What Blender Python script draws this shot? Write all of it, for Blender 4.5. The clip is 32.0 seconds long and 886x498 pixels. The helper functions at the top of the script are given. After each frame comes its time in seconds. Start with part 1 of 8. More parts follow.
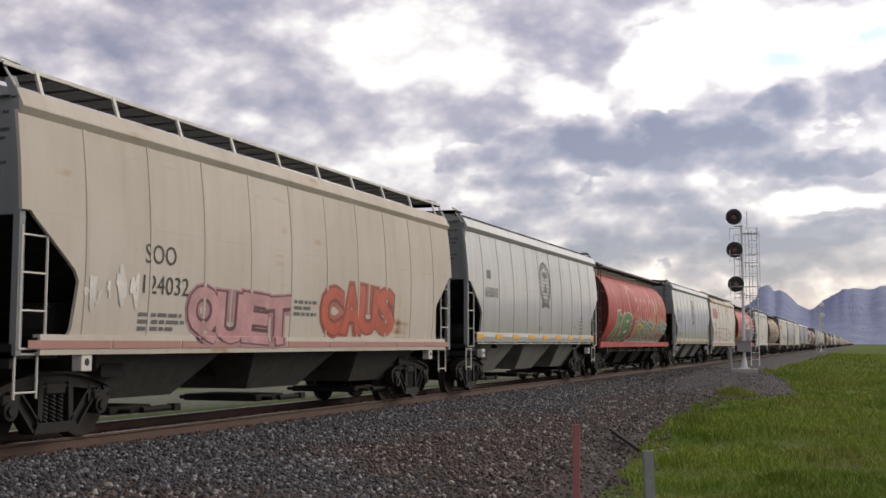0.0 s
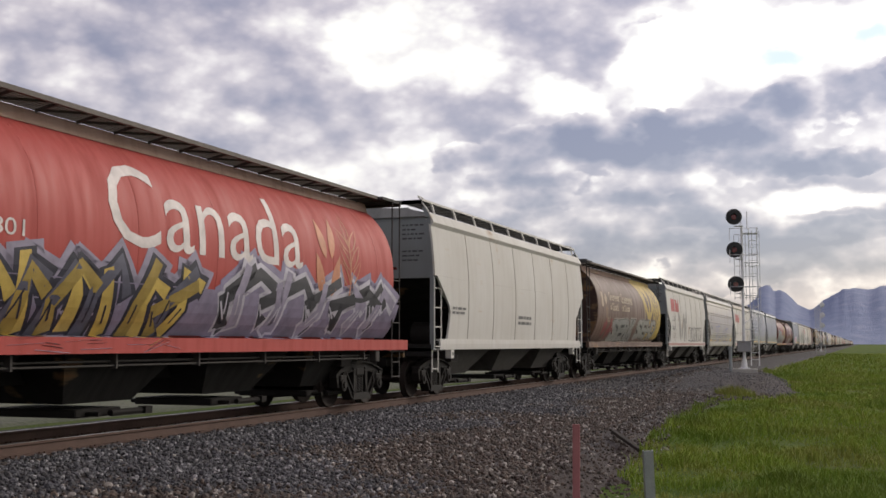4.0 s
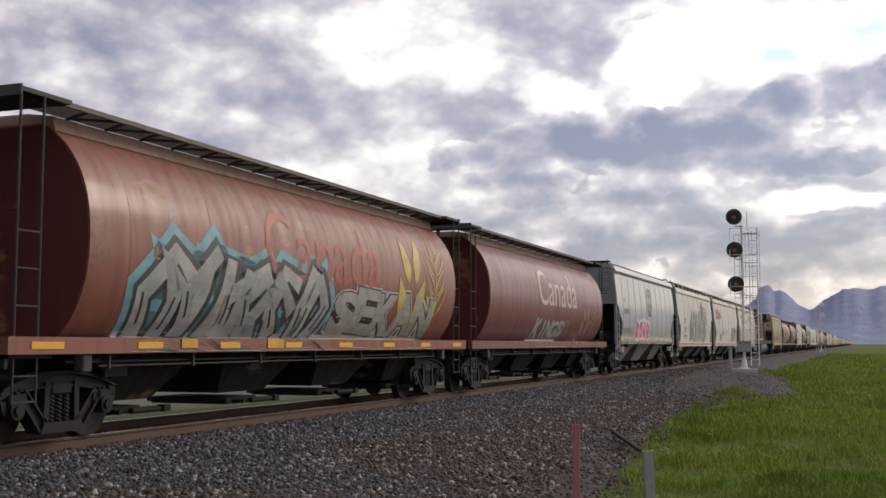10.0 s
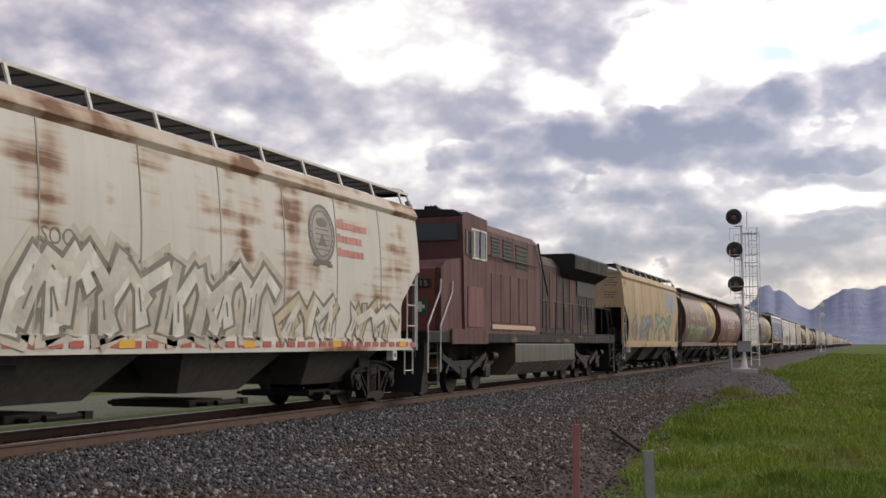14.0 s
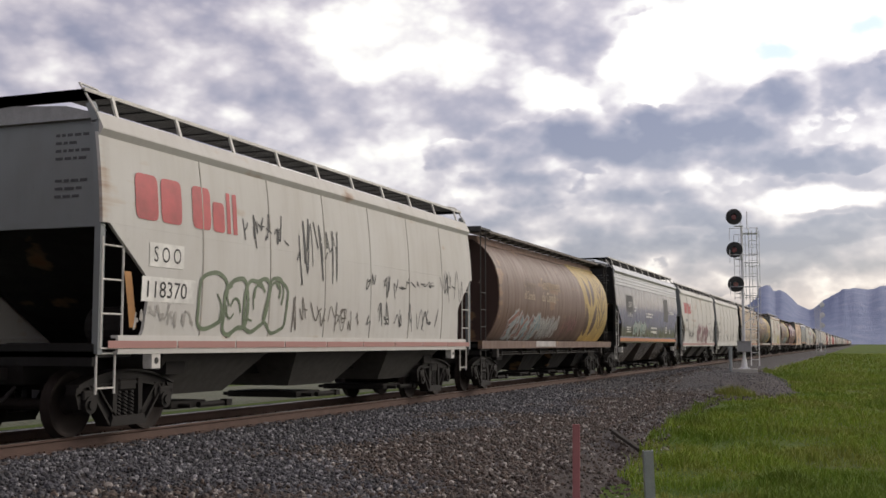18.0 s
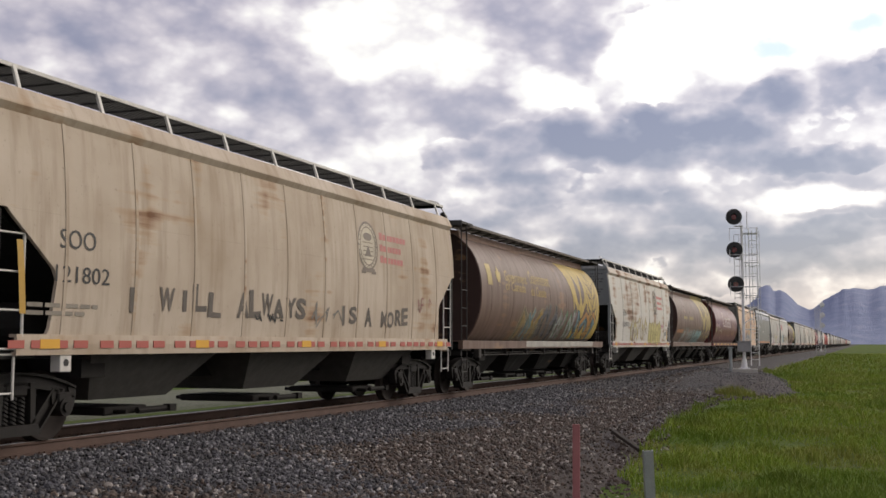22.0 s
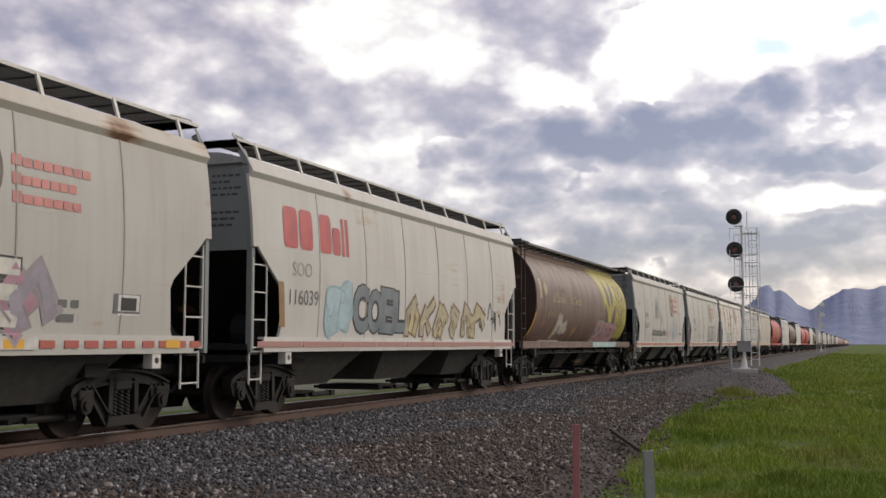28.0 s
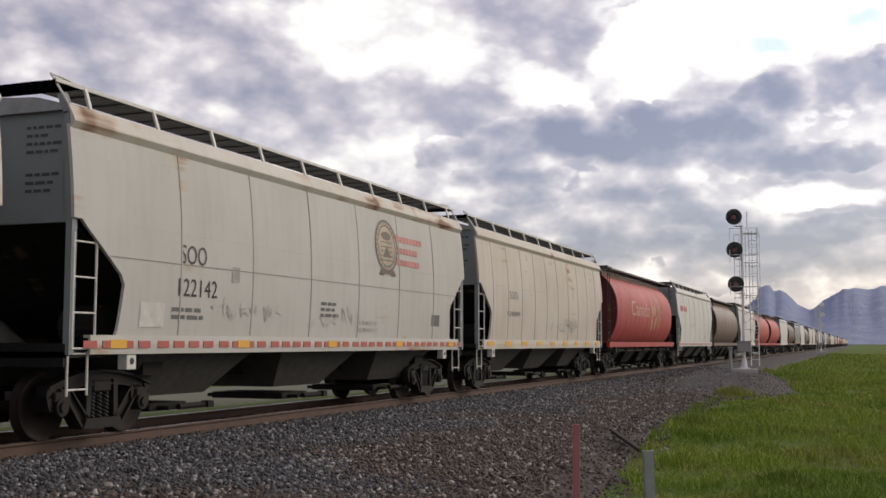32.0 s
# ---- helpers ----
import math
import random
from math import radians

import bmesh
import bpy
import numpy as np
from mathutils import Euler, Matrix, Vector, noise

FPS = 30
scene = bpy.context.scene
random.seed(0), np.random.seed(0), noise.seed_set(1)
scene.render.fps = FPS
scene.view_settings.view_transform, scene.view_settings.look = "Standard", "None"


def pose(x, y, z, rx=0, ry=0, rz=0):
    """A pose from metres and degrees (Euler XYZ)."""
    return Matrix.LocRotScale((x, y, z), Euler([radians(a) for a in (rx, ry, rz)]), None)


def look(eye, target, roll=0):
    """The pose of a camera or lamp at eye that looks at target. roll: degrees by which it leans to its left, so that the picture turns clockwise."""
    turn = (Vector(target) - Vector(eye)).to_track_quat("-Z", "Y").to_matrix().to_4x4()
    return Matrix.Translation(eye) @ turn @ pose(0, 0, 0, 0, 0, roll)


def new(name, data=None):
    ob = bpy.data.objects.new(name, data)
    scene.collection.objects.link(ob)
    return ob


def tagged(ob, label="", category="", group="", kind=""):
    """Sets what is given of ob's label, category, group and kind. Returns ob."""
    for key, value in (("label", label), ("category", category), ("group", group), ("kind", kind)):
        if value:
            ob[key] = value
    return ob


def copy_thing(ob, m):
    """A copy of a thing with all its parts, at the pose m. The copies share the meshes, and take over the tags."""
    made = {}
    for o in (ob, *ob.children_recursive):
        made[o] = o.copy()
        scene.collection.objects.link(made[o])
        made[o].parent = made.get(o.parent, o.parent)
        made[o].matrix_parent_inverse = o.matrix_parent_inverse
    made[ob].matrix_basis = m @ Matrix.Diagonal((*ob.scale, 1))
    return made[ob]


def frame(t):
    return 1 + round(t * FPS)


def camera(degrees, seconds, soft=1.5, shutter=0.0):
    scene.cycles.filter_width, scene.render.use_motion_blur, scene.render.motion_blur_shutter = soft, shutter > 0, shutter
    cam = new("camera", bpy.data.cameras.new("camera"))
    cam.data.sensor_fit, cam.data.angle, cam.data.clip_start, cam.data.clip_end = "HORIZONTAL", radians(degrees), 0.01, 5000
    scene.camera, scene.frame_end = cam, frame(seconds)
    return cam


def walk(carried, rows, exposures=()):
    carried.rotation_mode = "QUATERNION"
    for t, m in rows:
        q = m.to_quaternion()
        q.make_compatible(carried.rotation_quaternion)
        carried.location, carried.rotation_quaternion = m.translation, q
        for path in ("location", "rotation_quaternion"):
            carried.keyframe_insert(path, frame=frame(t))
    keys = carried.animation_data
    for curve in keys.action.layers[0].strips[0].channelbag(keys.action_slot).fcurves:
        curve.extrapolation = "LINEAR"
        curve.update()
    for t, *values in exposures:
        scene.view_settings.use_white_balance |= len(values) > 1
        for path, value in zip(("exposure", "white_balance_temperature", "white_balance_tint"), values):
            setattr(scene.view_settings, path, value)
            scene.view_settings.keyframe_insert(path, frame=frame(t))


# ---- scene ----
cam = camera(43.48, 32.0, soft=1.6)
EYE = (11.16, 0.0, 1.30)
CAM = pose(*EYE, 94.884, 0, 20.532)
walk(cam, [(0, CAM), (32, CAM)])

# ---- light: a broken grey overcast, the sun soft behind it, ahead and to the side of the track ----
SUN_AZ, SUN_EL = 40, 28            # degrees right of the track's far end, and above the horizon
world = bpy.data.worlds.new("sky")
scene.world = world
world.use_nodes = True
_n = world.node_tree.nodes
_sky = _n.new("ShaderNodeTexSky")
_sky.sky_type, _sky.sun_disc = "NISHITA", False
_sky.sun_elevation, _sky.sun_rotation = radians(SUN_EL), radians(SUN_AZ)
world.node_tree.links.new(_sky.outputs[0], _n["Background"].inputs[0])
_n["Background"].inputs[1].default_value = 0.12
sun = new("sun", bpy.data.lights.new("sun", "SUN"))
sun.data.energy, sun.data.angle, sun.data.color = 5.4, radians(24), (1.0, 0.895, 0.785)
_d = Vector((math.sin(radians(SUN_AZ)) * math.cos(radians(SUN_EL)), math.cos(radians(SUN_AZ)) * math.cos(radians(SUN_EL)), math.sin(radians(SUN_EL))))
sun.matrix_world = look(_d * 100, (0, 0, 0))
scene.view_settings.exposure = 0.0


# ---- mesh helpers ----
def box(bm, x0, x1, y0, y1, z0, z1, bevel=0.0):
    v = [bm.verts.new(p) for p in ((x0, y0, z0), (x1, y0, z0), (x1, y1, z0), (x0, y1, z0), (x0, y0, z1), (x1, y0, z1), (x1, y1, z1), (x0, y1, z1))]
    fs = [bm.faces.new([v[i] for i in q]) for q in ((3, 2, 1, 0), (4, 5, 6, 7), (0, 1, 5, 4), (1, 2, 6, 5), (2, 3, 7, 6), (3, 0, 4, 7))]
    if bevel:
        bmesh.ops.bevel(bm, geom=list({e for q in fs for e in q.edges}), offset=bevel, segments=1, affect="EDGES")


def prism(bm, poly, x0, x1):
    """A polygon of (y, z) points, drawn out from x0 to x1."""
    a = [bm.verts.new((x0, y, z)) for y, z in poly]
    b = [bm.verts.new((x1, y, z)) for y, z in poly]
    n = len(poly)
    bm.faces.new(a[::-1]), bm.faces.new(b)
    for i in range(n):
        bm.faces.new((a[i], a[(i + 1) % n], b[(i + 1) % n], b[i]))


def extrude_y(bm, poly, y0, y1):
    """A polygon of (x, z) points, drawn out along the track."""
    a = [bm.verts.new((x, y0, z)) for x, z in poly]
    b = [bm.verts.new((x, y1, z)) for x, z in poly]
    n = len(poly)
    bm.faces.new(a), bm.faces.new(b[::-1])
    for i in range(n):
        bm.faces.new((a[(i + 1) % n], a[i], b[i], b[(i + 1) % n]))


def tube(bm, p, q, r, n=8, r2=None):
    p, q = Vector(p), Vector(q)
    m = Matrix.Translation((p + q) / 2) @ (q - p).to_track_quat("Z", "Y").to_matrix().to_4x4()
    bmesh.ops.create_cone(bm, cap_ends=True, segments=n, radius1=r, radius2=r if r2 is None else r2, depth=(q - p).length, matrix=m)


def beam(bm, p, q, w, h):
    """A square bar from p to q, w across the track, h the other way."""
    p, q = Vector(p), Vector(q)
    d = (q - p).normalized()
    s = Vector((1, 0, 0)) if abs(d.x) < 0.9 else Vector((0, 1, 0))
    u = d.cross(s).normalized() * h / 2
    s = u.cross(d).normalized() * w / 2
    v = [bm.verts.new(c + i * s + j * u) for c in (p, q) for i, j in ((-1, -1), (1, -1), (1, 1), (-1, 1))]
    for f in ((3, 2, 1, 0), (4, 5, 6, 7), (0, 1, 5, 4), (1, 2, 6, 5), (2, 3, 7, 6), (3, 0, 4, 7)):
        bm.faces.new([v[i] for i in f])


def sheet(bm, rows, thick):
    """A curved plate: rows of (x, z, y0, y1) from below upwards, and its thickness inwards."""
    s = 1 if rows[0][0] > 0 else -1
    o = [[bm.verts.new((x, y, z)) for y in (a, b)] for x, z, a, b in rows]
    i = [[bm.verts.new((x - s * thick, y, z)) for y in (a, b)] for x, z, a, b in rows]
    for k in range(len(rows) - 1):
        for g in (o, i):
            f = bm.faces.new((g[k][0], g[k][1], g[k + 1][1], g[k + 1][0]))
            f.smooth = True
        bm.faces.new((o[k][0], o[k + 1][0], i[k + 1][0], i[k][0]))
        bm.faces.new((o[k][1], o[k + 1][1], i[k + 1][1], i[k][1]))
    for k in (0, -1):
        bm.faces.new((o[k][0], o[k][1], i[k][1], i[k][0]))


def shape(fn, *args, smooth=False):
    """A mesh from a function that draws into a bmesh."""
    bm = bmesh.new()
    fn(bm, *args)
    bmesh.ops.recalc_face_normals(bm, faces=bm.faces)
    if smooth:
        for f in bm.faces:
            f.smooth = True
    me = bpy.data.meshes.new("shape")
    bm.to_mesh(me)
    bm.free()
    if any(f.use_smooth for f in me.polygons):
        me.set_sharp_from_angle(angle=1.1)
    me.materials.append(None)
    return me


def piece(name, me, material, parent=None, m=None, label=""):
    """One mesh object; its material sits on the object, so that alike pieces share their mesh."""
    ob = new(name, me)
    ob.material_slots[0].link = "OBJECT"
    ob.material_slots[0].material = material
    if parent is not None:
        ob.parent = parent
    if m is not None:
        ob.matrix_basis = m
    if label:
        ob["label"] = label
    return ob


def part(name, bm, material, parent, label=""):
    bmesh.ops.recalc_face_normals(bm, faces=bm.faces)
    me = bpy.data.meshes.new(name)
    bm.to_mesh(me)
    bm.free()
    me.materials.append(None)
    return piece(name, me, material, parent, None, label)


_kept = {}


def once(key, fn, *args, smooth=False):
    """The mesh of that key, drawn when it is first wanted."""
    if key not in _kept:
        _kept[key] = shape(fn, *args, smooth=smooth)
    return _kept[key]


# ---- materials ----
def material(name):
    m = bpy.data.materials.new(name)
    m.use_nodes = True
    return m, m.node_tree.nodes, m.node_tree.links


def noise_tex(n, l, vec, scale, detail=4, rough=0.55):
    t = n.new("ShaderNodeTexNoise")
    t.inputs["Scale"].default_value, t.inputs["Detail"].default_value, t.inputs["Roughness"].default_value = scale, detail, rough
    if vec is not None:
        l.new(vec, t.inputs["Vector"])
    return t.outputs["Fac"]


def ramp(n, l, fac, *stops):
    r = n.new("ShaderNodeValToRGB")
    e = r.color_ramp.elements
    while len(e) < len(stops):
        e.new(0.5)
    for k, (p, c) in enumerate(stops):
        e[k].position, e[k].color = p, (*c, 1) if not isinstance(c, (int, float)) else (c, c, c, 1)
    l.new(fac, r.inputs[0])
    return r.outputs[0]


def mix(n, l, fac, a, b, blend="MIX"):
    m = n.new("ShaderNodeMix")
    m.data_type, m.blend_type = "RGBA", blend
    for sock, v in ((m.inputs[0], fac), (m.inputs[6], a), (m.inputs[7], b)):
        if isinstance(v, (int, float)):
            sock.default_value = v
        elif isinstance(v, tuple):
            sock.default_value = (*v, 1)
        else:
            l.new(v, sock)
    return m.outputs[2]


def math_node(n, l, op, a, b=None):
    m = n.new("ShaderNodeMath")
    m.operation = op
    for sock, v in zip(m.inputs, (a, b)):
        if v is None:
            continue
        if isinstance(v, (int, float)):
            sock.default_value = v
        else:
            l.new(v, sock)
    return m.outputs[0]


def place(n, l, scale=(1, 1, 1), vary=30.0):
    """Coordinates on the thing itself, in metres, shifted from one object to the next."""
    tc, info, mp, ad = n.new("ShaderNodeTexCoord"), n.new("ShaderNodeObjectInfo"), n.new("ShaderNodeMapping"), n.new("ShaderNodeVectorMath")
    sc = n.new("ShaderNodeVectorMath")
    sc.operation = "SCALE"
    sc.inputs[0].default_value = (vary, vary * 1.7, vary * 0.6)
    l.new(info.outputs["Random"], sc.inputs["Scale"])
    mp.inputs["Scale"].default_value = scale
    l.new(tc.outputs["Object"], mp.inputs["Vector"])
    l.new(mp.outputs[0], ad.inputs[0]), l.new(sc.outputs[0], ad.inputs[1])
    return ad.outputs[0]


def bump(n, l, height, strength, dist):
    b = n.new("ShaderNodeBump")
    b.inputs["Strength"].default_value, b.inputs["Distance"].default_value = strength, dist
    l.new(height, b.inputs["Height"])
    l.new(b.outputs[0], n["Principled BSDF"].inputs["Normal"])


def surface(name, rgb, dark=0.7, rough=0.7, metal=0.0, scale=6.0, fine=60.0, relief=0.004):
    """A plain surface with blotches and grain."""
    m, n, l = material(name)
    v = place(n, l)
    a = ramp(n, l, noise_tex(n, l, v, scale, 5), (0.3, tuple(c * dark for c in rgb)), (0.7, rgb))
    c = mix(n, l, 0.35, a, ramp(n, l, noise_tex(n, l, v, fine, 3), (0.3, tuple(c * dark for c in rgb)), (0.7, tuple(min(1, c * 1.15) for c in rgb))))
    p = n["Principled BSDF"]
    l.new(c, p.inputs["Base Color"])
    p.inputs["Roughness"].default_value, p.inputs["Metallic"].default_value = rough, metal
    p.inputs["Specular IOR Level"].default_value = 0.25
    bump(n, l, noise_tex(n, l, v, fine, 3), 0.4, relief)
    return m


def car_paint(name, rgb, rust=0.0, dirt=0.35, rough=0.55, streak=0.13, patch=0.0, gloss=0.25, coat=0.0):
    """Weathered railcar paint: dust, rain streaks down the side, rust that runs in bands and patches."""
    m, n, l = material(name)
    v = place(n, l)
    streaks = noise_tex(n, l, place(n, l, (1, 2.2, 0.22)), 2.0, 6, 0.6)
    broad = noise_tex(n, l, v, 0.55, 4)
    grain = noise_tex(n, l, v, 14, 5, 0.65)
    c = mix(n, l, ramp(n, l, broad, (0.35, 0.0), (0.75, dirt)), rgb, tuple(x * y for x, y in zip(rgb, (0.62, 0.55, 0.46))))
    c = mix(n, l, ramp(n, l, streaks, (0.48, 0.0), (0.72, streak)), c, tuple(x * y for x, y in zip(rgb, (0.5, 0.43, 0.35))))
    c = mix(n, l, ramp(n, l, grain, (0.62, 0.0), (0.75, dirt * 0.6)), c, (0.10, 0.075, 0.055))
    if rust:
        # rust sits in clusters of short level smears, darkest in their middle
        smears = noise_tex(n, l, place(n, l, (1, 0.27, 4.4)), 1.5, 5, 0.5)
        clusters = noise_tex(n, l, place(n, l, (1, 0.75, 0.4)), 1.1, 3, 0.5)
        f = math_node(n, l, "ADD", math_node(n, l, "MULTIPLY", smears, 0.38), math_node(n, l, "MULTIPLY", clusters, 0.77))
        f = ramp(n, l, f, (0.70 - 0.15 * rust, 0.0), (0.84 - 0.15 * rust, 0.95))
        c = mix(n, l, f, c, ramp(n, l, f, (0.15, (0.42, 0.27, 0.13)), (0.6, (0.25, 0.125, 0.055)), (0.95, (0.15, 0.068, 0.03))))
    if patch:
        f = ramp(n, l, noise_tex(n, l, place(n, l, (1, 0.8, 0.5)), 1.1, 6, 0.6), (0.62 - 0.2 * patch, 0.0), (0.7 - 0.2 * patch, 0.85))
        c = mix(n, l, f, c, ramp(n, l, grain, (0.3, (0.10, 0.045, 0.03)), (0.7, (0.24, 0.11, 0.06))))
    p = n["Principled BSDF"]
    l.new(c, p.inputs["Base Color"])
    l.new(ramp(n, l, streaks, (0.3, rough), (0.8, min(1, rough + 0.3))), p.inputs["Roughness"])
    p.inputs["Specular IOR Level"].default_value = gloss
    p.inputs["Coat Weight"].default_value, p.inputs["Coat Roughness"].default_value = coat, 0.16
    bump(n, l, broad, 0.2, 0.03)
    return m


def plain(name, rgb, rough=0.6, metal=0.0, emit=0.0):
    m, n, l = material(name)
    p = n["Principled BSDF"]
    p.inputs["Base Color"].default_value = (*rgb, 1)
    p.inputs["Roughness"].default_value, p.inputs["Metallic"].default_value = rough, metal
    if emit:
        p.inputs["Emission Color"].default_value, p.inputs["Emission Strength"].default_value = (*rgb, 1), emit
    return m


PAINT = {
    "cream": car_paint("cream paint", (0.50, 0.46, 0.405), 0.05, 0.4),
    "white": car_paint("white paint", (0.53, 0.52, 0.495), 0.03, 0.25),
    "white_rusty": car_paint("rust-streaked white paint", (0.56, 0.54, 0.50), 0.25, 0.28),
    "rust_edge": car_paint("rusted roof edge paint", (0.52, 0.47, 0.41), 0.95, 0.4),
    "some_rust_edge": car_paint("part rusted roof edge paint", (0.53, 0.50, 0.455), 0.7, 0.35),
    "grey": car_paint("light grey paint", (0.36, 0.365, 0.355), 0.0, 0.16, 0.35, 0.16, gloss=0.5, coat=0.8),
    "soo": car_paint("pale grey paint", (0.46, 0.45, 0.425), 0.15, 0.25),
    "soo_rusty": car_paint("rust-banded grey paint", (0.575, 0.56, 0.52), 0.72, 0.3),
    "red": car_paint("bright red paint", (0.37, 0.046, 0.037), 0.0, 0.3, 0.5, 0.4, gloss=0.5),
    "redbrown": car_paint("faded red-brown paint", (0.22, 0.075, 0.055), 0.1, 0.4, 0.45, 0.5, 0.35, gloss=0.5, coat=0.3),
    "maroon": car_paint("maroon paint", (0.17, 0.053, 0.045), 0.0, 0.4, 0.45, 0.4, gloss=0.5, coat=0.4),
    "brown": car_paint("faded brown paint", (0.145, 0.09, 0.068), 0.1, 0.4, 0.42, 0.5, gloss=0.5),
    "beige": car_paint("beige paint", (0.44, 0.40, 0.335), 0.0, 0.2, 0.35, 0.2, gloss=0.5, coat=0.6),
    "charcoal": car_paint("charcoal grey paint", (0.078, 0.068, 0.058), 0.0, 0.3, 0.4, coat=0.9),
    "slate": car_paint("slate grey paint", (0.2, 0.205, 0.19), 0.0, 0.3, 0.45),
    "tan": car_paint("stained tan paint", (0.50, 0.425, 0.345), 0.3, 0.75, 0.6, 0.5),
    "straw": car_paint("straw yellow paint", (0.42, 0.32, 0.20), 0.3, 0.45, 0.55, 0.5),
    "rust_beige": car_paint("rust-eaten beige paint", (0.66, 0.50, 0.37), 0.35, 0.35, 0.6, 0.4, 0.45),
    # car ends turned from the sun: their shade is put into this grey
    "shaded_end_grey": car_paint("grey end paint, darkened for shade", (0.22, 0.24, 0.25), 0.0, 0.4, 0.5),
    "seam": car_paint("dirt-lined seam paint", (0.43, 0.415, 0.385), 0.1, 0.6, 0.6, 0.6),
    # bays of the grey and beige cars: body grey with under-sill shade in the colour
    "shade_grey": car_paint("dusty grey bay paint, darkened for shade", (0.20, 0.195, 0.185), 0.0, 0.5, 0.7, 0.5),
    "black": car_paint("dull black for paint and recess shade", (0.012, 0.0115, 0.011), 0.05, 0.3, 0.6),
    "roof": surface("galvanised roof", (0.30, 0.30, 0.30), 0.7, 0.55, 0.3),
    "loco_red": car_paint("sooty faded red paint", (0.110, 0.050, 0.051), 0.0, 0.8, 0.55, 0.85),
    "faded_door": car_paint("faded pink-red paint", (0.17, 0.07, 0.072), 0.0, 0.5, 0.5, 0.6),
    "dusty": car_paint("dusty pink-brown paint", (0.33, 0.225, 0.185), 0.1, 0.4, 0.6, 0.4),
    # ends of red and maroon round cars, shade included in the colour
    "shaded_maroon_end": car_paint("maroon end paint, darkened for shade", (0.10, 0.022, 0.022), 0.05, 0.4, 0.6),
    "soot": car_paint("soot-blackened red paint", (0.050, 0.034, 0.034), 0.05, 0.5, 0.6, 0.6),
}
GRIME = surface("brown underframe grime", (0.013, 0.011, 0.010), 0.6, 0.8)
# bays of the other hoppers: shade below the sill is painted into this tone
SHADED_BAY = surface("dusty hopper bay paint, darkened for shade", (0.088, 0.083, 0.077), 0.6, 0.8)
CAST = surface("oily cast steel", (0.015, 0.0125, 0.0115), 0.5, 0.62)
WHEEL = surface("brown wheel steel", (0.018, 0.012, 0.010), 0.6, 0.8, 0.0)
TREAD = plain("worn bright steel", (0.45, 0.43, 0.41), 0.3, 1.0)
PALE = surface("pale painted bar", (0.62, 0.60, 0.56), 0.75, 0.5)
DARKBAR = surface("dark painted bar", (0.05, 0.045, 0.042), 0.7, 0.6)
WALKPLATE = surface("grey-brown walkway plate", (0.16, 0.14, 0.125), 0.7, 0.7)
GRATE = surface("dark roof grating", (0.06, 0.058, 0.056), 0.7, 0.7)
YELLOW = plain("yellow reflector", (0.62, 0.33, 0.025), 0.5)
FADEDREF = plain("faded red reflector tape", (0.34, 0.17, 0.15), 0.5)
REDREF = plain("red reflector", (0.36, 0.08, 0.06), 0.5)
WHITEREF = plain("white reflector", (0.7, 0.68, 0.64), 0.5)

# ---- sky: one sheet of broken cloud that drifts ----
CLOUD_H = 350.0


# by direction: sideways, upwards, half-widths, strength
THIN = [(-0.044, 0.284, 0.067, 0.037, 0.46), (0.101, 0.230, 0.038, 0.018, 0.50), (0.176, 0.246, 0.029, 0.031, 0.40), (0.235, 0.276, 0.069, 0.039, 0.60),
        (0.331, 0.275, 0.059, 0.030, 0.60), (0.314, 0.132, 0.034, 0.010, 0.50), (0.349, 0.125, 0.025, 0.007, 0.40), (0.233, 0.151, 0.012, 0.004, 0.20),
        (-0.094, 0.157, 0.066, 0.018, 0.16), (-0.199, 0.198, 0.029, 0.010, 0.14), (0.277, 0.056, 0.030, 0.007, 0.14), (0.039, 0.252, 0.036, 0.013, 0.20),
        (-0.115, 0.282, 0.031, 0.032, 0.20), (0.140, 0.100, 0.059, 0.007, 0.10), (-0.033, 0.187, 0.021, 0.010, 0.14), (0.84, 0.46, 0.42, 0.26, 0.45)]
THICK = [(0.343, 0.215, 0.054, 0.030, 0.50), (0.273, 0.205, 0.036, 0.023, 0.45), (0.224, 0.192, 0.038, 0.020, 0.40), (0.233, 0.166, 0.087, 0.019, 0.50),
         (0.151, 0.195, 0.054, 0.023, 0.35), (0.075, 0.171, 0.076, 0.026, 0.46), (0.115, 0.137, 0.117, 0.012, 0.34), (0.341, 0.158, 0.042, 0.012, 0.40),
         (0.344, 0.098, 0.053, 0.012, 0.40), (0.291, 0.077, 0.093, 0.017, 0.34), (0.174, 0.082, 0.067, 0.010, 0.20), (0.182, 0.292, 0.040, 0.018, 0.27),
         (0.121, 0.269, 0.024, 0.018, 0.15), (0.076, 0.313, 0.060, 0.007, 0.22), (-0.074, 0.215, 0.051, 0.024, 0.10), (0.008, 0.158, 0.036, 0.016, 0.15),
         (0.22, 0.085, 0.26, 0.042, 0.37), (0.12, 0.11, 0.14, 0.014, 0.16), (0.31, 0.055, 0.12, 0.012, 0.16)]
BLUE_GAPS = [(0.287, 0.258, 0.014, 0.006), (0.362, 0.276, 0.013, 0.006)]
CLOUD_LIGHT = 1.35


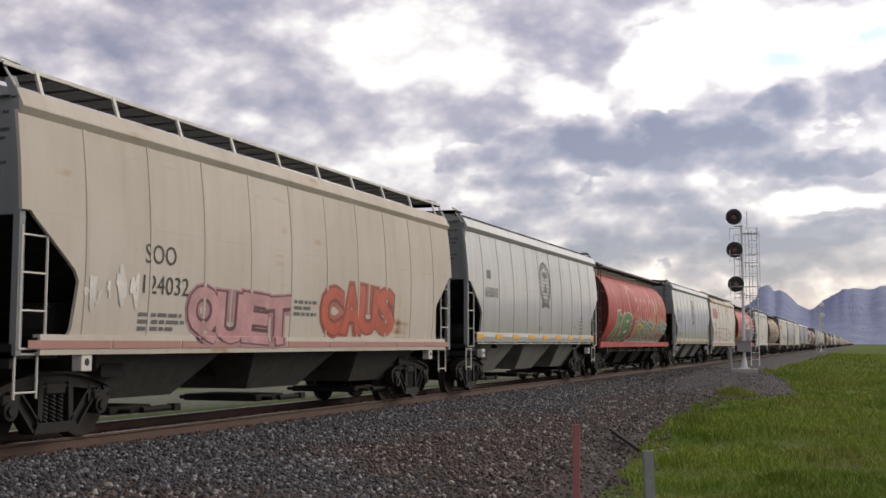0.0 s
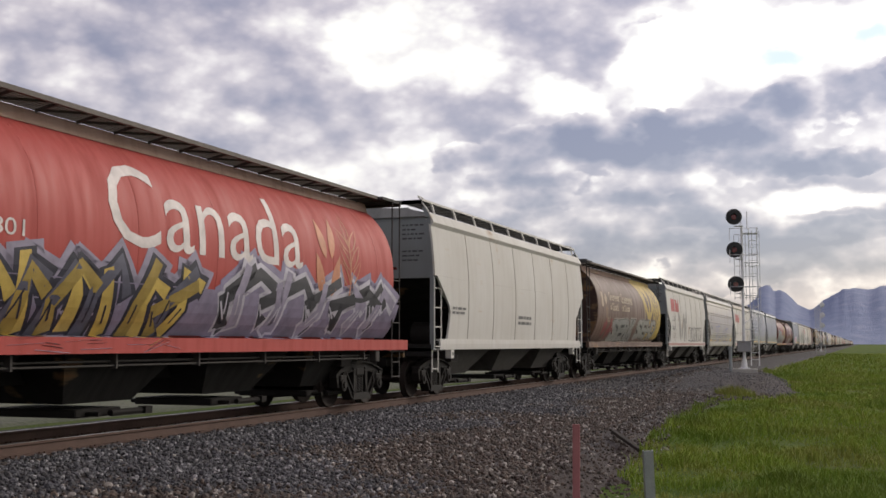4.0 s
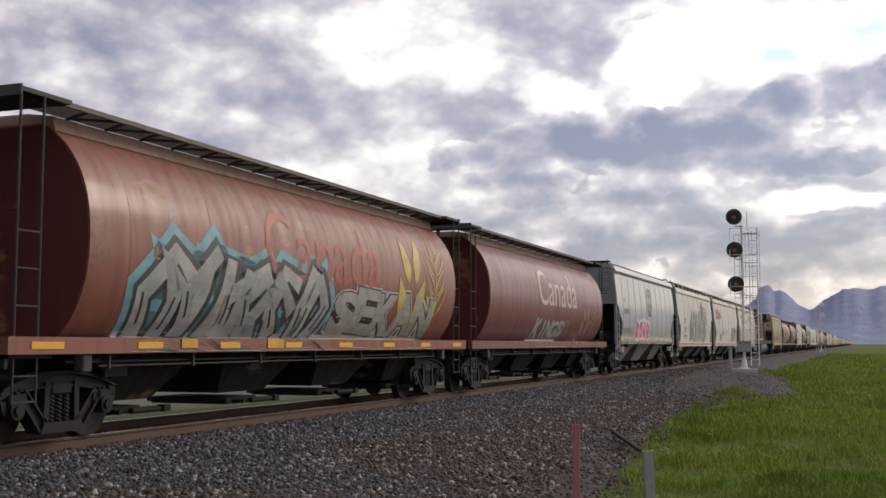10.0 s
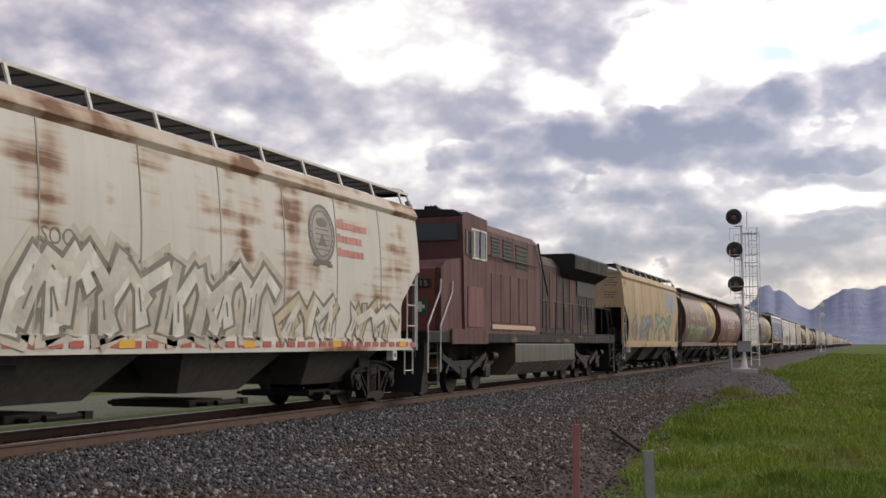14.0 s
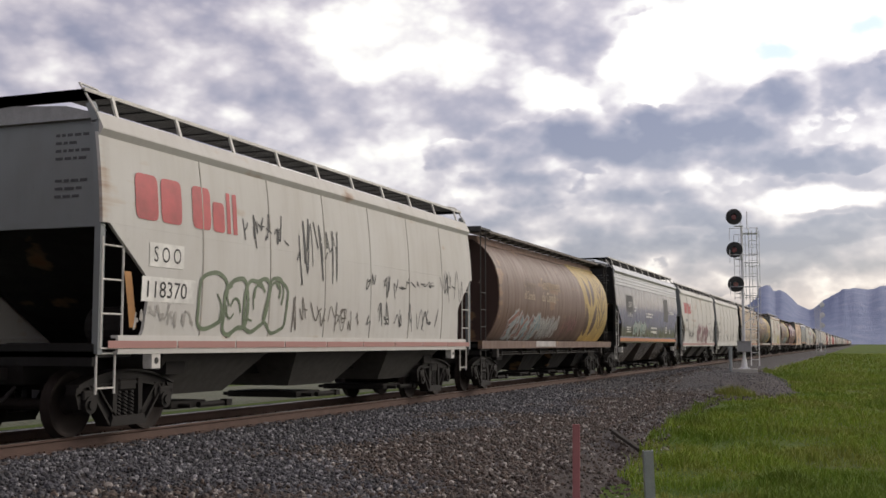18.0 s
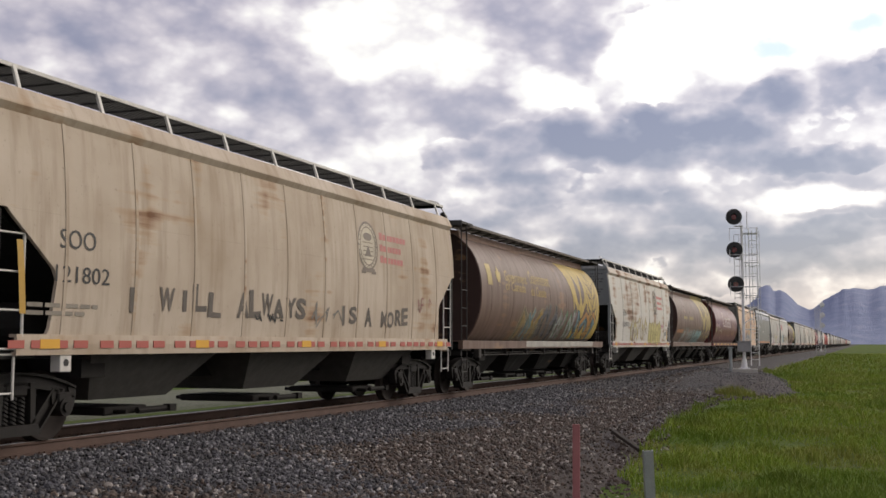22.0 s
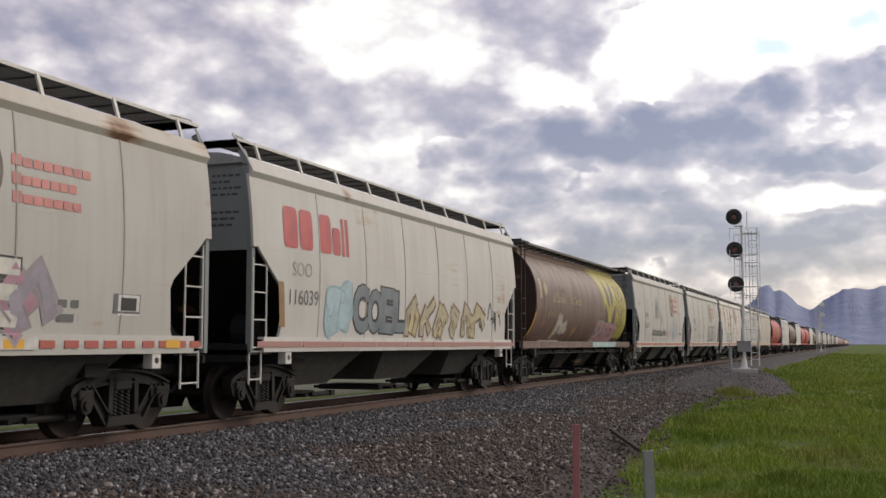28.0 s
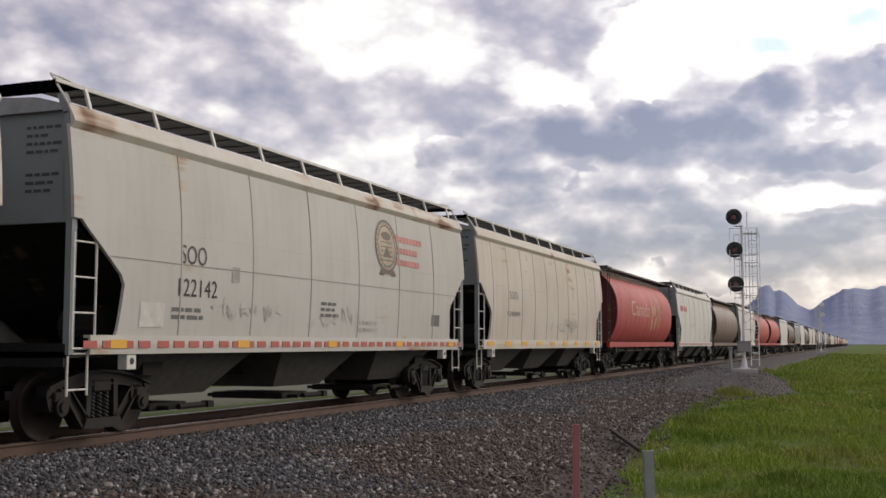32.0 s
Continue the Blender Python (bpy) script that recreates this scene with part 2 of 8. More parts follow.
def cloud_material():
    """A bright veil with thin places, and lower heaped cloud before it: light rims, dark cores."""
    m, n, l = material("broken grey overcast")
    n.remove(n["Principled BSDF"])

    def vec(op, a, b, c=None):
        v = n.new("ShaderNodeVectorMath")
        v.operation = op
        for sock, x in zip(v.inputs, (a, b, c)):
            if isinstance(x, tuple):
                sock.default_value = x
            elif x is not None:
                l.new(x, sock)
        return v

    def mad(a, k, c):
        q = math_node(n, l, "MULTIPLY_ADD", a, k)
        if isinstance(c, (int, float)):
            q.node.inputs[2].default_value = c
        else:
            l.new(c, q.node.inputs[2])
        return q

    def step(x, lo, hi):
        mr = n.new("ShaderNodeMapRange")
        mr.interpolation_type = "SMOOTHSTEP"
        mr.inputs["From Min"].default_value, mr.inputs["From Max"].default_value = lo, hi
        l.new(x, mr.inputs["Value"])
        return mr.outputs["Result"]

    tc = n.new("ShaderNodeTexCoord")
    flat = vec("MULTIPLY", tc.outputs["Object"], (1, 1, 0)).outputs[0]
    far = math_node(n, l, "DIVIDE", 1.0, math_node(n, l, "MAXIMUM", vec("LENGTH", flat, None).outputs["Value"], 60.0))
    way = vec("SCALE", tc.outputs["Object"], None)
    l.new(far, way.inputs["Scale"])
    q = vec("MULTIPLY", way.outputs[0], (1, 1, 1.5)).outputs[0]
    w = q
    for scale, size in ((9.0, 0.06), (24.0, 0.040), (60.0, 0.014)):
        bend = n.new("ShaderNodeTexNoise")
        bend.inputs["Scale"].default_value, bend.inputs["Detail"].default_value = scale, 3
        l.new(q, bend.inputs["Vector"])
        off = vec("MULTIPLY_ADD", bend.outputs["Color"], (size,) * 3, (-size / 2,) * 3)
        w = vec("ADD", w, off.outputs[0]).outputs[0]

    def bank(cu, cv, ru, rv):
        d = vec("MULTIPLY_ADD", w, (1 / ru, 0, 1 / (1.5 * rv)), (-cu / ru, 0, -cv / rv)).outputs[0]
        return step(vec("DOT_PRODUCT", d, d).outputs["Value"], 2.3, 0.1)

    def heads(v):
        """Rounded cloud heads, broken up by finer noise."""
        vo = n.new("ShaderNodeTexVoronoi")
        vo.feature = "SMOOTH_F1"
        for key, val in (("Scale", 15.0), ("Detail", 3.0), ("Roughness", 0.5), ("Smoothness", 0.4)):
            vo.inputs[key].default_value = val
        l.new(v, vo.inputs["Vector"])
        return mad(vo.outputs["Distance"], -0.5, math_node(n, l, "MULTIPLY", noise_tex(n, l, v, 17.0, 7, 0.5), 0.75))

    puffs = heads(q)
    veil = mad(noise_tex(n, l, w, 7.0, 4, 0.5), 0.5, 0.28)
    veil = mad(puffs, 0.85, math_node(n, l, "SUBTRACT", veil, -0.125))
    for cu, cv, ru, rv, k in THIN:
        veil = mad(bank(cu, cv, ru, rv), k * 0.95, veil)
    billow = math_node(n, l, "SUBTRACT", puffs, heads(vec("ADD", q, (0.008, 0.0, 0.022)).outputs[0]))
    deep = mad(puffs, 1.75, -0.345)
    for cu, cv, ru, rv, k in THICK:
        deep = mad(bank(cu, cv, ru, rv), k * 2.2, deep)
    shade = mad(math_node(n, l, "MINIMUM", math_node(n, l, "MAXIMUM", deep, 0.1), 1.25), -0.54, 0.70)
    shade = mad(billow, 1.25, shade)
    mask = step(deep, 0.10, 0.30)
    b = mad(mask, math_node(n, l, "SUBTRACT", shade, veil), veil)
    b = mad(billow, 0.25, b)
    col = ramp(n, l, b, (0.05, (0.19, 0.174, 0.25)), (0.25, (0.262, 0.238, 0.305)), (0.44, (0.395, 0.345, 0.395)), (0.63, (0.60, 0.525, 0.54)), (0.76, (0.80, 0.725, 0.705)), (0.92, (1.03, 0.975, 0.88)))
    for gap in BLUE_GAPS:
        col = mix(n, l, math_node(n, l, "MULTIPLY", bank(*gap), 0.5), col, (0.42, 0.66, 0.92))
    em, tr, mx = n.new("ShaderNodeEmission"), n.new("ShaderNodeBsdfTransparent"), n.new("ShaderNodeMixShader")
    em.inputs["Strength"].default_value = CLOUD_LIGHT
    l.new(col, em.inputs[0])
    mx.inputs[0].default_value = 0.7
    l.new(tr.outputs[0], mx.inputs[1]), l.new(em.outputs[0], mx.inputs[2])
    l.new(mx.outputs[0], n["Material Output"].inputs[0])
    return m


def cloud_sheet(bm):
    rings = [i * 150 for i in range(1, 30)] + [4500 + i * 75 for i in range(7)]
    z = lambda r: CLOUD_H * (1 - (r / 5000) ** 14)
    top = bm.verts.new((0, 0, CLOUD_H))
    last = None
    for r in rings:
        ring = [bm.verts.new((r * math.sin(k * math.tau / 72), r * math.cos(k * math.tau / 72), z(r))) for k in range(72)]
        for k in range(72):
            j = (k + 1) % 72
            if last is None:
                bm.faces.new((top, ring[k], ring[j]))
            else:
                bm.faces.new((last[k], ring[k], ring[j], last[j]))
        last = ring


cloud_layer = piece("cloud_backdrop", shape(cloud_sheet, smooth=True), cloud_material(), m=pose(EYE[0], 0, 0, 0, 0, 20.532))
tagged(cloud_layer, "broken grey and white overcast sky with bright gaps", "sky", kind="structure")

# ---- ground, track bed, track ----
def rise(v):
    return 1 / (1 + math.exp(max(-60, min(60, -v))))


def edge_x(y):
    """How far the gravel reaches from the track towards the grass."""
    e = 5.5 + 3.7 * math.exp(-((y - 6) / 17.5) ** 2) + 0.95 * math.exp(-((y - 33) / 9.0) ** 2)
    e += 0.55 * math.exp(-((y - 8.0) / 3.2) ** 2)
    e -= 0.6 * rise((y - 66) * 0.3)
    pad = rise((y - 40.5) * 1.1) * rise(57 - y)
    e += 3.7 * pad * (1 - 0.035 * (y - 41))
    return e + 0.35 * noise.noise((y * 0.35, 3.1, 0)) + 0.18 * noise.noise((y * 1.3, 8.4, 0))


def pad_rise(x, y):
    """The raised gravel pad on which the signal stands."""
    return 0.5 * rise((y - 43) * 0.7) * rise((60 - y) * 0.8) * max(0, min(1, (x - 2.5) / 1.5)) * max(0, min(1, (9.4 - x) / 2.6))


def bed_z(x, y):
    a = abs(x)
    if a < 1.75:
        z = -0.19
    elif a < 3.2:
        z = -0.19 - 0.11 * (a - 1.75)
    else:
        z = -0.35 - 0.06 * (a - 3.2)
    return z + 0.03 * noise.noise((x * 0.7, y * 0.7, 0)) * (a > 1.6) + (pad_rise(x, y) if x > 0 else 0)


def ground_z(x, y):
    near = math.exp(-(y / 140.0) ** 2)
    z = -0.62 - 0.08 * math.exp(-((x - 13) / 4.0) ** 2)
    if x > 8.5:
        z += near * (0.14 * noise.noise((x * 0.16, y * 0.12, 1.0)) + 0.05 * noise.noise((x * 0.7, y * 0.7, 5.0)))
    return z


def spread(near, far, step, grow):
    v, out = near, []
    while v < far:
        out.append(v)
        v += step
        step *= grow
    return out + [far]


def ground_sheet(bm):
    xs = [-x for x in spread(9, 4900, 2.0, 1.35)][::-1] + [-5, -3, 0, 3, 5] + spread(6, 30, 0.8, 1.0) + spread(32, 4900, 3, 1.35)
    ys = [-y for y in spread(12, 4900, 4, 1.5)][::-1] + spread(-8, 70, 1.0, 1.0) + spread(74, 4900, 5, 1.3)
    g = [[bm.verts.new((x, y, ground_z(x, y))) for x in xs] for y in ys]
    for j in range(len(ys) - 1):
        for i in range(len(xs) - 1):
            bm.faces.new((g[j][i], g[j][i + 1], g[j + 1][i + 1], g[j + 1][i])).smooth = True


def grass_material(name, a, b, c):
    m, n, l = material(name)
    tc = n.new("ShaderNodeTexCoord")
    v = tc.outputs["Object"]
    col = ramp(n, l, noise_tex(n, l, v, 0.11, 6, 0.65), (0.36, a), (0.5, b), (0.68, c))
    col = mix(n, l, 0.4, col, ramp(n, l, noise_tex(n, l, v, 3.0, 6, 0.7), (0.3, tuple(q * 0.6 for q in a)), (0.7, tuple(q * 1.2 for q in b))))
    p = n["Principled BSDF"]
    l.new(col, p.inputs["Base Color"])
    p.inputs["Roughness"].default_value = 0.9
    p.inputs["Specular IOR Level"].default_value = 0.08
    bump(n, l, noise_tex(n, l, v, 9, 5, 0.7), 0.8, 0.08)
    return m


GRASS = grass_material("meadow grass", (0.062, 0.105, 0.017), (0.088, 0.122, 0.024), (0.118, 0.112, 0.042))
ground = piece("ground", shape(ground_sheet), GRASS)
tagged(ground, "wide flat green meadow reaching the horizon", "grass", kind="structure")


def gravel_material(name, a, b, scale, soil=None):
    m, n, l = material(name)
    tc = n.new("ShaderNodeTexCoord")
    vo = n.new("ShaderNodeTexVoronoi")
    vo.inputs["Scale"].default_value = scale
    l.new(tc.outputs["Object"], vo.inputs["Vector"])
    c = mix(n, l, 0.5, ramp(n, l, vo.outputs["Color"], (0.2, tuple(q * 0.4 for q in a)), (0.8, a)), ramp(n, l, noise_tex(n, l, tc.outputs["Object"], 0.5, 5), (0.35, a), (0.65, b)))
    p = n["Principled BSDF"]
    if soil:
        sep = n.new("ShaderNodeSeparateXYZ")
        l.new(tc.outputs["Object"], sep.inputs[0])
        wob = math_node(n, l, "ADD", sep.outputs[0], math_node(n, l, "MULTIPLY", noise_tex(n, l, tc.outputs["Object"], 0.8, 4), 2.0))
        c = mix(n, l, ramp(n, l, math_node(n, l, "DIVIDE", wob, 12.0), (0.58, 0.0), (0.68, 0.9)), c, soil)
    l.new(c, p.inputs["Base Color"])
    p.inputs["Roughness"].default_value = 0.85
    bump(n, l, vo.outputs["Distance"], 0.9, 0.03)
    return m


BALLAST = gravel_material("grey ballast", (0.036, 0.033, 0.035), (0.050, 0.036, 0.029), 22, (0.034, 0.022, 0.017))
ROADGRAVEL = gravel_material("grassy road gravel", (0.115, 0.12, 0.075), (0.08, 0.10, 0.045), 9)


def bed_sheet(bm):
    ys = [-y for y in spread(14, 900, 6, 1.4)][::-1] + spread(-12, 80, 0.9, 1.0) + spread(83, 2600, 5, 1.12)
    rows = []
    for y in ys:
        e = edge_x(y)
        xs = [-5.6, -4.6, -3.2, -1.75, -0.6, 0.6, 1.75, 2.4, 3.2] + [3.2 + (e - 3.2) * k / 5 for k in range(1, 6)]
        row = [bm.verts.new((x, y, bed_z(x, y))) for x in xs]
        row.insert(0, bm.verts.new((-6.0, y, -0.75)))
        row.append(bm.verts.new((e + 0.35, y, -0.85)))
        rows.append(row)
    for a, b in zip(rows, rows[1:]):
        for i in range(len(a) - 1):
            bm.faces.new((a[i], a[i + 1], b[i + 1], b[i])).smooth = True


tagged(piece("track_bed", shape(bed_sheet), BALLAST), "grey crushed stone ballast bed under the railway track", "ballast", kind="structure")


def road_sheet(bm):
    ys = [-y for y in spread(14, 900, 8, 1.4)][::-1] + spread(-12, 200, 5, 1.0) + spread(210, 2600, 20, 1.12)
    rows = [[bm.verts.new((x + 0.4 * noise.noise((y * 0.06, x, 0)), y, -0.55 - (0.2 if i in (0, 3) else 0))) for i, x in enumerate((-15.4, -14.8, -7.6, -7.0))] for y in ys]
    for a, b in zip(rows, rows[1:]):
        for i in range(3):
            bm.faces.new((a[i], a[i + 1], b[i + 1], b[i]))


tagged(piece("road", shape(road_sheet), ROADGRAVEL), "dull grassy gravel service road beyond the track", "road", kind="structure")

RAILSTEEL = surface("brown rusted rail", (0.105, 0.066, 0.053), 0.65, 0.75, 0.0, 3.0, 80.0)


def rail_profile(s):
    c = 0.7525 * s
    p = [(-0.07, -0.172), (0.07, -0.172), (0.07, -0.16), (0.012, -0.145), (0.009, -0.045), (0.036, -0.03), (0.036, -0.004), (0.03, 0.0),
         (-0.03, 0.0), (-0.036, -0.004), (-0.036, -0.03), (-0.009, -0.045), (-0.012, -0.145), (-0.07, -0.16)]
    return [(c + x, z) for x, z in p]


def rail_shape(bm, s):
    for y0, y1 in ((-400, 60), (60.004, 600), (600.004, 2500)):
        extrude_y(bm, rail_profile(s), y0, y1)


def tread_shape(bm, s):
    box(bm, 0.7525 * s - 0.024, 0.7525 * s + 0.024, -400, 2500, -0.002, 0.0025)


track = new("railway_track")
tagged(track, "rusty brown steel rails on timber ties in ballast", "railway track", kind="structure")
for s in (1, -1):
    r = piece("rail", shape(rail_shape, s), RAILSTEEL, track)
    piece("running_surface", shape(tread_shape, s), TREAD, r, label="wheel-polished bright steel strip")
TIE = surface("weathered brown tie timber", (0.10, 0.075, 0.058), 0.55, 0.9)
tie_shape = shape(lambda bm: box(bm, -1.3, 1.3, -0.11, 0.11, -0.36, -0.168, 0.012))
plate_shape = shape(lambda bm: [box(bm, c - 0.19, c + 0.19, -0.09, 0.09, -0.169, -0.158) for c in (-0.7525, 0.7525)] + [tube(bm, (c + d, e, -0.17), (c + d, e, -0.135), 0.016, 6) for c in (-0.7525, 0.7525) for d in (-0.1, 0.1) for e in (-0.05, 0.05)])
rng = random.Random(5)
for k in range(130):
    t = piece("tie", tie_shape, TIE, track, pose(rng.uniform(-0.02, 0.02), -4 + k * 0.54, 0.0, 0, 0, rng.uniform(-0.5, 0.5)))
    piece("tie_plate", plate_shape, RAILSTEEL, t)


def far_ties(bm):
    for k in range(500):
        y = -4 + (130 + k) * 0.54
        box(bm, -1.3, 1.3, y - 0.11, y + 0.11, -0.36, -0.168)


tagged(piece("tie", shape(far_ties), TIE, track), kind="stuff")


# ---- loose stones: one sheet of ballast stones, one of brown gravel ----
def stones(name, spots, size, mat, label, category):
    """Angular stones, each a rough twelve-cornered lump, at the spots (x, y, z)."""
    g = (1 + 5 ** 0.5) / 2
    ico = np.array([(-1, g, 0), (1, g, 0), (-1, -g, 0), (1, -g, 0), (0, -1, g), (0, 1, g), (0, -1, -g), (0, 1, -g), (g, 0, -1), (g, 0, 1), (-g, 0, -1), (-g, 0, 1)]) / 1.9
    tri = np.array([(0, 11, 5), (0, 5, 1), (0, 1, 7), (0, 7, 10), (0, 10, 11), (1, 5, 9), (5, 11, 4), (11, 10, 2), (10, 7, 6), (7, 1, 8), (3, 9, 4), (3, 4, 2), (3, 2, 6), (3, 6, 8), (3, 8, 9), (4, 9, 5), (2, 4, 11), (6, 2, 10), (8, 6, 7), (9, 8, 1)])
    r = np.random.RandomState(len(spots))
    n = len(spots)
    sz = size[0] + (size[1] - size[0]) * r.rand(n) ** 2
    v = ico[None] * (1 + 0.34 * (r.rand(n, 12, 1) - 0.5)) * sz[:, None, None] * (0.65 + 0.7 * r.rand(n, 1, 3))
    a = r.rand(n) * 6.283
    c, s = np.cos(a)[:, None], np.sin(a)[:, None]
    tilt = (r.rand(n)[:, None] - 0.5) * 1.6
    x, y, z = v[..., 0] * c - v[..., 1] * s, v[..., 0] * s + v[..., 1] * c, v[..., 2]
    y, z = y * np.cos(tilt) - z * np.sin(tilt), y * np.sin(tilt) + z * np.cos(tilt)
    v = np.stack((x, y, z), -1) + spots[:, None]
    f = (tri[None] + 12 * np.arange(n)[:, None, None]).reshape(-1, 3)
    me = bpy.data.meshes.new(name)
    me.from_pydata(v.reshape(-1, 3).tolist(), [], f.tolist())
    me.materials.append(None)
    return tagged(piece(name, me, mat), label, category, kind="stuff")


def stone_material(name, *cols):
    m, n, l = material(name)
    g = n.new("ShaderNodeNewGeometry")
    k = len(cols)
    c = ramp(n, l, g.outputs["Random Per Island"], *[((i + 0.5) / k, q) for i, q in enumerate(cols)])
    tc = n.new("ShaderNodeTexCoord")
    c = mix(n, l, 0.25, c, ramp(n, l, noise_tex(n, l, tc.outputs["Object"], 40, 4), (0.3, (0.016, 0.015, 0.014)), (0.7, (0.07, 0.067, 0.067))))
    l.new(c, n["Principled BSDF"].inputs["Base Color"])
    n["Principled BSDF"].inputs["Roughness"].default_value = 0.75
    return m


GREYSTONE = stone_material("grey ballast stones", (0.014, 0.014, 0.017), (0.055, 0.055, 0.064), (0.10, 0.099, 0.112), (0.022, 0.021, 0.024), (0.145, 0.142, 0.158), (0.03, 0.03, 0.035), (0.075, 0.074, 0.085), (0.022, 0.022, 0.026), (0.34, 0.33, 0.34))
BROWNSTONE = stone_material("brown gravel stones", (0.026, 0.016, 0.012), (0.07, 0.045, 0.033), (0.10, 0.068, 0.05), (0.034, 0.022, 0.017), (0.13, 0.10, 0.078), (0.052, 0.035, 0.026), (0.03, 0.02, 0.015), (0.075, 0.05, 0.038), (0.13, 0.088, 0.062), (0.06, 0.04, 0.03), (0.44, 0.40, 0.36))
PADSTONE = stone_material("pale pad gravel", (0.10, 0.098, 0.10), (0.16, 0.155, 0.155), (0.21, 0.205, 0.205), (0.13, 0.125, 0.125))


def scatter(count, y_of, seed):
    r = random.Random(seed)
    grey, brown, pad = [], [], []
    while len(grey) + len(brown) + len(pad) < count:
        y = y_of(r)
        e = edge_x(y)
        x = r.uniform(0.85, e + 0.25)
        lean = (x - 2.6) / max(1.0, e - 2.6) + 0.5 * noise.noise((x * 0.6, y * 0.35, 2.0)) + r.uniform(-0.2, 0.2)
        if x > e - 1.1 and y < 40 and r.random() < 0.72:
            continue
        if x > 4.6 + 0.4 * noise.noise((x, y * 0.5, 6.0)) and 42.5 < y < 59:
            pad.append((x, y, bed_z(x, y) + r.uniform(-0.005, 0.012)))
            continue
        (brown if lean > 0.24 else grey).append((x, y, bed_z(x, y) + r.uniform(-0.005, 0.022)))
    return grey, brown, pad


gs, bs, ps = scatter(66000, lambda r: 6.5 + 33 * r.random() ** 1.5, 3)
gf, bf, pf = scatter(12000, lambda r: 36 + 40 * r.random() ** 1.2, 4)
stones("ballast_stones", np.array(gs + gf), (0.016, 0.042), GREYSTONE, "loose angular grey ballast stones beside the rail", "stones")
stones("gravel_stones", np.array(bs + bf), (0.011, 0.045), BROWNSTONE, "loose brown and pale gravel on the bank", "stones")
stones("pad_gravel", np.array(ps + pf), (0.012, 0.05), PADSTONE, "pale grey gravel of the raised pad under the signal", "stones")


# ---- grass blades ----
def blades(name, spots, mat, label):
    """Narrow bent blades: spots of (x, y, z, height, width)."""
    r = np.random.RandomState(len(spots))
    p = np.array(spots)
    n = len(p)
    a = r.rand(n) * 6.283
    d = np.stack((np.cos(a), np.sin(a), np.zeros(n)), 1)
    lean = np.stack((r.randn(n), r.randn(n), np.zeros(n)), 1) * 0.28
    h, w = p[:, 3:4], p[:, 4:5]
    up = np.array([[0, 0, 1.0]])
    b = p[:, :3]
    v = np.stack((b - d * w, b + d * w, b + up * h * 0.6 + lean * h * 0.4 + d * w * 0.7, b + up * h * 0.6 + lean * h * 0.4 - d * w * 0.7, b + up * h * 0.95 + lean * h * 1.3), 1)
    i = 5 * np.arange(n)[:, None]
    f = np.concatenate((i + [[0, 1, 2]], i + [[0, 2, 3]], i + [[3, 2, 4]]), 0)
    me = bpy.data.meshes.new(name)
    me.from_pydata(v.reshape(-1, 3).tolist(), [], f.tolist())
    me.materials.append(None)
    return tagged(piece(name, me, mat), label, "grass", kind="stuff")


def blade_material():
    m, n, l = material("grass blades")
    g, tc = n.new("ShaderNodeNewGeometry"), n.new("ShaderNodeTexCoord")
    c = ramp(n, l, g.outputs["Random Per Island"], (0.1, (0.155, 0.235, 0.024)), (0.5, (0.195, 0.272, 0.030)), (0.8, (0.235, 0.30, 0.038)), (0.97, (0.27, 0.28, 0.07)))
    patch = ramp(n, l, noise_tex(n, l, tc.outputs["Object"], 0.35, 5, 0.65), (0.47, 0.0), (0.66, 0.75))
    c = mix(n, l, patch, c, (0.23, 0.20, 0.065))
    deep = ramp(n, l, noise_tex(n, l, tc.outputs["Object"], 0.22, 4, 0.6), (0.38, 0.6), (0.5, 0.0))
    c = mix(n, l, deep, c, (0.085, 0.155, 0.016))
    p = n["Principled BSDF"]
    l.new(c, p.inputs["Base Color"])
    p.inputs["Roughness"].default_value, p.inputs["Specular IOR Level"].default_value = 0.7, 0.15
    return m


BLADE = blade_material()


def meadow(count, seed):
    r = random.Random(seed)
    out = []
    while len(out) < count:
        y = 7.0 + 75 * r.random() ** 1.8
        x = edge_x(y) - 0.1 + (4 + 0.42 * y) * r.random() ** 1.15
        thick = noise.noise((x * 0.5, y * 0.4, 7.0))
        if x < edge_x(y) + 0.5 and r.random() < 0.6:
            continue
        clump = max(0.0, noise.noise((x * 1.7, y * 1.1, 3.0)))
        h = (0.05 + 0.09 * r.random()) * (1 + 0.9 * thick) * (1 + 2.2 * clump)
        out.append((x, y, ground_z(x, y) - 0.02 + (0.1 if x < edge_x(y) + 0.2 else 0), h, 0.0030 + 0.0003 * y))
    return out


def far_meadow(count, seed):
    r = random.Random(seed)
    out = []
    for _ in range(count):
        y = 62 + 170 * r.random() ** 1.6
        x = edge_x(y) + 0.1 + (3 + 0.4 * y) * r.random()
        h = (0.10 + 0.16 * r.random()) * (1 + 1.5 * max(0.0, noise.noise((x * 0.5, y * 0.25, 4.0))))
        out.append((x, y, ground_z(x, y) - 0.02, h, 0.0003 * y))
    return out


blades("grass_blades", meadow(225000, 8), BLADE, "short bright green spring grass on the verge")
blades("grass_blades", far_meadow(60000, 9), BLADE, "rough green grass on the field beyond the signal")


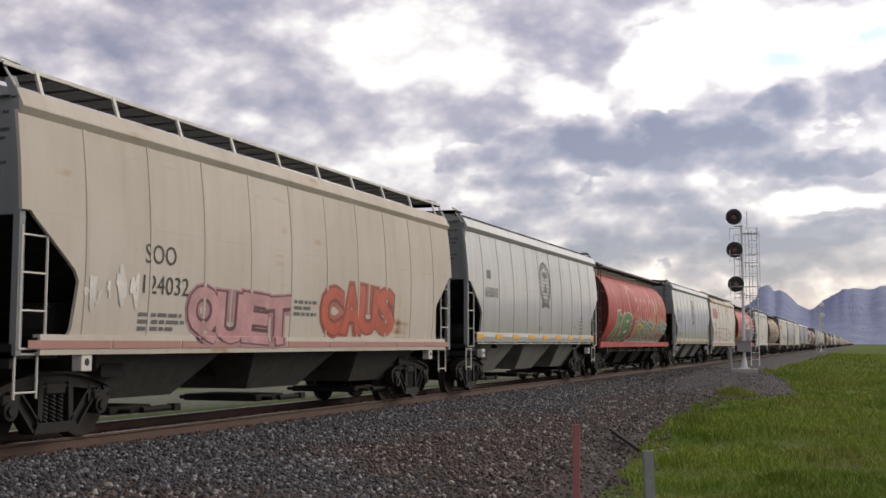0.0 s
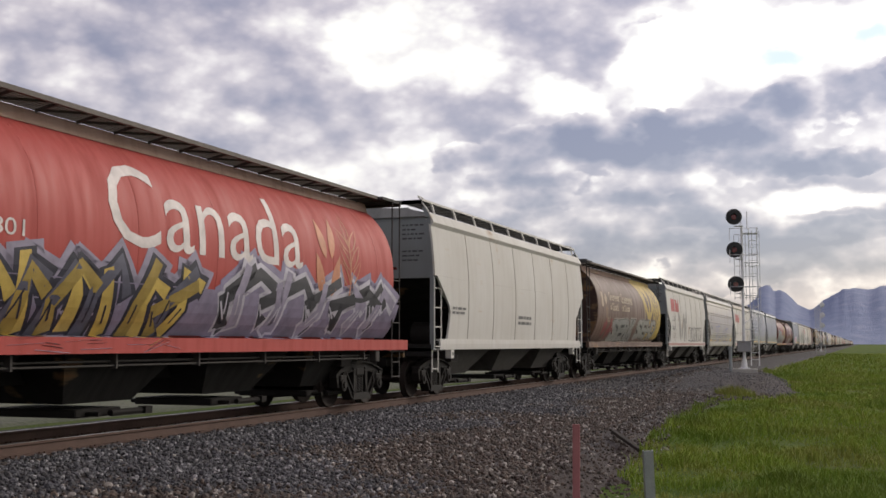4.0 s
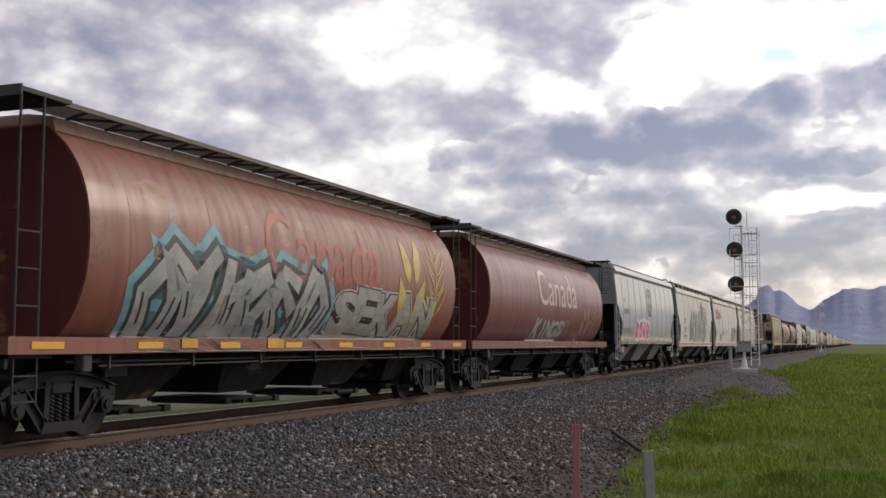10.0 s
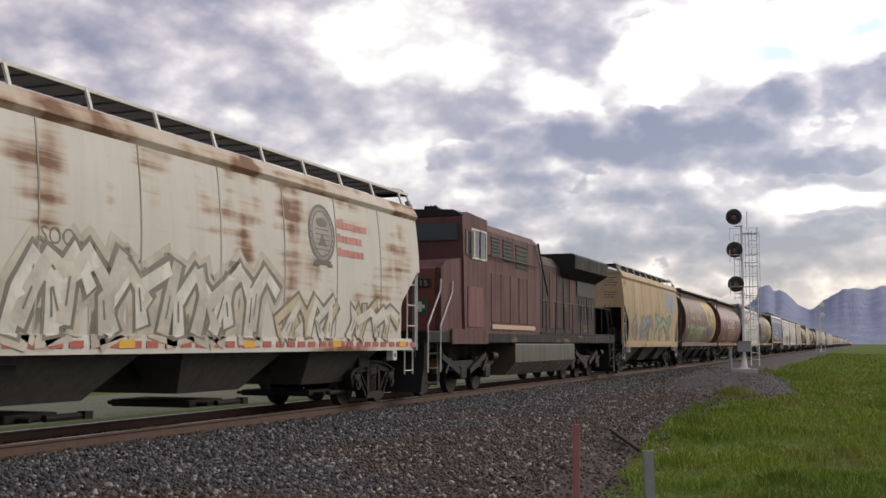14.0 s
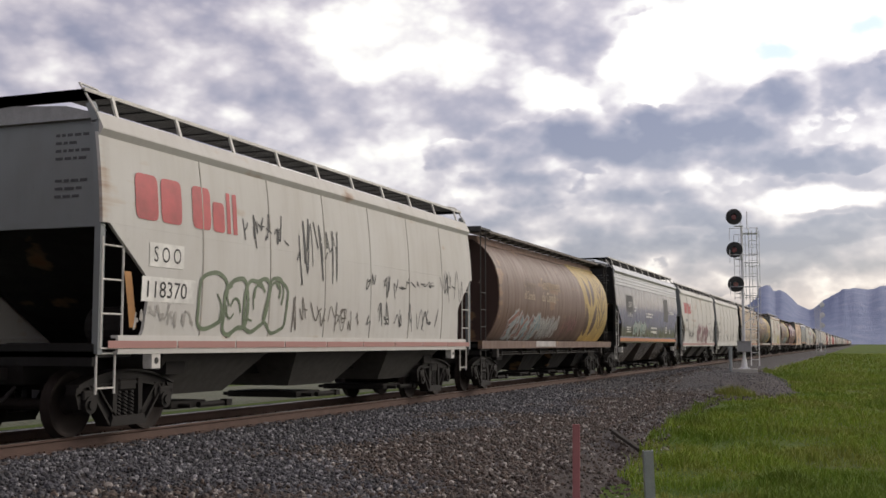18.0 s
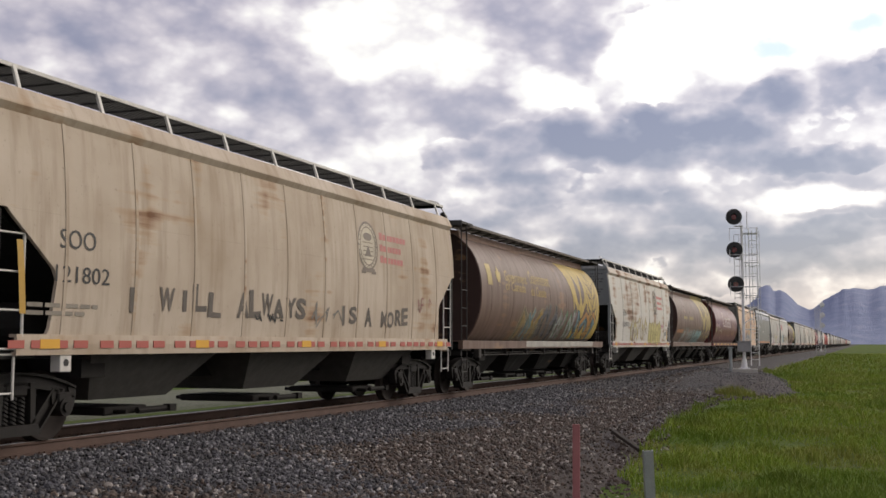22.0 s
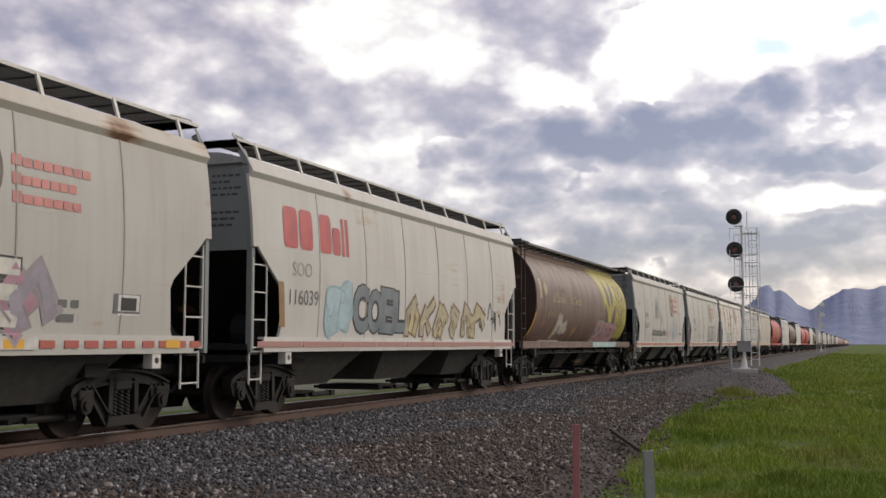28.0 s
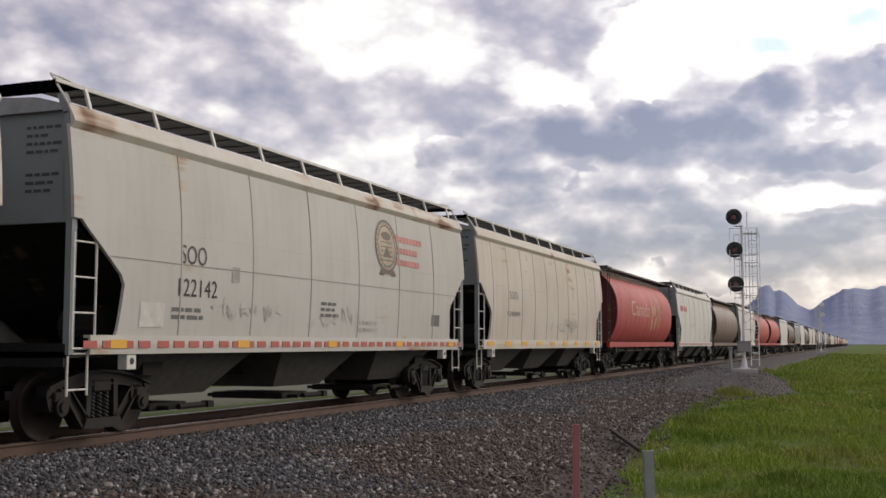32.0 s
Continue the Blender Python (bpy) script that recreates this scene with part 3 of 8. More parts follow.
def tuft(x, y, n, spread_r, tall, seed):
    r = random.Random(seed)
    s = []
    for _ in range(n):
        a, d = r.uniform(0, 6.283), spread_r * r.random() ** 0.7
        px, py = x + d * math.cos(a), y + d * math.sin(a)
        z = max(ground_z(px, py), bed_z(px, py) if px < edge_x(py) else -9)
        s.append((px, py, z - 0.02, tall * r.uniform(0.5, 1.1) * (1.1 - d / spread_r * 0.6), 0.008))
    return tagged(blades("grass_tuft", s, BLADE, "taller tuft of green grass at the gravel's edge"), group="tufts along the gravel", category="grass tuft")


for k, (x, y) in enumerate(((7.5, 27.0), (6.95, 40.8), (8.45, 18.4), (10.15, 16.5), (9.7, 60.0), (7.75, 24.0), (11.5, 38.0))):
    tuft(x, y, 800, 0.75 if k < 2 else 0.45, 0.42 if k < 2 else 0.32, 20 + k)


# ---- mountains on the horizon ----
# skyline of the range: degrees right of the track's far end, height
SKYLINE = [(-70, 150), (-40, 120), (-22, 105), (-14, 100), (-7.2, 105), (-5.83, 131), (-5.15, 153), (-4.8, 176), (-4.71, 213), (-4.47, 217), (-4.12, 221), (-3.94, 198), (-3.67, 202), (-3.45, 200), (-3.11, 170), (-2.82, 146), (-2.26, 127), (-1.9, 146), (-1.53, 165), (-1.14, 185), (-0.75, 198), (-0.09, 206), (0.4, 200), (0.8, 208), (1.21, 213), (6, 225), (9, 190), (14, 215), (22, 170), (30, 190), (45, 140), (70, 170)]


def skyline(az):
    for (a0, h0), (a1, h1) in zip(SKYLINE, SKYLINE[1:]):
        if a0 <= az <= a1:
            return h0 + (h1 - h0) * (az - a0) / (a1 - a0)
    return 100.0


def range_shape(bm):
    azs = [-69.9 + 0.14 * k for k in range(999)]
    rows = []
    for j in range(14):
        f = j / 10
        row = []
        for az in azs:
            h = skyline(az) + 5 * noise.fractal((az * 2.2, 3.0, 0), 1.0, 2.2, 4)
            d = 3300 + 110 * j
            up = math.sin(min(f, 2 - f) * math.pi / 2) if f < 1 else 1 - (f - 1) * 1.2
            z = max(-1, h * up * (1 + 0.05 * (1 - abs(2 * min(f, 1) - 1)) * noise.fractal((az * 1.4, f * 1.6, 9.0), 1.0, 2.1, 5)))
            t = math.radians(az)
            row.append(bm.verts.new((EYE[0] + d * math.sin(t), d * math.cos(t), z)))
        rows.append(row)
    for a, b in zip(rows, rows[1:]):
        for i in range(len(a) - 1):
            bm.faces.new((a[i], a[i + 1], b[i + 1], b[i])).smooth = True


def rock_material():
    m, n, l = material("mountain rock with haze tint")
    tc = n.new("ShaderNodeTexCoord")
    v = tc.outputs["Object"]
    # the blue of distance haze is put into the rock's base colour
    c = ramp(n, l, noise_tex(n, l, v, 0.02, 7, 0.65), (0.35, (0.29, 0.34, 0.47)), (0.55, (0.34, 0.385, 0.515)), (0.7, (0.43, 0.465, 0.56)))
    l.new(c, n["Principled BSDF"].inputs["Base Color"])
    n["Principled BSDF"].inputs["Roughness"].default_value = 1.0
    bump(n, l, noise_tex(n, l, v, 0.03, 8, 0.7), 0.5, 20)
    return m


tagged(piece("mountain_backdrop", shape(range_shape), rock_material()), "rocky mountain range on the horizon, distance haze in its blue-grey colour", "mountains", kind="structure")

# ---- the signal masts ----
SILVER = surface("aluminium paint", (0.72, 0.72, 0.74), 0.8, 0.45, 0.1)
BLACKMATT = plain("matt black paint", (0.012, 0.012, 0.013), 0.6)
LENS = plain("dark red signal glass", (0.42, 0.03, 0.025), 0.08)
CONCRETE = surface("pale concrete", (0.42, 0.41, 0.38), 0.75, 0.9)


def disc(bm, x, y, z, r, depth, n=40):
    tube(bm, (x, y - depth / 2, z), (x, y + depth / 2, z), r, n)


def hood_shell(bm):
    """A visor: an open tube over the lens, cut away below."""
    rows = []
    for k in range(15):
        a = -0.5 + k * 4.2 / 14
        rows.append([bm.verts.new((r * math.cos(a), y, r * math.sin(a))) for r, y in ((0.132, -0.01), (0.132, -0.31), (0.145, -0.31), (0.145, -0.01))])
    for p, q in zip(rows, rows[1:]):
        for i in range(4):
            bm.faces.new((p[i], p[(i + 1) % 4], q[(i + 1) % 4], q[i]))
    bm.faces.new(rows[0]), bm.faces.new(rows[-1][::-1])


def signal_mast(base, lit):
    """A three-headed signal: the heads hang on the side of the track, the ladder stands on the other."""
    s = new("signal_mast")
    s.matrix_basis = base
    b = lambda name, fn, mat, par=s, label="": piece(name, shape(fn), mat, par, None, label)
    b("foundation", lambda bm: box(bm, -0.55, 0.6, -0.5, 0.5, -0.5, 0.06, 0.02), CONCRETE)
    b("mast", lambda bm: tube(bm, (0, 0, 0.05), (0, 0, 6.75), 0.075, 16, 0.06), SILVER)
    b("base_flange", lambda bm: [tube(bm, (0, 0, 0.06), (0, 0, 0.5), 0.15, 16, 0.11)] + [tube(bm, (0.2 * math.cos(a), 0.2 * math.sin(a), 0.05), (0.2 * math.cos(a), 0.2 * math.sin(a), 0.16), 0.02, 6) for a in (0.8, 2.4, 3.9, 5.5)] + [box(bm, -0.26, 0.26, -0.26, 0.26, 0.06, 0.1)], SILVER)
    b("junction_box", lambda bm: [box(bm, -0.3, 0.32, -0.2, 0.2, 0.85, 1.32, 0.02), box(bm, -0.33, 0.35, -0.23, 0.23, 1.32, 1.36)], surface("grey steel cabinet", (0.30, 0.30, 0.31), 0.8, 0.5))
    b("finial", lambda bm: tube(bm, (0.26, 0, 6.6), (0.26, 0, 7.45), 0.022, 8), SILVER)
    lad = b("ladder", lambda bm: [tube(bm, (x, 0.12, 0.2), (x, 0.12, 6.7), 0.022, 8) for x in (0.32, 0.68)], SILVER)
    rung = shape(lambda bm: tube(bm, (0.32, 0.12, 0), (0.68, 0.12, 0), 0.014, 6))
    for k in range(20):
        piece("rung", rung, SILVER, lad, pose(0, 0, 0.5 + k * 0.31))
    brace = shape(lambda bm: [tube(bm, (0.03, 0.03, 0), (0.5, 0.12, 0), 0.018, 6), box(bm, 0.05, 0.75, 0.02, 0.3, -0.02, 0.0)])
    for z in (1.9, 3.5, 5.05, 6.45):
        piece("landing", brace, SILVER, s, pose(0, 0, z))
    for x, z0, z1 in ((-0.36, 3.3, 6.4), (-0.12, 3.3, 6.4), (0.16, 3.3, 6.5), (0.46, 2.2, 6.6), (0.8, 2.2, 6.6)):
        b("guard_bar", lambda bm: tube(bm, (x, 0.3, z0), (x, 0.3, z1), 0.016, 6), SILVER)
    tie_bar = shape(lambda bm: tube(bm, (-0.36, 0.3, 0), (0.8, 0.3, 0), 0.014, 6))
    for k in range(7):
        piece("guard_rail", tie_bar, SILVER, s, pose(0, 0, 3.4 + 0.5 * k))
    for z in (2.2, 2.6):
        b("brace", lambda bm: tube(bm, (0.05, 0.1, z), (0.75, 0.3, z + 0.45), 0.02, 6), SILVER)
    for z in (3.9, 5.4, 6.65):
        b("platform_rail", lambda bm: tube(bm, (-0.55, -0.25, z), (0.75, -0.25, z), 0.014, 6), SILVER)
    for z in (3.5, 5.05, 6.1):
        for x in (-0.55, 0.72):
            b("platform_post", lambda bm: tube(bm, (x, -0.25, z), (x, -0.25, z + 0.6), 0.014, 6), SILVER)
    head = shape(lambda bm: [disc(bm, 0, 0, 0, 0.375, 0.03), tube(bm, (0, 0.015, 0), (0, 0.32, 0), 0.19, 20)])
    hood = shape(hood_shell)
    glass = shape(lambda bm: tube(bm, (0, -0.025, 0), (0, -0.005, 0), 0.115, 24))
    arm = shape(lambda bm: [tube(bm, (0, 0.2, 0.0), (0.36, 0.2, -0.3), 0.025, 8), tube(bm, (0, 0.25, -0.2), (0.36, 0.2, -0.38), 0.02, 8), box(bm, -0.02, 0.4, 0.1, 0.4, -0.44, -0.41)])
    for k, (dx, z) in enumerate(((-0.33, 7.2), (-0.33, 5.64), (-0.30, 4.02))):
        h = piece("signal_head", head, BLACKMATT if lit is not None else SILVER, s, pose(dx, -0.22, z), "round black signal head" if lit is not None else "round silver back of a signal head")
        piece("lens", glass, LENS if not (lit and k == 0) else plain("lit signal lamp", (1.0, 0.8, 0.55), 0.3, 0, 6.0), h)
        piece("hood", hood, BLACKMATT, h)
        piece("bracket", arm, SILVER, h)
    b("equipment_post", lambda bm: [tube(bm, (-0.62, -0.1, -0.1), (-0.62, -0.1, 1.05), 0.08, 10), box(bm, -0.74, -0.5, -0.2, 0.0, 1.0, 1.08)], surface("galvanised post", (0.33, 0.36, 0.36), 0.8, 0.5))
    return tagged(s, "silver three-headed railway signal mast with ladder" + (", one lamp lit" if lit else ", all lamps dark"), "railway signal", "line-side signals")


signal_mast(pose(6.04, 53.9, 0.08, 0, 0, 5), False)
signal_mast(pose(5.48, 180.0, 0.1, 0, 0, 183), None)

# ---- stakes and timber on the bank ----
def marker_stake():
    s = piece("marker_stake", shape(lambda bm: [box(bm, -0.044, 0.044, -0.012, 0.012, -0.4, 0.84, 0.004), box(bm, -0.044, -0.03, 0.012, 0.03, -0.4, 0.84)]), surface("faded pink paint", (0.34, 0.14, 0.145), 0.8, 0.8), m=pose(7.93, 13.16, -0.5, 0, 0.5, 10))
    return tagged(s, "flat faded pink marker stake standing in the gravel", "stake")


def steel_post():
    s = piece("steel_post", shape(lambda bm: [box(bm, -0.05, 0.05, -0.006, 0.006, -0.4, 0.78), box(bm, -0.05, -0.038, 0.006, 0.05, -0.4, 0.78), box(bm, 0.038, 0.05, 0.006, 0.05, -0.4, 0.78), box(bm, -0.02, 0.02, 0.006, 0.02, -0.4, 0.78)]), surface("galvanised steel", (0.34, 0.36, 0.37), 0.75, 0.45, 0.5), m=pose(9.12, 11.5, -0.56, 4, -3, 25))
    return tagged(s, "short leaning galvanised steel post at the grass edge", "post")


marker_stake()
steel_post()
old_timber = piece("old_timber", shape(lambda bm: beam(bm, (6.5, 22.06, -0.42), (7.65, 18.77, -0.47), 0.08, 0.06)), surface("blackened timber", (0.035, 0.028, 0.024), 0.6, 0.9))
tagged(old_timber, "blackened old timber lying in the gravel", "timber")

# ---- railcar trucks ----
WHEEL_R = 0.457


def wheel_pair(bm):
    """Two dished wheels and their axle, about its own middle."""
    for s in (-1, 1):
        prof = [(0.68, 0.0), (0.68, 0.10), (0.715, 0.12), (0.74, 0.33), (0.695, 0.40), (0.695, 0.485), (0.725, 0.482), (0.735, 0.46), (0.83, 0.452), (0.83, 0.40), (0.79, 0.37), (0.765, 0.15), (0.85, 0.12), (0.85, 0.0)]
        n, rings = 32, []
        for x, r in prof:
            rings.append([bm.verts.new((s * x, r * math.cos(k * math.tau / n), r * math.sin(k * math.tau / n))) for k in range(n)] if r else [bm.verts.new((s * x, 0, 0))] * n)
        for a, b in zip(rings, rings[1:]):
            for k in range(n):
                j = (k + 1) % n
                q = list(dict.fromkeys((a[k], a[j], b[j], b[k])))
                bm.faces.new(q).smooth = True
    tube(bm, (-1.05, 0, 0), (1.05, 0, 0), 0.08, 12)


def side_frame(bm):
    """Cast frame of a three-piece truck, in the plane of the bearings: an arched top member, two slanting
    tension members, a spring seat and jaws over the bearings, all with raised flanges."""
    arch = lambda y: 0.905 - 0.20 * (abs(y) / 1.1) ** 2.0
    ys = [-1.12 + 0.14 * k for k in range(17)]
    web = [(y, arch(y)) for y in ys]
    low = [(y, arch(y) - 0.10 - 0.05 * (1 - abs(y) / 1.12)) for y in ys]
    for a in range(16):
        prism(bm, [web[a], low[a], low[a + 1], web[a + 1]][::-1], -0.06, 0.06)
        prism(bm, [web[a], (web[a][0], web[a][1] + 0.035), (web[a + 1][0], web[a + 1][1] + 0.035), web[a + 1]], -0.115, 0.115)
        prism(bm, [low[a], (low[a][0], low[a][1] - 0.03), (low[a + 1][0], low[a + 1][1] - 0.03), low[a + 1]][::-1], -0.09, 0.09)
    for s in (1, -1):
        for q, x in (([(-0.86, 0.70), (-0.72, 0.72), (-0.31, 0.27), (-0.38, 0.15)], 0.055), ([(-0.90, 0.70), (-0.86, 0.70), (-0.38, 0.14), (-0.43, 0.14)], 0.11), ([(-0.72, 0.72), (-0.68, 0.72), (-0.27, 0.27), (-0.31, 0.27)], 0.10)):
            prism(bm, [(s * y, z) for y, z in q][::s], -x, x)
        prism(bm, [(s * y, z) for y, z in ((-0.35, 0.26), (-0.26, 0.26), (-0.24, 0.80), (-0.34, 0.80))][::s], -0.10, 0.10)
        prism(bm, [(s * y, z) for y, z in ((-1.13, 0.72), (-1.15, 0.60), (-1.08, 0.40), (-1.02, 0.40), (-1.04, 0.60), (-0.98, 0.72))][::s], -0.09, 0.09)
        prism(bm, [(s * y, z) for y, z in ((-0.80, 0.72), (-0.76, 0.60), (-0.73, 0.44), (-0.68, 0.46), (-0.66, 0.70))][::s], -0.09, 0.09)
    prism(bm, [(-0.43, 0.13), (0.43, 0.13), (0.37, 0.27), (-0.37, 0.27)], -0.13, 0.13)


def coil(bm, y, r):
    for k in range(7):
        z = 0.275 + k * 0.053
        tube(bm, (0, y - 0.008, z), (0, y + 0.008, z + 0.026), r, 12)
    tube(bm, (0, y, 0.27), (0, y, 0.64), r * 0.55, 8)


def whole_truck(bm):
    for s in (1, -1):
        prism(bm, [(-1.06, 0.4), (-1.0, 0.72), (-0.4, 0.89), (0.4, 0.89), (1.0, 0.72), (1.06, 0.4), (0.74, 0.6), (0.36, 0.14), (-0.36, 0.14), (-0.74, 0.6)], 1.0 * s - 0.07, 1.0 * s + 0.07)
        for k in (-1, 1):
            tube(bm, (0.7 * s, 0.889 * k, WHEEL_R), (0.83 * s, 0.889 * k, WHEEL_R), WHEEL_R, 20)
    box(bm, -1.1, 1.1, -0.21, 0.21, 0.6, 0.8)


def build_truck(parent, y, wheels, detail=True):
    if not detail:
        return piece("truck", once("whole_truck", whole_truck), CAST, parent, pose(0, y, 0))
    t = new("truck")
    t.parent = parent
    t.matrix_basis = pose(0, y, 0)
    for s in (1, -1):
        m = pose(1.02 * s, 0, 0)
        f = piece("side_frame", once("side_frame", side_frame), CAST, t, m)
    for s in (1, -1):
        piece("spring_nest", once("springs", lambda bm: [coil(bm, y, 0.07) for y in (-0.15, 0.0, 0.15)]), CAST, t, pose(1.03 * s, 0, 0))["kind"] = "stuff"
        for k in (-1, 1):
            piece("bearing", once("bearing", lambda bm: [tube(bm, (-0.12, 0, 0), (0.12, 0, 0), 0.125, 16), tube(bm, (0.12, 0, 0), (0.15, 0, 0), 0.07, 10), tube(bm, (-0.15, 0, 0), (-0.12, 0, 0), 0.07, 10), box(bm, -0.1, 0.1, -0.14, 0.14, 0.06, 0.2, 0.02)]), CAST, t, pose(1.05 * s, 0.889 * k, WHEEL_R))
    piece("bolster", once("bolster", lambda bm: box(bm, -1.12, 1.12, -0.21, 0.21, 0.62, 0.80, 0.03)), CAST, t)
    piece("brake_beam", once("brake_beam", lambda bm: [beam(bm, (-0.75, s * 0.42, 0.4), (0.75, s * 0.42, 0.4), 0.09, 0.12) for s in (-1, 1)]), GRIME, t)
    for k in (-1, 1):
        w = piece("wheelset", once("wheelset", wheel_pair), WHEEL, t, pose(0, 0.889 * k, WHEEL_R))
        wheels[k].append(w)
    return t


WHEELS = {-1: [], 1: []}

# ---- covered hopper cars ----
def side_x(kind, z):
    """Half-width of a car's side at a height."""
    if kind == "cyl":
        a = (z - 2.72) / 1.78
        return 0.02 + 1.60 * math.sqrt(max(0.0, 1 - abs(a) ** 2.3))
    return 1.605 - (0.125 * ((z - 2.55) / 1.65) ** 2 if z > 2.55 else 0.06 * ((2.55 - z) / 1.2) ** 2)


def end_cut(z):
    """How far the side plate of a hopper stays back from its end, by height."""
    for (z0, c0), (z1, c1) in zip(CUT, CUT[1:]):
        if z0 <= z <= z1:
            return c0 + (c1 - c0) * (z - z0) / (z1 - z0)
    return 0.0


CUT = [(1.3, 0.92), (1.5, 1.02), (2.12, 1.1), (2.26, 1.02), (2.86, 0.26), (2.95, 0.16), (2.951, 0.0), (4.5, 0.0)]
LEN = {"hop": 15.3, "cp": 15.25, "aok": 15.4, "coer": 16.7, "smw": 16.1, "lng": 15.9, "mid": 15.52}


def hopper_side(bm, s, kind):
    h = LEN[kind] / 2
    for zs in ([1.45, 1.5, 1.7, 1.9, 2.12, 2.26, 2.5, 2.7, 2.86, 2.95], [2.951, 3.15, 3.4, 3.65, 3.9, 4.05, 4.2, 4.35]) if kind in ("cp", "coer") else ([1.3, 1.4, 1.5, 1.7, 1.9, 2.12, 2.26, 2.5, 2.7, 2.86, 2.95], [2.951, 3.15, 3.4, 3.65, 3.9, 4.05, 4.2]):
        sheet(bm, [(s * side_x(kind, z), z, -h + end_cut(z), h - end_cut(z)) for z in zs], 0.05)


def hopper_seam(bm, kind, z0=1.32, half=0.03):
    """One upright weld seam on the side, at y = 0."""
    top = 4.34 if kind in ("cp", "coer") else 4.19
    zs = [z0 + (top - z0) * k / 12 for k in range(13)]
    sheet(bm, [(side_x(kind, z) + 0.009, z, -half, half) for z in zs], 0.03)


def ridge(bm, kind, z, L):
    x = side_x(kind, z)
    h = L / 2 - end_cut(z) - 0.01
    extrude_y(bm, [(x - 0.02, z - 0.045), (x + 0.032, z - 0.012), (x + 0.032, z + 0.012), (x - 0.02, z + 0.045)], -h, h)


def fascia(bm, s, kind):
    """The band along the top of the side, and the slope of the roof above it."""
    h = LEN[kind] / 2 - 0.02
    x = side_x(kind, 4.2)
    p = [(x - 0.06, 4.15), (x + 0.004, 4.15), (x + 0.07, 4.245), (x + 0.065, 4.27), (x - 0.04, 4.475), (x - 0.09, 4.50), (x - 0.16, 4.45)]
    extrude_y(bm, [(s * a, b) for a, b in p], -h, h)


def roof_shell(bm, L):
    h = L / 2 - 0.03
    p = [(-1.36, 4.40), (-1.33, 4.49), (-0.9, 4.60), (0, 4.66), (0.9, 4.60), (1.33, 4.49), (1.36, 4.40)]
    extrude_y(bm, p, -h, h)


def hatch(bm, L):
    box(bm, -0.36, 0.36, -L / 2 + 0.9, L / 2 - 0.9, 4.63, 4.74, 0.02)
    n = 9
    for k in range(n):
        y = -L / 2 + 1.2 + k * (L - 2.4) / (n - 1)
        box(bm, -0.42, 0.42, y - 0.05, y + 0.05, 4.70, 4.78)


def walkway(bm, s, L, z=4.80):
    h = L / 2 + 0.05
    for k in range(9 if z > 4.7 else 6):
        x = 0.62 + k * 0.075
        box(bm, min(s * x, s * (x + 0.03)), max(s * x, s * (x + 0.03)), -h, h, z - 0.035, z)
    for k in range(int(L / 0.6) if z > 4.7 else 0):
        y = -h + 0.3 + k * 0.6
        box(bm, min(s * 0.62, s * 1.25), max(s * 0.62, s * 1.25), y - 0.02, y + 0.02, z - 0.04, z - 0.005)
    for e in (-1, 1):
        box(bm, -1.27 if s > 0 else -1.27, 1.27, min(e * h, e * (h - 0.5)), max(e * h, e * (h - 0.5)), z - 0.04, z - 0.005)


def edge_bar(bm, s, L, z=4.82):
    h = L / 2 + 0.05
    box(bm, min(s * 1.24, s * 1.285), max(s * 1.24, s * 1.285), -h, h, z - 0.05, z)


def walk_post(bm, s):
    beam(bm, (s * 1.39, 0, 4.44), (s * 1.27, 0, 4.80), 0.035, 0.06)


def side_sill(bm, s, L, inset, deep=0.0):
    h = L / 2 - inset
    p = [(1.46, 1.16 - deep), (1.575, 1.16 - deep), (1.585, 1.30), (1.575, 1.42), (1.46, 1.42), (1.46, 1.38), (1.54, 1.38), (1.54, 1.2), (1.46, 1.2)]
    extrude_y(bm, [(s * a, b) for a, b in p], -h, h)


def end_wall(bm, e, L):
    """The upper end of the body: a plate with a shallow arched top and a rolled lower edge."""
    y = e * (L / 2 - 0.12)
    p = [(-1.44, 2.93), (1.44, 2.93), (1.40, 4.40), (1.1, 4.55), (0.0, 4.64), (-1.1, 4.55), (-1.40, 4.40)]
    extrude_y(bm, p, y - 0.02, y + 0.02)
    box(bm, -1.44, 1.44, min(y, y + e * 0.07), max(y, y + e * 0.07), 2.90, 2.98)


def slope_sheet(bm, e, L):
    """The sloping floor of the end bay and the shear plate below it."""
    y = L / 2
    q = [(y - 0.14, 2.95), (y - 0.10, 2.93), (y - 2.9, 1.18), (y - 3.0, 1.22)]
    prism(bm, [(e * a, b) for a, b in q][::e], -1.45, 1.45)


def bay(bm, y, w0, w1, zt, zb, xt, xb):
    a = [bm.verts.new((sx * xt, y + sy * w0, zt)) for sx, sy in ((-1, -1), (1, -1), (1, 1), (-1, 1))]
    b = [bm.verts.new((sx * xb, y + sy * w1, zb)) for sx, sy in ((-1, -1), (1, -1), (1, 1), (-1, 1))]
    bm.faces.new(a[::-1]), bm.faces.new(b)
    for i in range(4):
        bm.faces.new((a[i], a[(i + 1) % 4], b[(i + 1) % 4], b[i]))


def gate(bm):
    box(bm, -0.78, 0.78, -0.52, 0.52, 0.25, 0.37, 0.02)
    tube(bm, (-1.0, -0.28, 0.30), (1.0, -0.28, 0.30), 0.035, 8)
    tube(bm, (0.9, 0.1, 0.30), (0.9, 0.95, 0.30), 0.05, 8)
    box(bm, 0.84, 0.98, 0.85, 1.02, 0.25, 0.36)


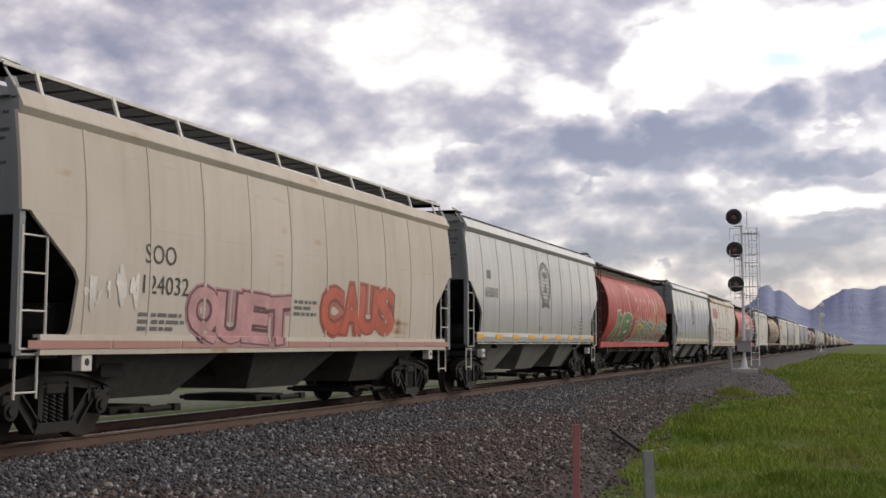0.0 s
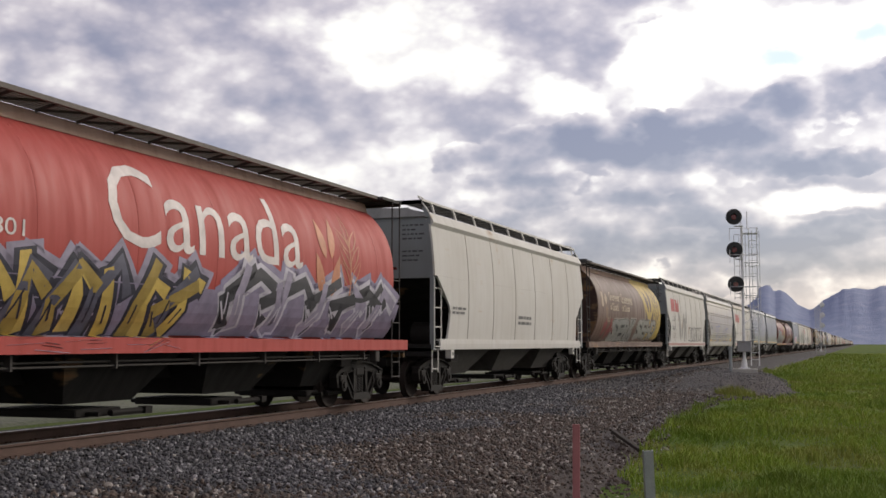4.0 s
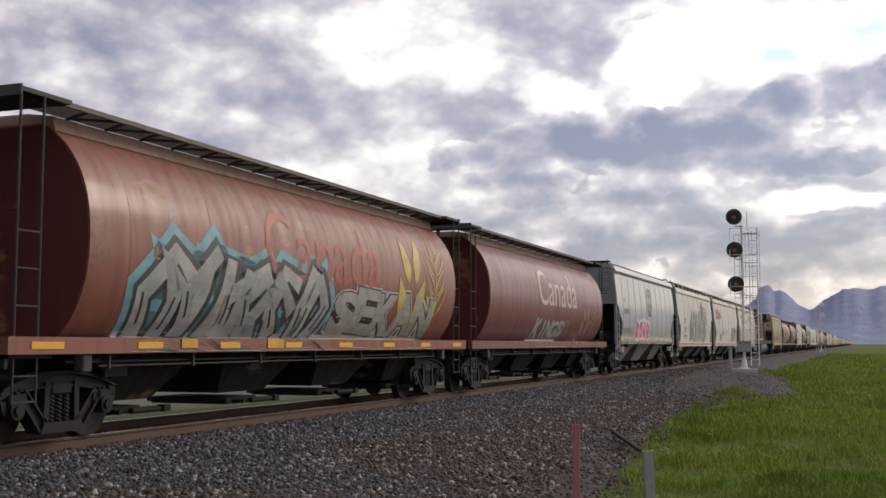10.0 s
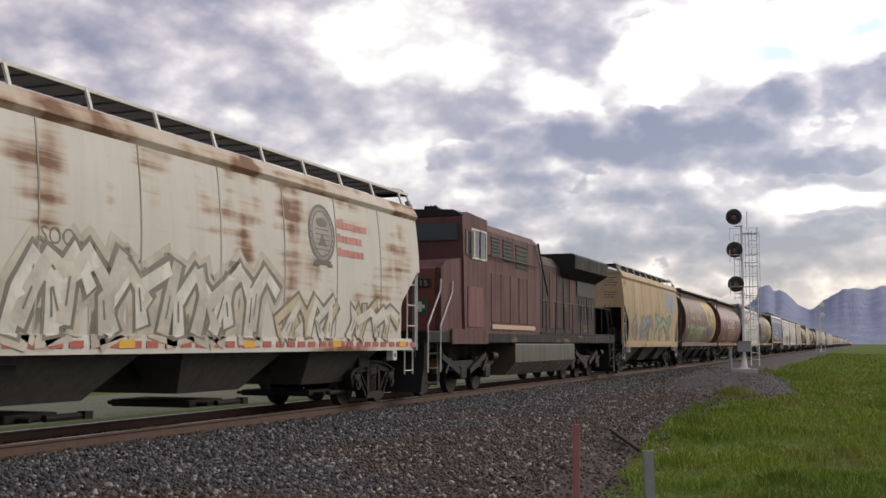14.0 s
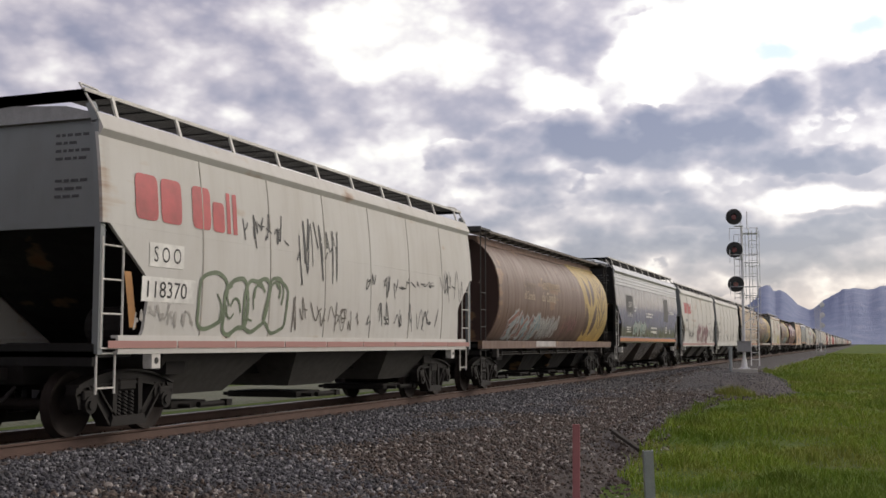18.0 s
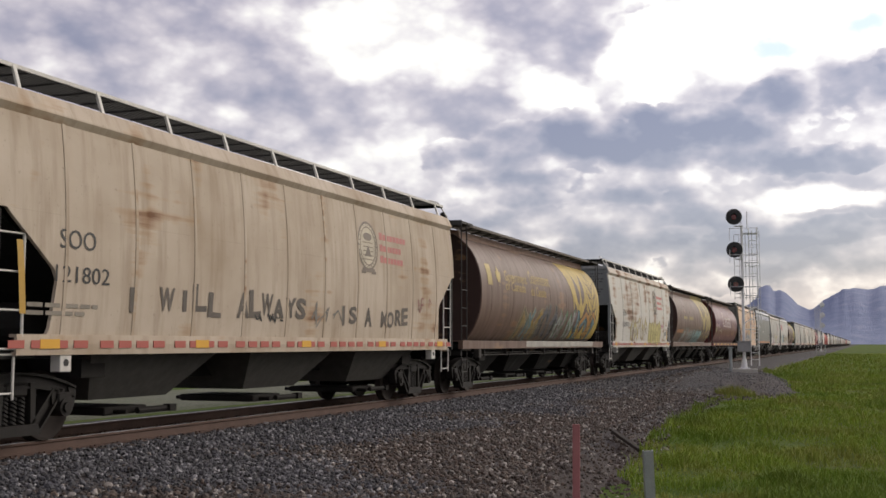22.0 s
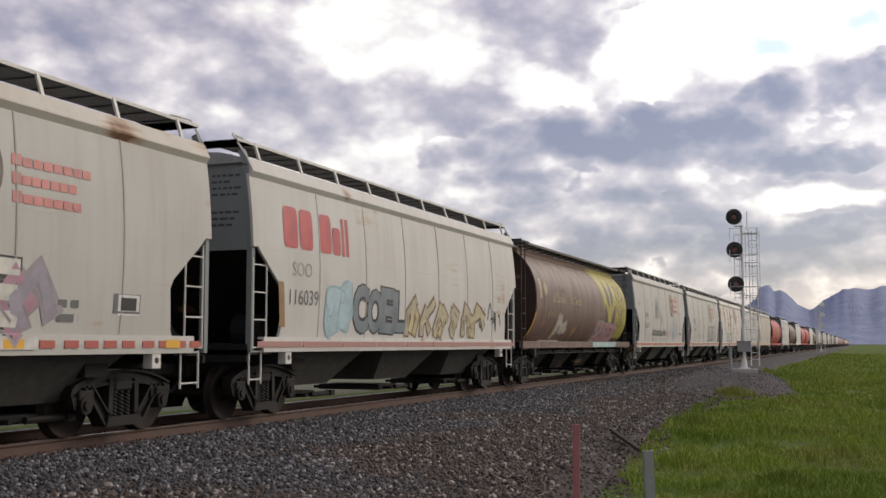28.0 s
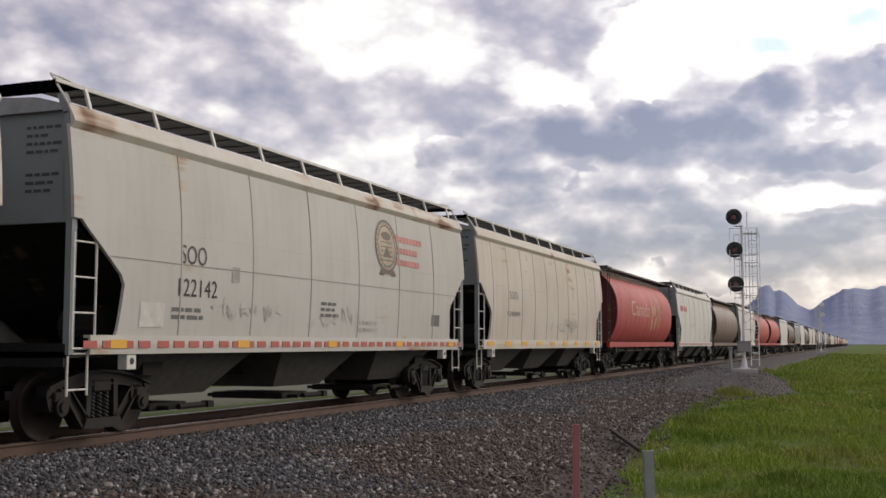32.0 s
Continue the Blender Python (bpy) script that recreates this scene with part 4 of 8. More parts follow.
def centre_sill(bm, h):
    box(bm, -0.33, 0.33, -h, h, 0.74, 1.12)
    for e in (-1, 1):
        box(bm, -1.25, 1.25, e * (h - 2.3) - 0.25, e * (h - 2.3) + 0.25, 0.84, 1.1)


def coupler(bm, e, h):
    y = e * h
    box(bm, -0.09, 0.09, min(y, y + e * 0.45), max(y, y + e * 0.45), 0.80, 0.97)
    box(bm, -0.17, 0.17, min(y + e * 0.42, y + e * 0.68), max(y + e * 0.42, y + e * 0.68), 0.76, 1.02, 0.04)
    tube(bm, (0.22, y, 0.7), (0.28, y + e * 0.35, 0.5), 0.03, 6)
    tube(bm, (0.28, y + e * 0.35, 0.5), (0.2, y + e * 0.68, 0.62), 0.03, 6)


def platform(bm, e, h, w=1.5):
    y = e * h
    box(bm, -w, w, min(y - e * 0.85, y), max(y - e * 0.85, y), 1.12, 1.2)
    box(bm, -w, w, min(y - e * 0.06, y), max(y - e * 0.06, y), 1.0, 1.3)


def upright(bm, x, y, z0, z1, r=0.018):
    tube(bm, (x, y, z0), (x, y, z1), r, 8)


def ladder(parent, x, y0, y1, z0, z1, mat, rungs, first=None):
    lad = piece("ladder", once(("lad", x, y0, z0, z1), upright, x, y0, z0, z1), mat, parent)
    piece("stile", once(("lad", x, y1, z0, z1), upright, x, y1, z0, z1), mat, lad)
    r = once(("rung", x, y0, y1), lambda bm: tube(bm, (x, y0, 0), (x, y1, 0), 0.014, 6))
    for k in range(rungs):
        piece("rung", r, mat, lad, pose(0, 0, (first or z0 + 0.08) + k * 0.47))
    return lad


def reservoir(bm, y):
    tube(bm, (0.55, y, 1.55), (1.15, y, 1.55), 0.3, 18)


def sill_pipe(bm, h):
    """One thin pipe close under the sill, on small clips."""
    tube(bm, (1.53, -h, 1.115), (1.53, h, 1.115), 0.016, 6)
    for k in range(9):
        y = -h + 0.4 + k * (2 * h - 0.8) / 8
        box(bm, 1.49, 1.555, y - 0.025, y + 0.025, 1.095, 1.18)


def pipe_run(bm, h):
    tube(bm, (1.35, -h, 1.06), (1.35, h, 1.06), 0.018, 6)
    tube(bm, (1.42, -h + 0.6, 1.0), (1.42, h - 0.6, 1.0), 0.016, 6)
    for k in range(7):
        y = -h + 0.8 + k * (2 * h - 1.6) / 6
        box(bm, 1.32, 1.46, y - 0.02, y + 0.02, 0.96, 1.17)


def reflector(bm, x, w, z0, z1):
    box(bm, x - 0.004, x + 0.004, -w / 2, w / 2, z0, z1)


def upper_side(bm, s):
    h = LEN["coer"] / 2 - 0.03
    sheet(bm, [(s * (side_x("coer", z) + 0.008), z, -h, h) for z in (3.68, 3.78, 3.9, 4.02, 4.15)], 0.03)


def upper_rib(bm, s, z):
    h, x = LEN["coer"] / 2 - 0.06, side_x("coer", z)
    p = [(x, z - 0.03), (x + 0.028, z - 0.01), (x + 0.028, z + 0.01), (x, z + 0.03)]
    extrude_y(bm, [(s * a, b) for a, b in p], -h, h)


STENCIL = surface("worn dark stencil paint", (0.085, 0.088, 0.092), 0.7, 0.7)


def end_stencil(bm, e, L, up):
    """Rows of small writing on the end of the body, as broken bars."""
    r = random.Random(7)
    y = e * (L / 2 - 0.098)
    for k in range(7):
        z, x = 4.18 + up - 0.11 * k - (0.2 if k > 3 else 0), 0.70
        while x < 1.2 - 0.2 * r.random():
            w = r.uniform(0.05, 0.16)
            box(bm, x, x + w, min(y, y + e * 0.004), max(y, y + e * 0.004), z, z + 0.04)
            x += w + 0.035


def hopper(kind, paint, sill_paint=None, edge_paint=None, end_paint="shaded_end_grey", seams=0, posts="pale", stripes="", detail=True, label=""):
    """A covered hopper car about its middle, rails at z = 0; the side towards +x carries the marks."""
    L = LEN[kind]
    car = new("hopper_car")
    skin, ends = PAINT[paint], PAINT[end_paint]
    sill = PAINT[sill_paint or paint]
    band = kind == "coer"
    for s in (1, -1):
        piece("side_panel", once(("side", kind, s), hopper_side, s, kind), skin, car)
        piece("roof_edge", once(("fascia", kind, s), fascia, s, kind), PAINT[edge_paint or paint], car)
        piece("side_sill", once(("sill", kind, s), side_sill, s, L, 0.75 if kind in ("cp", "aok", "coer") else 0.42), sill, car)
    piece("roof", once(("roof", L), roof_shell, L), PAINT["roof"], car)
    piece("hatch_cover", once(("hatch", L), hatch, L), PAINT["roof"], car)
    barmat = PALE if posts == "pale" else DARKBAR
    for s in (1, -1):
        piece("roof_walkway", once(("walkway", kind, s), walkway, s, L, 4.68 if kind == "cp" else 4.80), GRATE, car)["kind"] = "stuff"
        if kind != "cp":
            piece("walkway_edge", once(("edge", L, s), edge_bar, s, L), barmat, car)
    if detail and kind != "cp":
        n = 17 if kind == "aok" else 10
        for k in range(n):
            y = -L / 2 + 0.55 + k * (L - 1.1) / (n - 1)
            piece("walkway_post", once("wpost", walk_post, 1), barmat, car, pose(0, y, 0))
    for k in range(seams):
        y = -L / 2 + 1.25 + k * (L - 2.5) / max(1, seams - 1)
        piece("seam", once(("seam", kind), hopper_seam, kind), skin, car, pose(0, y, 0))
    if kind in ("hop", "mid") and not seams and detail:
        for k in range(6):
            piece("seam", once(("seam", kind, 1), hopper_seam, kind, 1.43, 0.014), PAINT["seam"], car, pose(0, -5.18 + 2.12 * k, 0))
    if kind == "aok":
        for z in (1.62, 1.95, 2.08, 2.78, 3.30, 3.42, 3.98):
            piece("ridge", once(("ridge", z), ridge, kind, z, L), skin, car)
    for e in (-1, 1):
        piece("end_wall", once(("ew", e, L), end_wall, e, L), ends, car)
        # slope sheets and platforms near-black: the end recess's deep shade is in their colour
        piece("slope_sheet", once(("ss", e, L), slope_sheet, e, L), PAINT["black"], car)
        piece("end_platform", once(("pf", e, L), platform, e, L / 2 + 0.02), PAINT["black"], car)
        piece("coupler", once(("cpl", e, L), coupler, e, L / 2 + 0.02), CAST, car)
        y = e * (L / 2 - 0.06)
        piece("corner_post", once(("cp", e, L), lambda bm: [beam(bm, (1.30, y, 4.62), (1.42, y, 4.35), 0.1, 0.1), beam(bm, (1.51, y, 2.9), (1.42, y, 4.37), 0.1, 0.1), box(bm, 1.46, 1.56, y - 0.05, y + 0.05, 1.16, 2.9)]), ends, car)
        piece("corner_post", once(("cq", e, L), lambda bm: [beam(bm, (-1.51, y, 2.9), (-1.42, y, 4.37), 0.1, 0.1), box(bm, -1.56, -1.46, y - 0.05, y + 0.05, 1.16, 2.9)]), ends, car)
    piece("centre_sill", once(("cs", L), centre_sill, L / 2), GRIME, car)
    for k in (-1, 0, 1):
        # most bays get a body paint already darkened for the shade under the car
        b = piece("hopper_bay", once(("bay", kind), bay, 0, 1.74, 0.95, 1.5 if kind in ("cp", "coer") else 1.32, 0.50, 1.48, 0.82), {"coer": PAINT["charcoal"], "cp": PAINT["shade_grey"], "aok": PAINT["shade_grey"]}.get(kind, SHADED_BAY), car, pose(0, k * 4.25, 0))
        if detail:
            piece("outlet_gate", once("gate", gate), GRIME, b)
    if kind == "cp":
        piece("pipe_run", once(("pipe", L), sill_pipe, L / 2 - 0.9), PALE, car)
    piece("air_reservoir", once(("res", L), reservoir, -L / 2 + 1.3), GRIME, car)
    if detail:
        a = L / 2
        ladder(car, 1.56, a - 0.66, a - 0.18, 1.24, 2.84, barmat, 4, 1.24)
        ladder(car, 1.56, -a + 0.06, -a + 0.52, 1.24, 2.76, barmat, 4, 1.24)
        ladder(car, 1.50, a - 0.66, a - 0.18, 0.62, 1.2, barmat, 2)
        ladder(car, 1.50, -a + 0.06, -a + 0.46, 0.62, 1.2, barmat, 2)
        for e in (-1, 1):
            piece("roof_handrail", once(("rh", L, e), lambda bm: [tube(bm, (1.1, e * (a - 0.5), 4.80), (1.1, e * (a - 0.45), 4.9), 0.016, 6), tube(bm, (1.1, e * (a - 0.45), 4.9), (1.15, e * (a + 0.0), 4.9), 0.016, 6), tube(bm, (1.15, e * a, 4.9), (1.42, e * (a - 0.02), 4.5), 0.018, 6)]), barmat, car)
            piece("jacking_pad", once(("jp", L, e), lambda bm: [box(bm, 1.40, 1.56, e * (a - 1.35) - 0.11, e * (a - 1.35) + 0.11, 0.94, 1.16, 0.01)]), barmat, car)
            piece("jack_hole", once(("jh", L, e), lambda bm: [tube(bm, (1.555, e * (a - 1.35), 1.06), (1.566, e * (a - 1.35), 1.06), 0.05, 8)]), BLACKMATT, car)
        n = 9
        for k in range(n if stripes else 0):
            y = -a + 1.0 + k * (L - 2.0) / (n - 1)
            if stripes == "yellow":
                piece("reflector", once("refl", reflector, 1.590, 0.42 if k not in (0, n - 1) else 0.62, 1.25, 1.37), YELLOW, car, pose(0, y, 0))
            elif stripes == "red":
                for j in range(4):
                    piece("reflector", once("refr", reflector, 1.590, 0.28, 1.245, 1.345), REDREF, car, pose(0, y + (j - 1.5) * 0.40, 0))
                if k % 2 == 0:
                    piece("reflector", once("refy", reflector, 1.594, 0.36, 1.24, 1.36), YELLOW, car, pose(0, y, 0))
            elif stripes == "faded":
                piece("reflector", once("reff", reflector, 1.590, 1.62, 1.24, 1.345), FADEDREF, car, pose(0, y, 0))
    if band:
        for s in (1, -1):
            up = piece("upper_side", once(("upper", s), upper_side, s), PAINT["grey"], car, label="pale ribbed upper side")
            for z in (3.82, 3.96, 4.10):
                piece("rib", once(("rib", s, z), upper_rib, s, z), PAINT["grey"], up)
        piece("sill_stripe", once("stripe", lambda bm: box(bm, 1.582, 1.594, -L / 2 + 0.78, L / 2 - 0.78, 1.22, 1.36)), plain("orange sill stripe", (0.42, 0.15, 0.04), 0.5), car)
    if kind in ("cp", "coer"):
        # the newer cars: taller at the roof, their sill set higher
        for ob in car.children:
            kin = ob.name.split(".")[0]
            up = 0.15 if kin in ("roof_edge", "roof", "hatch_cover", "roof_walkway", "walkway_edge", "walkway_post", "upper_side") else 0.10 if kin in ("end_wall", "corner_post") else 0.20 if kin in ("side_sill", "reflector", "pipe_run", "sill_stripe") else 0.0
            if up:
                ob.matrix_basis = Matrix.Translation((0, 0, up)) @ ob.matrix_basis
    if detail:
        for e in (-1, 1):
            st = piece("end_stencil", once(("est", e, L, kind == "cp"), end_stencil, e, L, 0.1 if kind == "cp" else 0.0), STENCIL, car)
            tagged(st, kind="stuff")
    for e in (-1, 1):
        inset = 1.5 if e > 0 or kind in ("cp", "coer", "aok", "smw") else 0.98 if kind == "lng" else 1.3
        build_truck(car, e * (L / 2 - inset), WHEELS, detail)
    return tagged(car, label, "hopper car", "cars of the train")


# ---- round-sided hopper cars ----
CYL0, CYL1, CYLE = -6.9, 7.35, 8.08


def cyl_body(bm):
    zs = [1.36 + 0.1 * k for k in range(26)] + [3.94, 4.01, 4.08, 4.14, 4.19, 4.24, 4.28, 4.31]
    p = [(side_x("cyl", z), z) for z in zs]
    poly = p + [(-x, z) for x, z in p[::-1]]
    a = [bm.verts.new((x, CYL0, z)) for x, z in poly]
    b = [bm.verts.new((x, CYL1, z)) for x, z in poly]
    n = len(poly)
    for i in range(n):
        bm.faces.new((a[(i + 1) % n], a[i], b[i], b[(i + 1) % n])).smooth = True
    bm.faces.new(a), bm.faces.new(b[::-1])


def cyl_end(bm, y0, y1):
    zs = [1.4, 1.7, 2.2, 2.72, 3.25, 3.7, 4.02, 4.2, 4.28]
    p = [(side_x("cyl", z) - 0.02, z) for z in zs]
    extrude_y(bm, p + [(-x, z) for x, z in p[::-1]], y0, y1)


def cyl_band(bm):
    zs = [1.42 + 0.19 * k for k in range(16)]
    sheet(bm, [(side_x("cyl", z) + 0.004, z, -0.02, 0.02) for z in zs], 0.03)


def cyl_trough(bm):
    extrude_y(bm, [(-0.98, 4.20), (0.98, 4.20), (0.93, 4.40), (0.5, 4.46), (-0.5, 4.46), (-0.93, 4.40)], CYL0 + 0.02, CYL1 - 0.02)


def cyl_walk(bm, s):
    h = CYLE + 0.02
    for k in range(8):
        x = 0.62 + 0.085 * k
        box(bm, min(s * x, s * (x + 0.05)), max(s * x, s * (x + 0.05)), -h, h, 4.50, 4.53)
    box(bm, min(s * 1.28, s * 1.33), max(s * 1.28, s * 1.33), -h, h, 4.46, 4.53)


def cyl_strut(bm):
    beam(bm, (0.93, 0, 4.40), (1.31, 0.0, 4.48), 0.03, 0.04)
    beam(bm, (0.95, 0.05, 4.42), (1.30, 0.75, 4.48), 0.03, 0.035)


def cyl_roof_end(bm, e):
    y = e * CYLE
    box(bm, -1.45, 1.45, min(y, y - e * 0.95), max(y, y - e * 0.95), 4.46, 4.52)
    box(bm, -1.47, 1.47, min(y, y + e * 0.03), max(y, y + e * 0.03), 4.40, 4.54)


def cyl_sill(bm, s):
    h = CYLE + 0.22
    p = [(1.44, 1.17), (1.565, 1.17), (1.57, 1.39), (1.44, 1.39)]
    extrude_y(bm, [(s * a, b) for a, b in p], -h, h)


def cyl_post(bm, e):
    for x in (-1.4, -0.5, 0.5):
        beam(bm, (x, e * (CYLE - 0.05), 1.2), (x, e * (CYLE - 0.05), 4.46), 0.07, 0.07)
    beam(bm, (-1.4, e * (CYLE - 0.05), 3.0), (1.4, e * (CYLE - 0.05), 3.0), 0.06, 0.06)


def round_car(paint, end="maroon", detail=True, stripes="", label=""):
    car = new("hopper_car")
    skin, ends = PAINT[paint], PAINT[end]
    body = piece("body", once("cylbody", cyl_body), skin, car)
    for y0, y1 in ((CYL0 - 0.02, CYL0 - 0.004), (CYL1 + 0.004, CYL1 + 0.02)):
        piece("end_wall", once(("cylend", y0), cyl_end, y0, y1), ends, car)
    piece("hatch_trough", once("cyltrough", cyl_trough), PAINT["dusty"], car)
    if detail:
        for k in range(7):
            piece("seam", once("cylband", cyl_band), skin, car, pose(0, CYL0 + 0.9 + k * 2.08, 0))
        for k in range(17):
            piece("walkway_strut", once("cylstrut", cyl_strut), DARKBAR, car, pose(0, CYL0 + 0.3 + k * 0.84, 0))
    for s in (1, -1):
        piece("roof_walkway", once(("cylwalk", s), cyl_walk, s), WALKPLATE, car)["kind"] = "stuff"
        piece("side_sill", once(("cylsill", s), cyl_sill, s), skin, car)
    for e in (-1, 1):
        piece("roof_platform", once(("cylre", e), cyl_roof_end, e), GRATE, car)
        # platform black also carries the shade under the car's end
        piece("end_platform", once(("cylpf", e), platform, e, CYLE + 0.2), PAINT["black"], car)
        piece("end_frame", once(("cylpost", e), cyl_post, e), ends, car)
        piece("coupler", once(("cylcp", e), coupler, e, CYLE + 0.12), CAST, car)
        if detail:
            ladder(car, 1.45, e * CYLE, e * (CYLE - 0.42), 1.2, 4.47, DARKBAR, 4, 1.3)
            piece("step", once(("cylstep", e), lambda bm: [tube(bm, (1.45, e * y, 0.55), (1.45, e * y, 1.2), 0.016, 6) for y in (CYLE, CYLE - 0.42)] + [tube(bm, (1.45, e * CYLE, z), (1.45, e * (CYLE - 0.42), z), 0.014, 6) for z in (0.58, 0.9)]), DARKBAR, car)
            piece("jacking_pad", once(("cyljp", e), lambda bm: box(bm, 1.36, 1.52, e * 6.75 - 0.1, e * 6.75 + 0.1, 0.92, 1.17, 0.02)), DARKBAR, car)
    piece("centre_sill", once("cylcs", centre_sill, CYLE), GRIME, car)
    for k in range(4):
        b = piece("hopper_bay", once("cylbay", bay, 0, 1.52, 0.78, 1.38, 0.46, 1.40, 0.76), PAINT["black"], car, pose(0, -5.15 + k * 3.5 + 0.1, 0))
        if detail:
            piece("outlet_gate", once("gate", gate), GRIME, b)
    piece("pipe_run", once("cylpipe", pipe_run, 7.0), DARKBAR, car)
    if stripes and detail:
        for k in range(8):
            piece("reflector", once("refc", reflector, 1.574, 0.36 if k not in (0, 7) else 0.6, 1.235, 1.33), YELLOW, car, pose(0, -7.6 + k * 2.17, 0))
    for e in (-1, 1):
        build_truck(car, e * 6.75, WHEELS, detail)
    return tagged(car, label, "hopper car", "cars of the train")

# ---- lettering and graffiti on the car sides ----
def surf_x(kind, z):
    """The outer face of a car at a height: side plate, or sill below it."""
    if kind == "cyl":
        return 1.572 if z < 1.40 else max(side_x(kind, z), 1.0)
    if kind == "loco":
        return 1.50
    return 1.590 if z < (1.62 if kind in ("cp", "coer") else 1.425) else side_x(kind, z)


_glyphs = {}


def outline_of(text, fat=0.0, shear=0.0, spacing=1.0):
    """Flat triangles of a text in the built-in font: points and faces, scaled to a unit box."""
    key = (text, fat, shear, spacing)
    if key not in _glyphs:
        cu = bpy.data.curves.new("text", "FONT")
        cu.body, cu.offset, cu.shear, cu.space_character, cu.resolution_u = text, fat, shear, spacing, 3
        ob = bpy.data.objects.new("text", cu)
        me = bpy.data.meshes.new_from_object(ob)
        pts = np.array([v.co[:2] for v in me.vertices])
        faces = [tuple(p.vertices) for p in me.polygons]
        bpy.data.objects.remove(ob)
        bpy.data.curves.remove(cu)
        bpy.data.meshes.remove(me)
        _glyphs[key] = (pts, faces)
    return _glyphs[key]


def lay(name, car, kind, flat, mat, lift, label="", parent=None):
    """Wrap flat shapes, lists of (points (y, z), faces), onto the side of a car as one thin coat."""
    bm = bmesh.new()
    for pts, faces in flat:
        vs = [bm.verts.new((0, float(y), max(1.18, float(z)))) for y, z in pts]
        for f in faces:
            if len(set(f)) > 2:
                try:
                    bm.faces.new([vs[i] for i in f])
                except ValueError:
                    pass
    zs = [v.co.z for v in bm.verts]
    step = 0.16 if kind == "cyl" else 0.45
    cuts = [1.412, 1.428] + [1.3 + step * k for k in range(1, 22)]
    for c in cuts:
        if min(zs) < c < max(zs):
            bmesh.ops.bisect_plane(bm, geom=bm.verts[:] + bm.edges[:] + bm.faces[:], plane_co=(0, 0, c), plane_no=(0, 0, 1))
    for v in bm.verts:
        v.co.x = surf_x(kind, v.co.z) + 0.65 * lift
    me = bpy.data.meshes.new(name)
    for f in bm.faces:
        f.normal_update()
        if f.normal.x < 0:
            f.normal_flip()
    bm.to_mesh(me)
    bm.free()
    me.materials.append(None)
    return piece(name, me, mat, parent or car, None, label)


def fit_box(pts, y0, y1, z0, z1):
    a, b = pts.min(0), pts.max(0)
    return (pts - a) / np.maximum(b - a, 1e-6) * (y1 - y0, z1 - z0) + (y0, z0)


INK = {}


def ink(rgb, rough=0.55):
    """Spray or stencil paint of that colour, a little uneven."""
    if rgb not in INK:
        m, n, l = material("painted colour")
        v = place(n, l)
        c = ramp(n, l, noise_tex(n, l, v, 2.2, 6, 0.65), (0.3, tuple(q * 0.62 for q in rgb)), (0.62, rgb))
        l.new(c, n["Principled BSDF"].inputs["Base Color"])
        n["Principled BSDF"].inputs["Roughness"].default_value = rough
        INK[rgb] = m
    return INK[rgb]


BLACK, GREYINK, WHITE = (0.02, 0.02, 0.022), (0.12, 0.12, 0.12), (0.68, 0.66, 0.62)
PINK, ORANGE, GREEN, SILVERINK = (0.50, 0.27, 0.28), (0.46, 0.09, 0.05), (0.05, 0.16, 0.04), (0.34, 0.34, 0.33)
GOLD, TEAL, CREAM = (0.55, 0.40, 0.10), (0.22, 0.42, 0.42), (0.60, 0.50, 0.36)


def words(c, text, y0, y1, z0, z1, rgb=BLACK, fat=0.0, lift=0.012):
    """Stencilled characters in a box on the side."""
    car, kind = c
    pts, faces = outline_of(text, fat)
    return lay("lettering", car, kind, [(fit_box(pts, y0, y1, z0, z1), faces)], ink(rgb), lift)


def rect(y0, y1, z0, z1, lean=0.0):
    return (np.array([(y0 + lean * 0, z0), (y1, z0), (y1 + lean, z1), (y0 + lean, z1)]), [(0, 1, 2, 3)])


def bars(c, y0, y1, z0, z1, lines, rgb=GREYINK, seed=1, name="stencil", fill=0.55):
    """Rows of small writing, too small to read, as broken bars."""
    r = random.Random(seed)
    flat = []
    pitch = (z1 - z0) / lines
    for k in range(lines):
        y, z = y0, z1 - (k + 1) * pitch + pitch * (1 - fill) / 2
        end = y1 - r.random() * 0.3 * (y1 - y0)
        while y < end:
            w = min(r.uniform(0.7, 3.2) * pitch, end - y)
            flat.append(rect(y, y + w, z, z + pitch * fill))
            y += w + pitch * 0.45
    return tagged(lay(name, c[0], c[1], flat, ink(rgb), 0.012), kind="stuff")


def brand(c, y0, y1, z0, z1, rgb=(0.43, 0.055, 0.06)):
    """The owner's big red mark, as plain blocks."""
    w, h = y1 - y0, z1 - z0
    flat = []
    for a, b, t in ((0.0, 0.19, 1.0), (0.215, 0.40, 1.0), (0.50, 0.68, 1.0), (0.70, 0.82, 0.72), (0.845, 0.885, 1.0), (0.91, 0.955, 1.0)):
        n = 12
        ya, yb = y0 + a * w, y0 + b * w
        if b - a > 0.1:
            cy, cz, ry, rz = (ya + yb) / 2, z0 + h * t / 2, (yb - ya) / 2, h * t / 2
            ring = []
            for q in range(28):
                u = q * math.tau / 28
                f = lambda v, p: math.copysign(abs(v) ** p, v)
                ring.append((cy + ry * f(math.cos(u), 0.32), cz + rz * f(math.sin(u), 0.32)))
            flat.append((np.array(ring + [(cy, cz)]), [(q, (q + 1) % 28, 28) for q in range(28)]))
        else:
            flat.append(rect(ya, yb, z0, z0 + h * t))
    return lay("owner_mark", c[0], c[1], flat, ink(rgb), 0.012, "plain red blocks of the owner's mark")


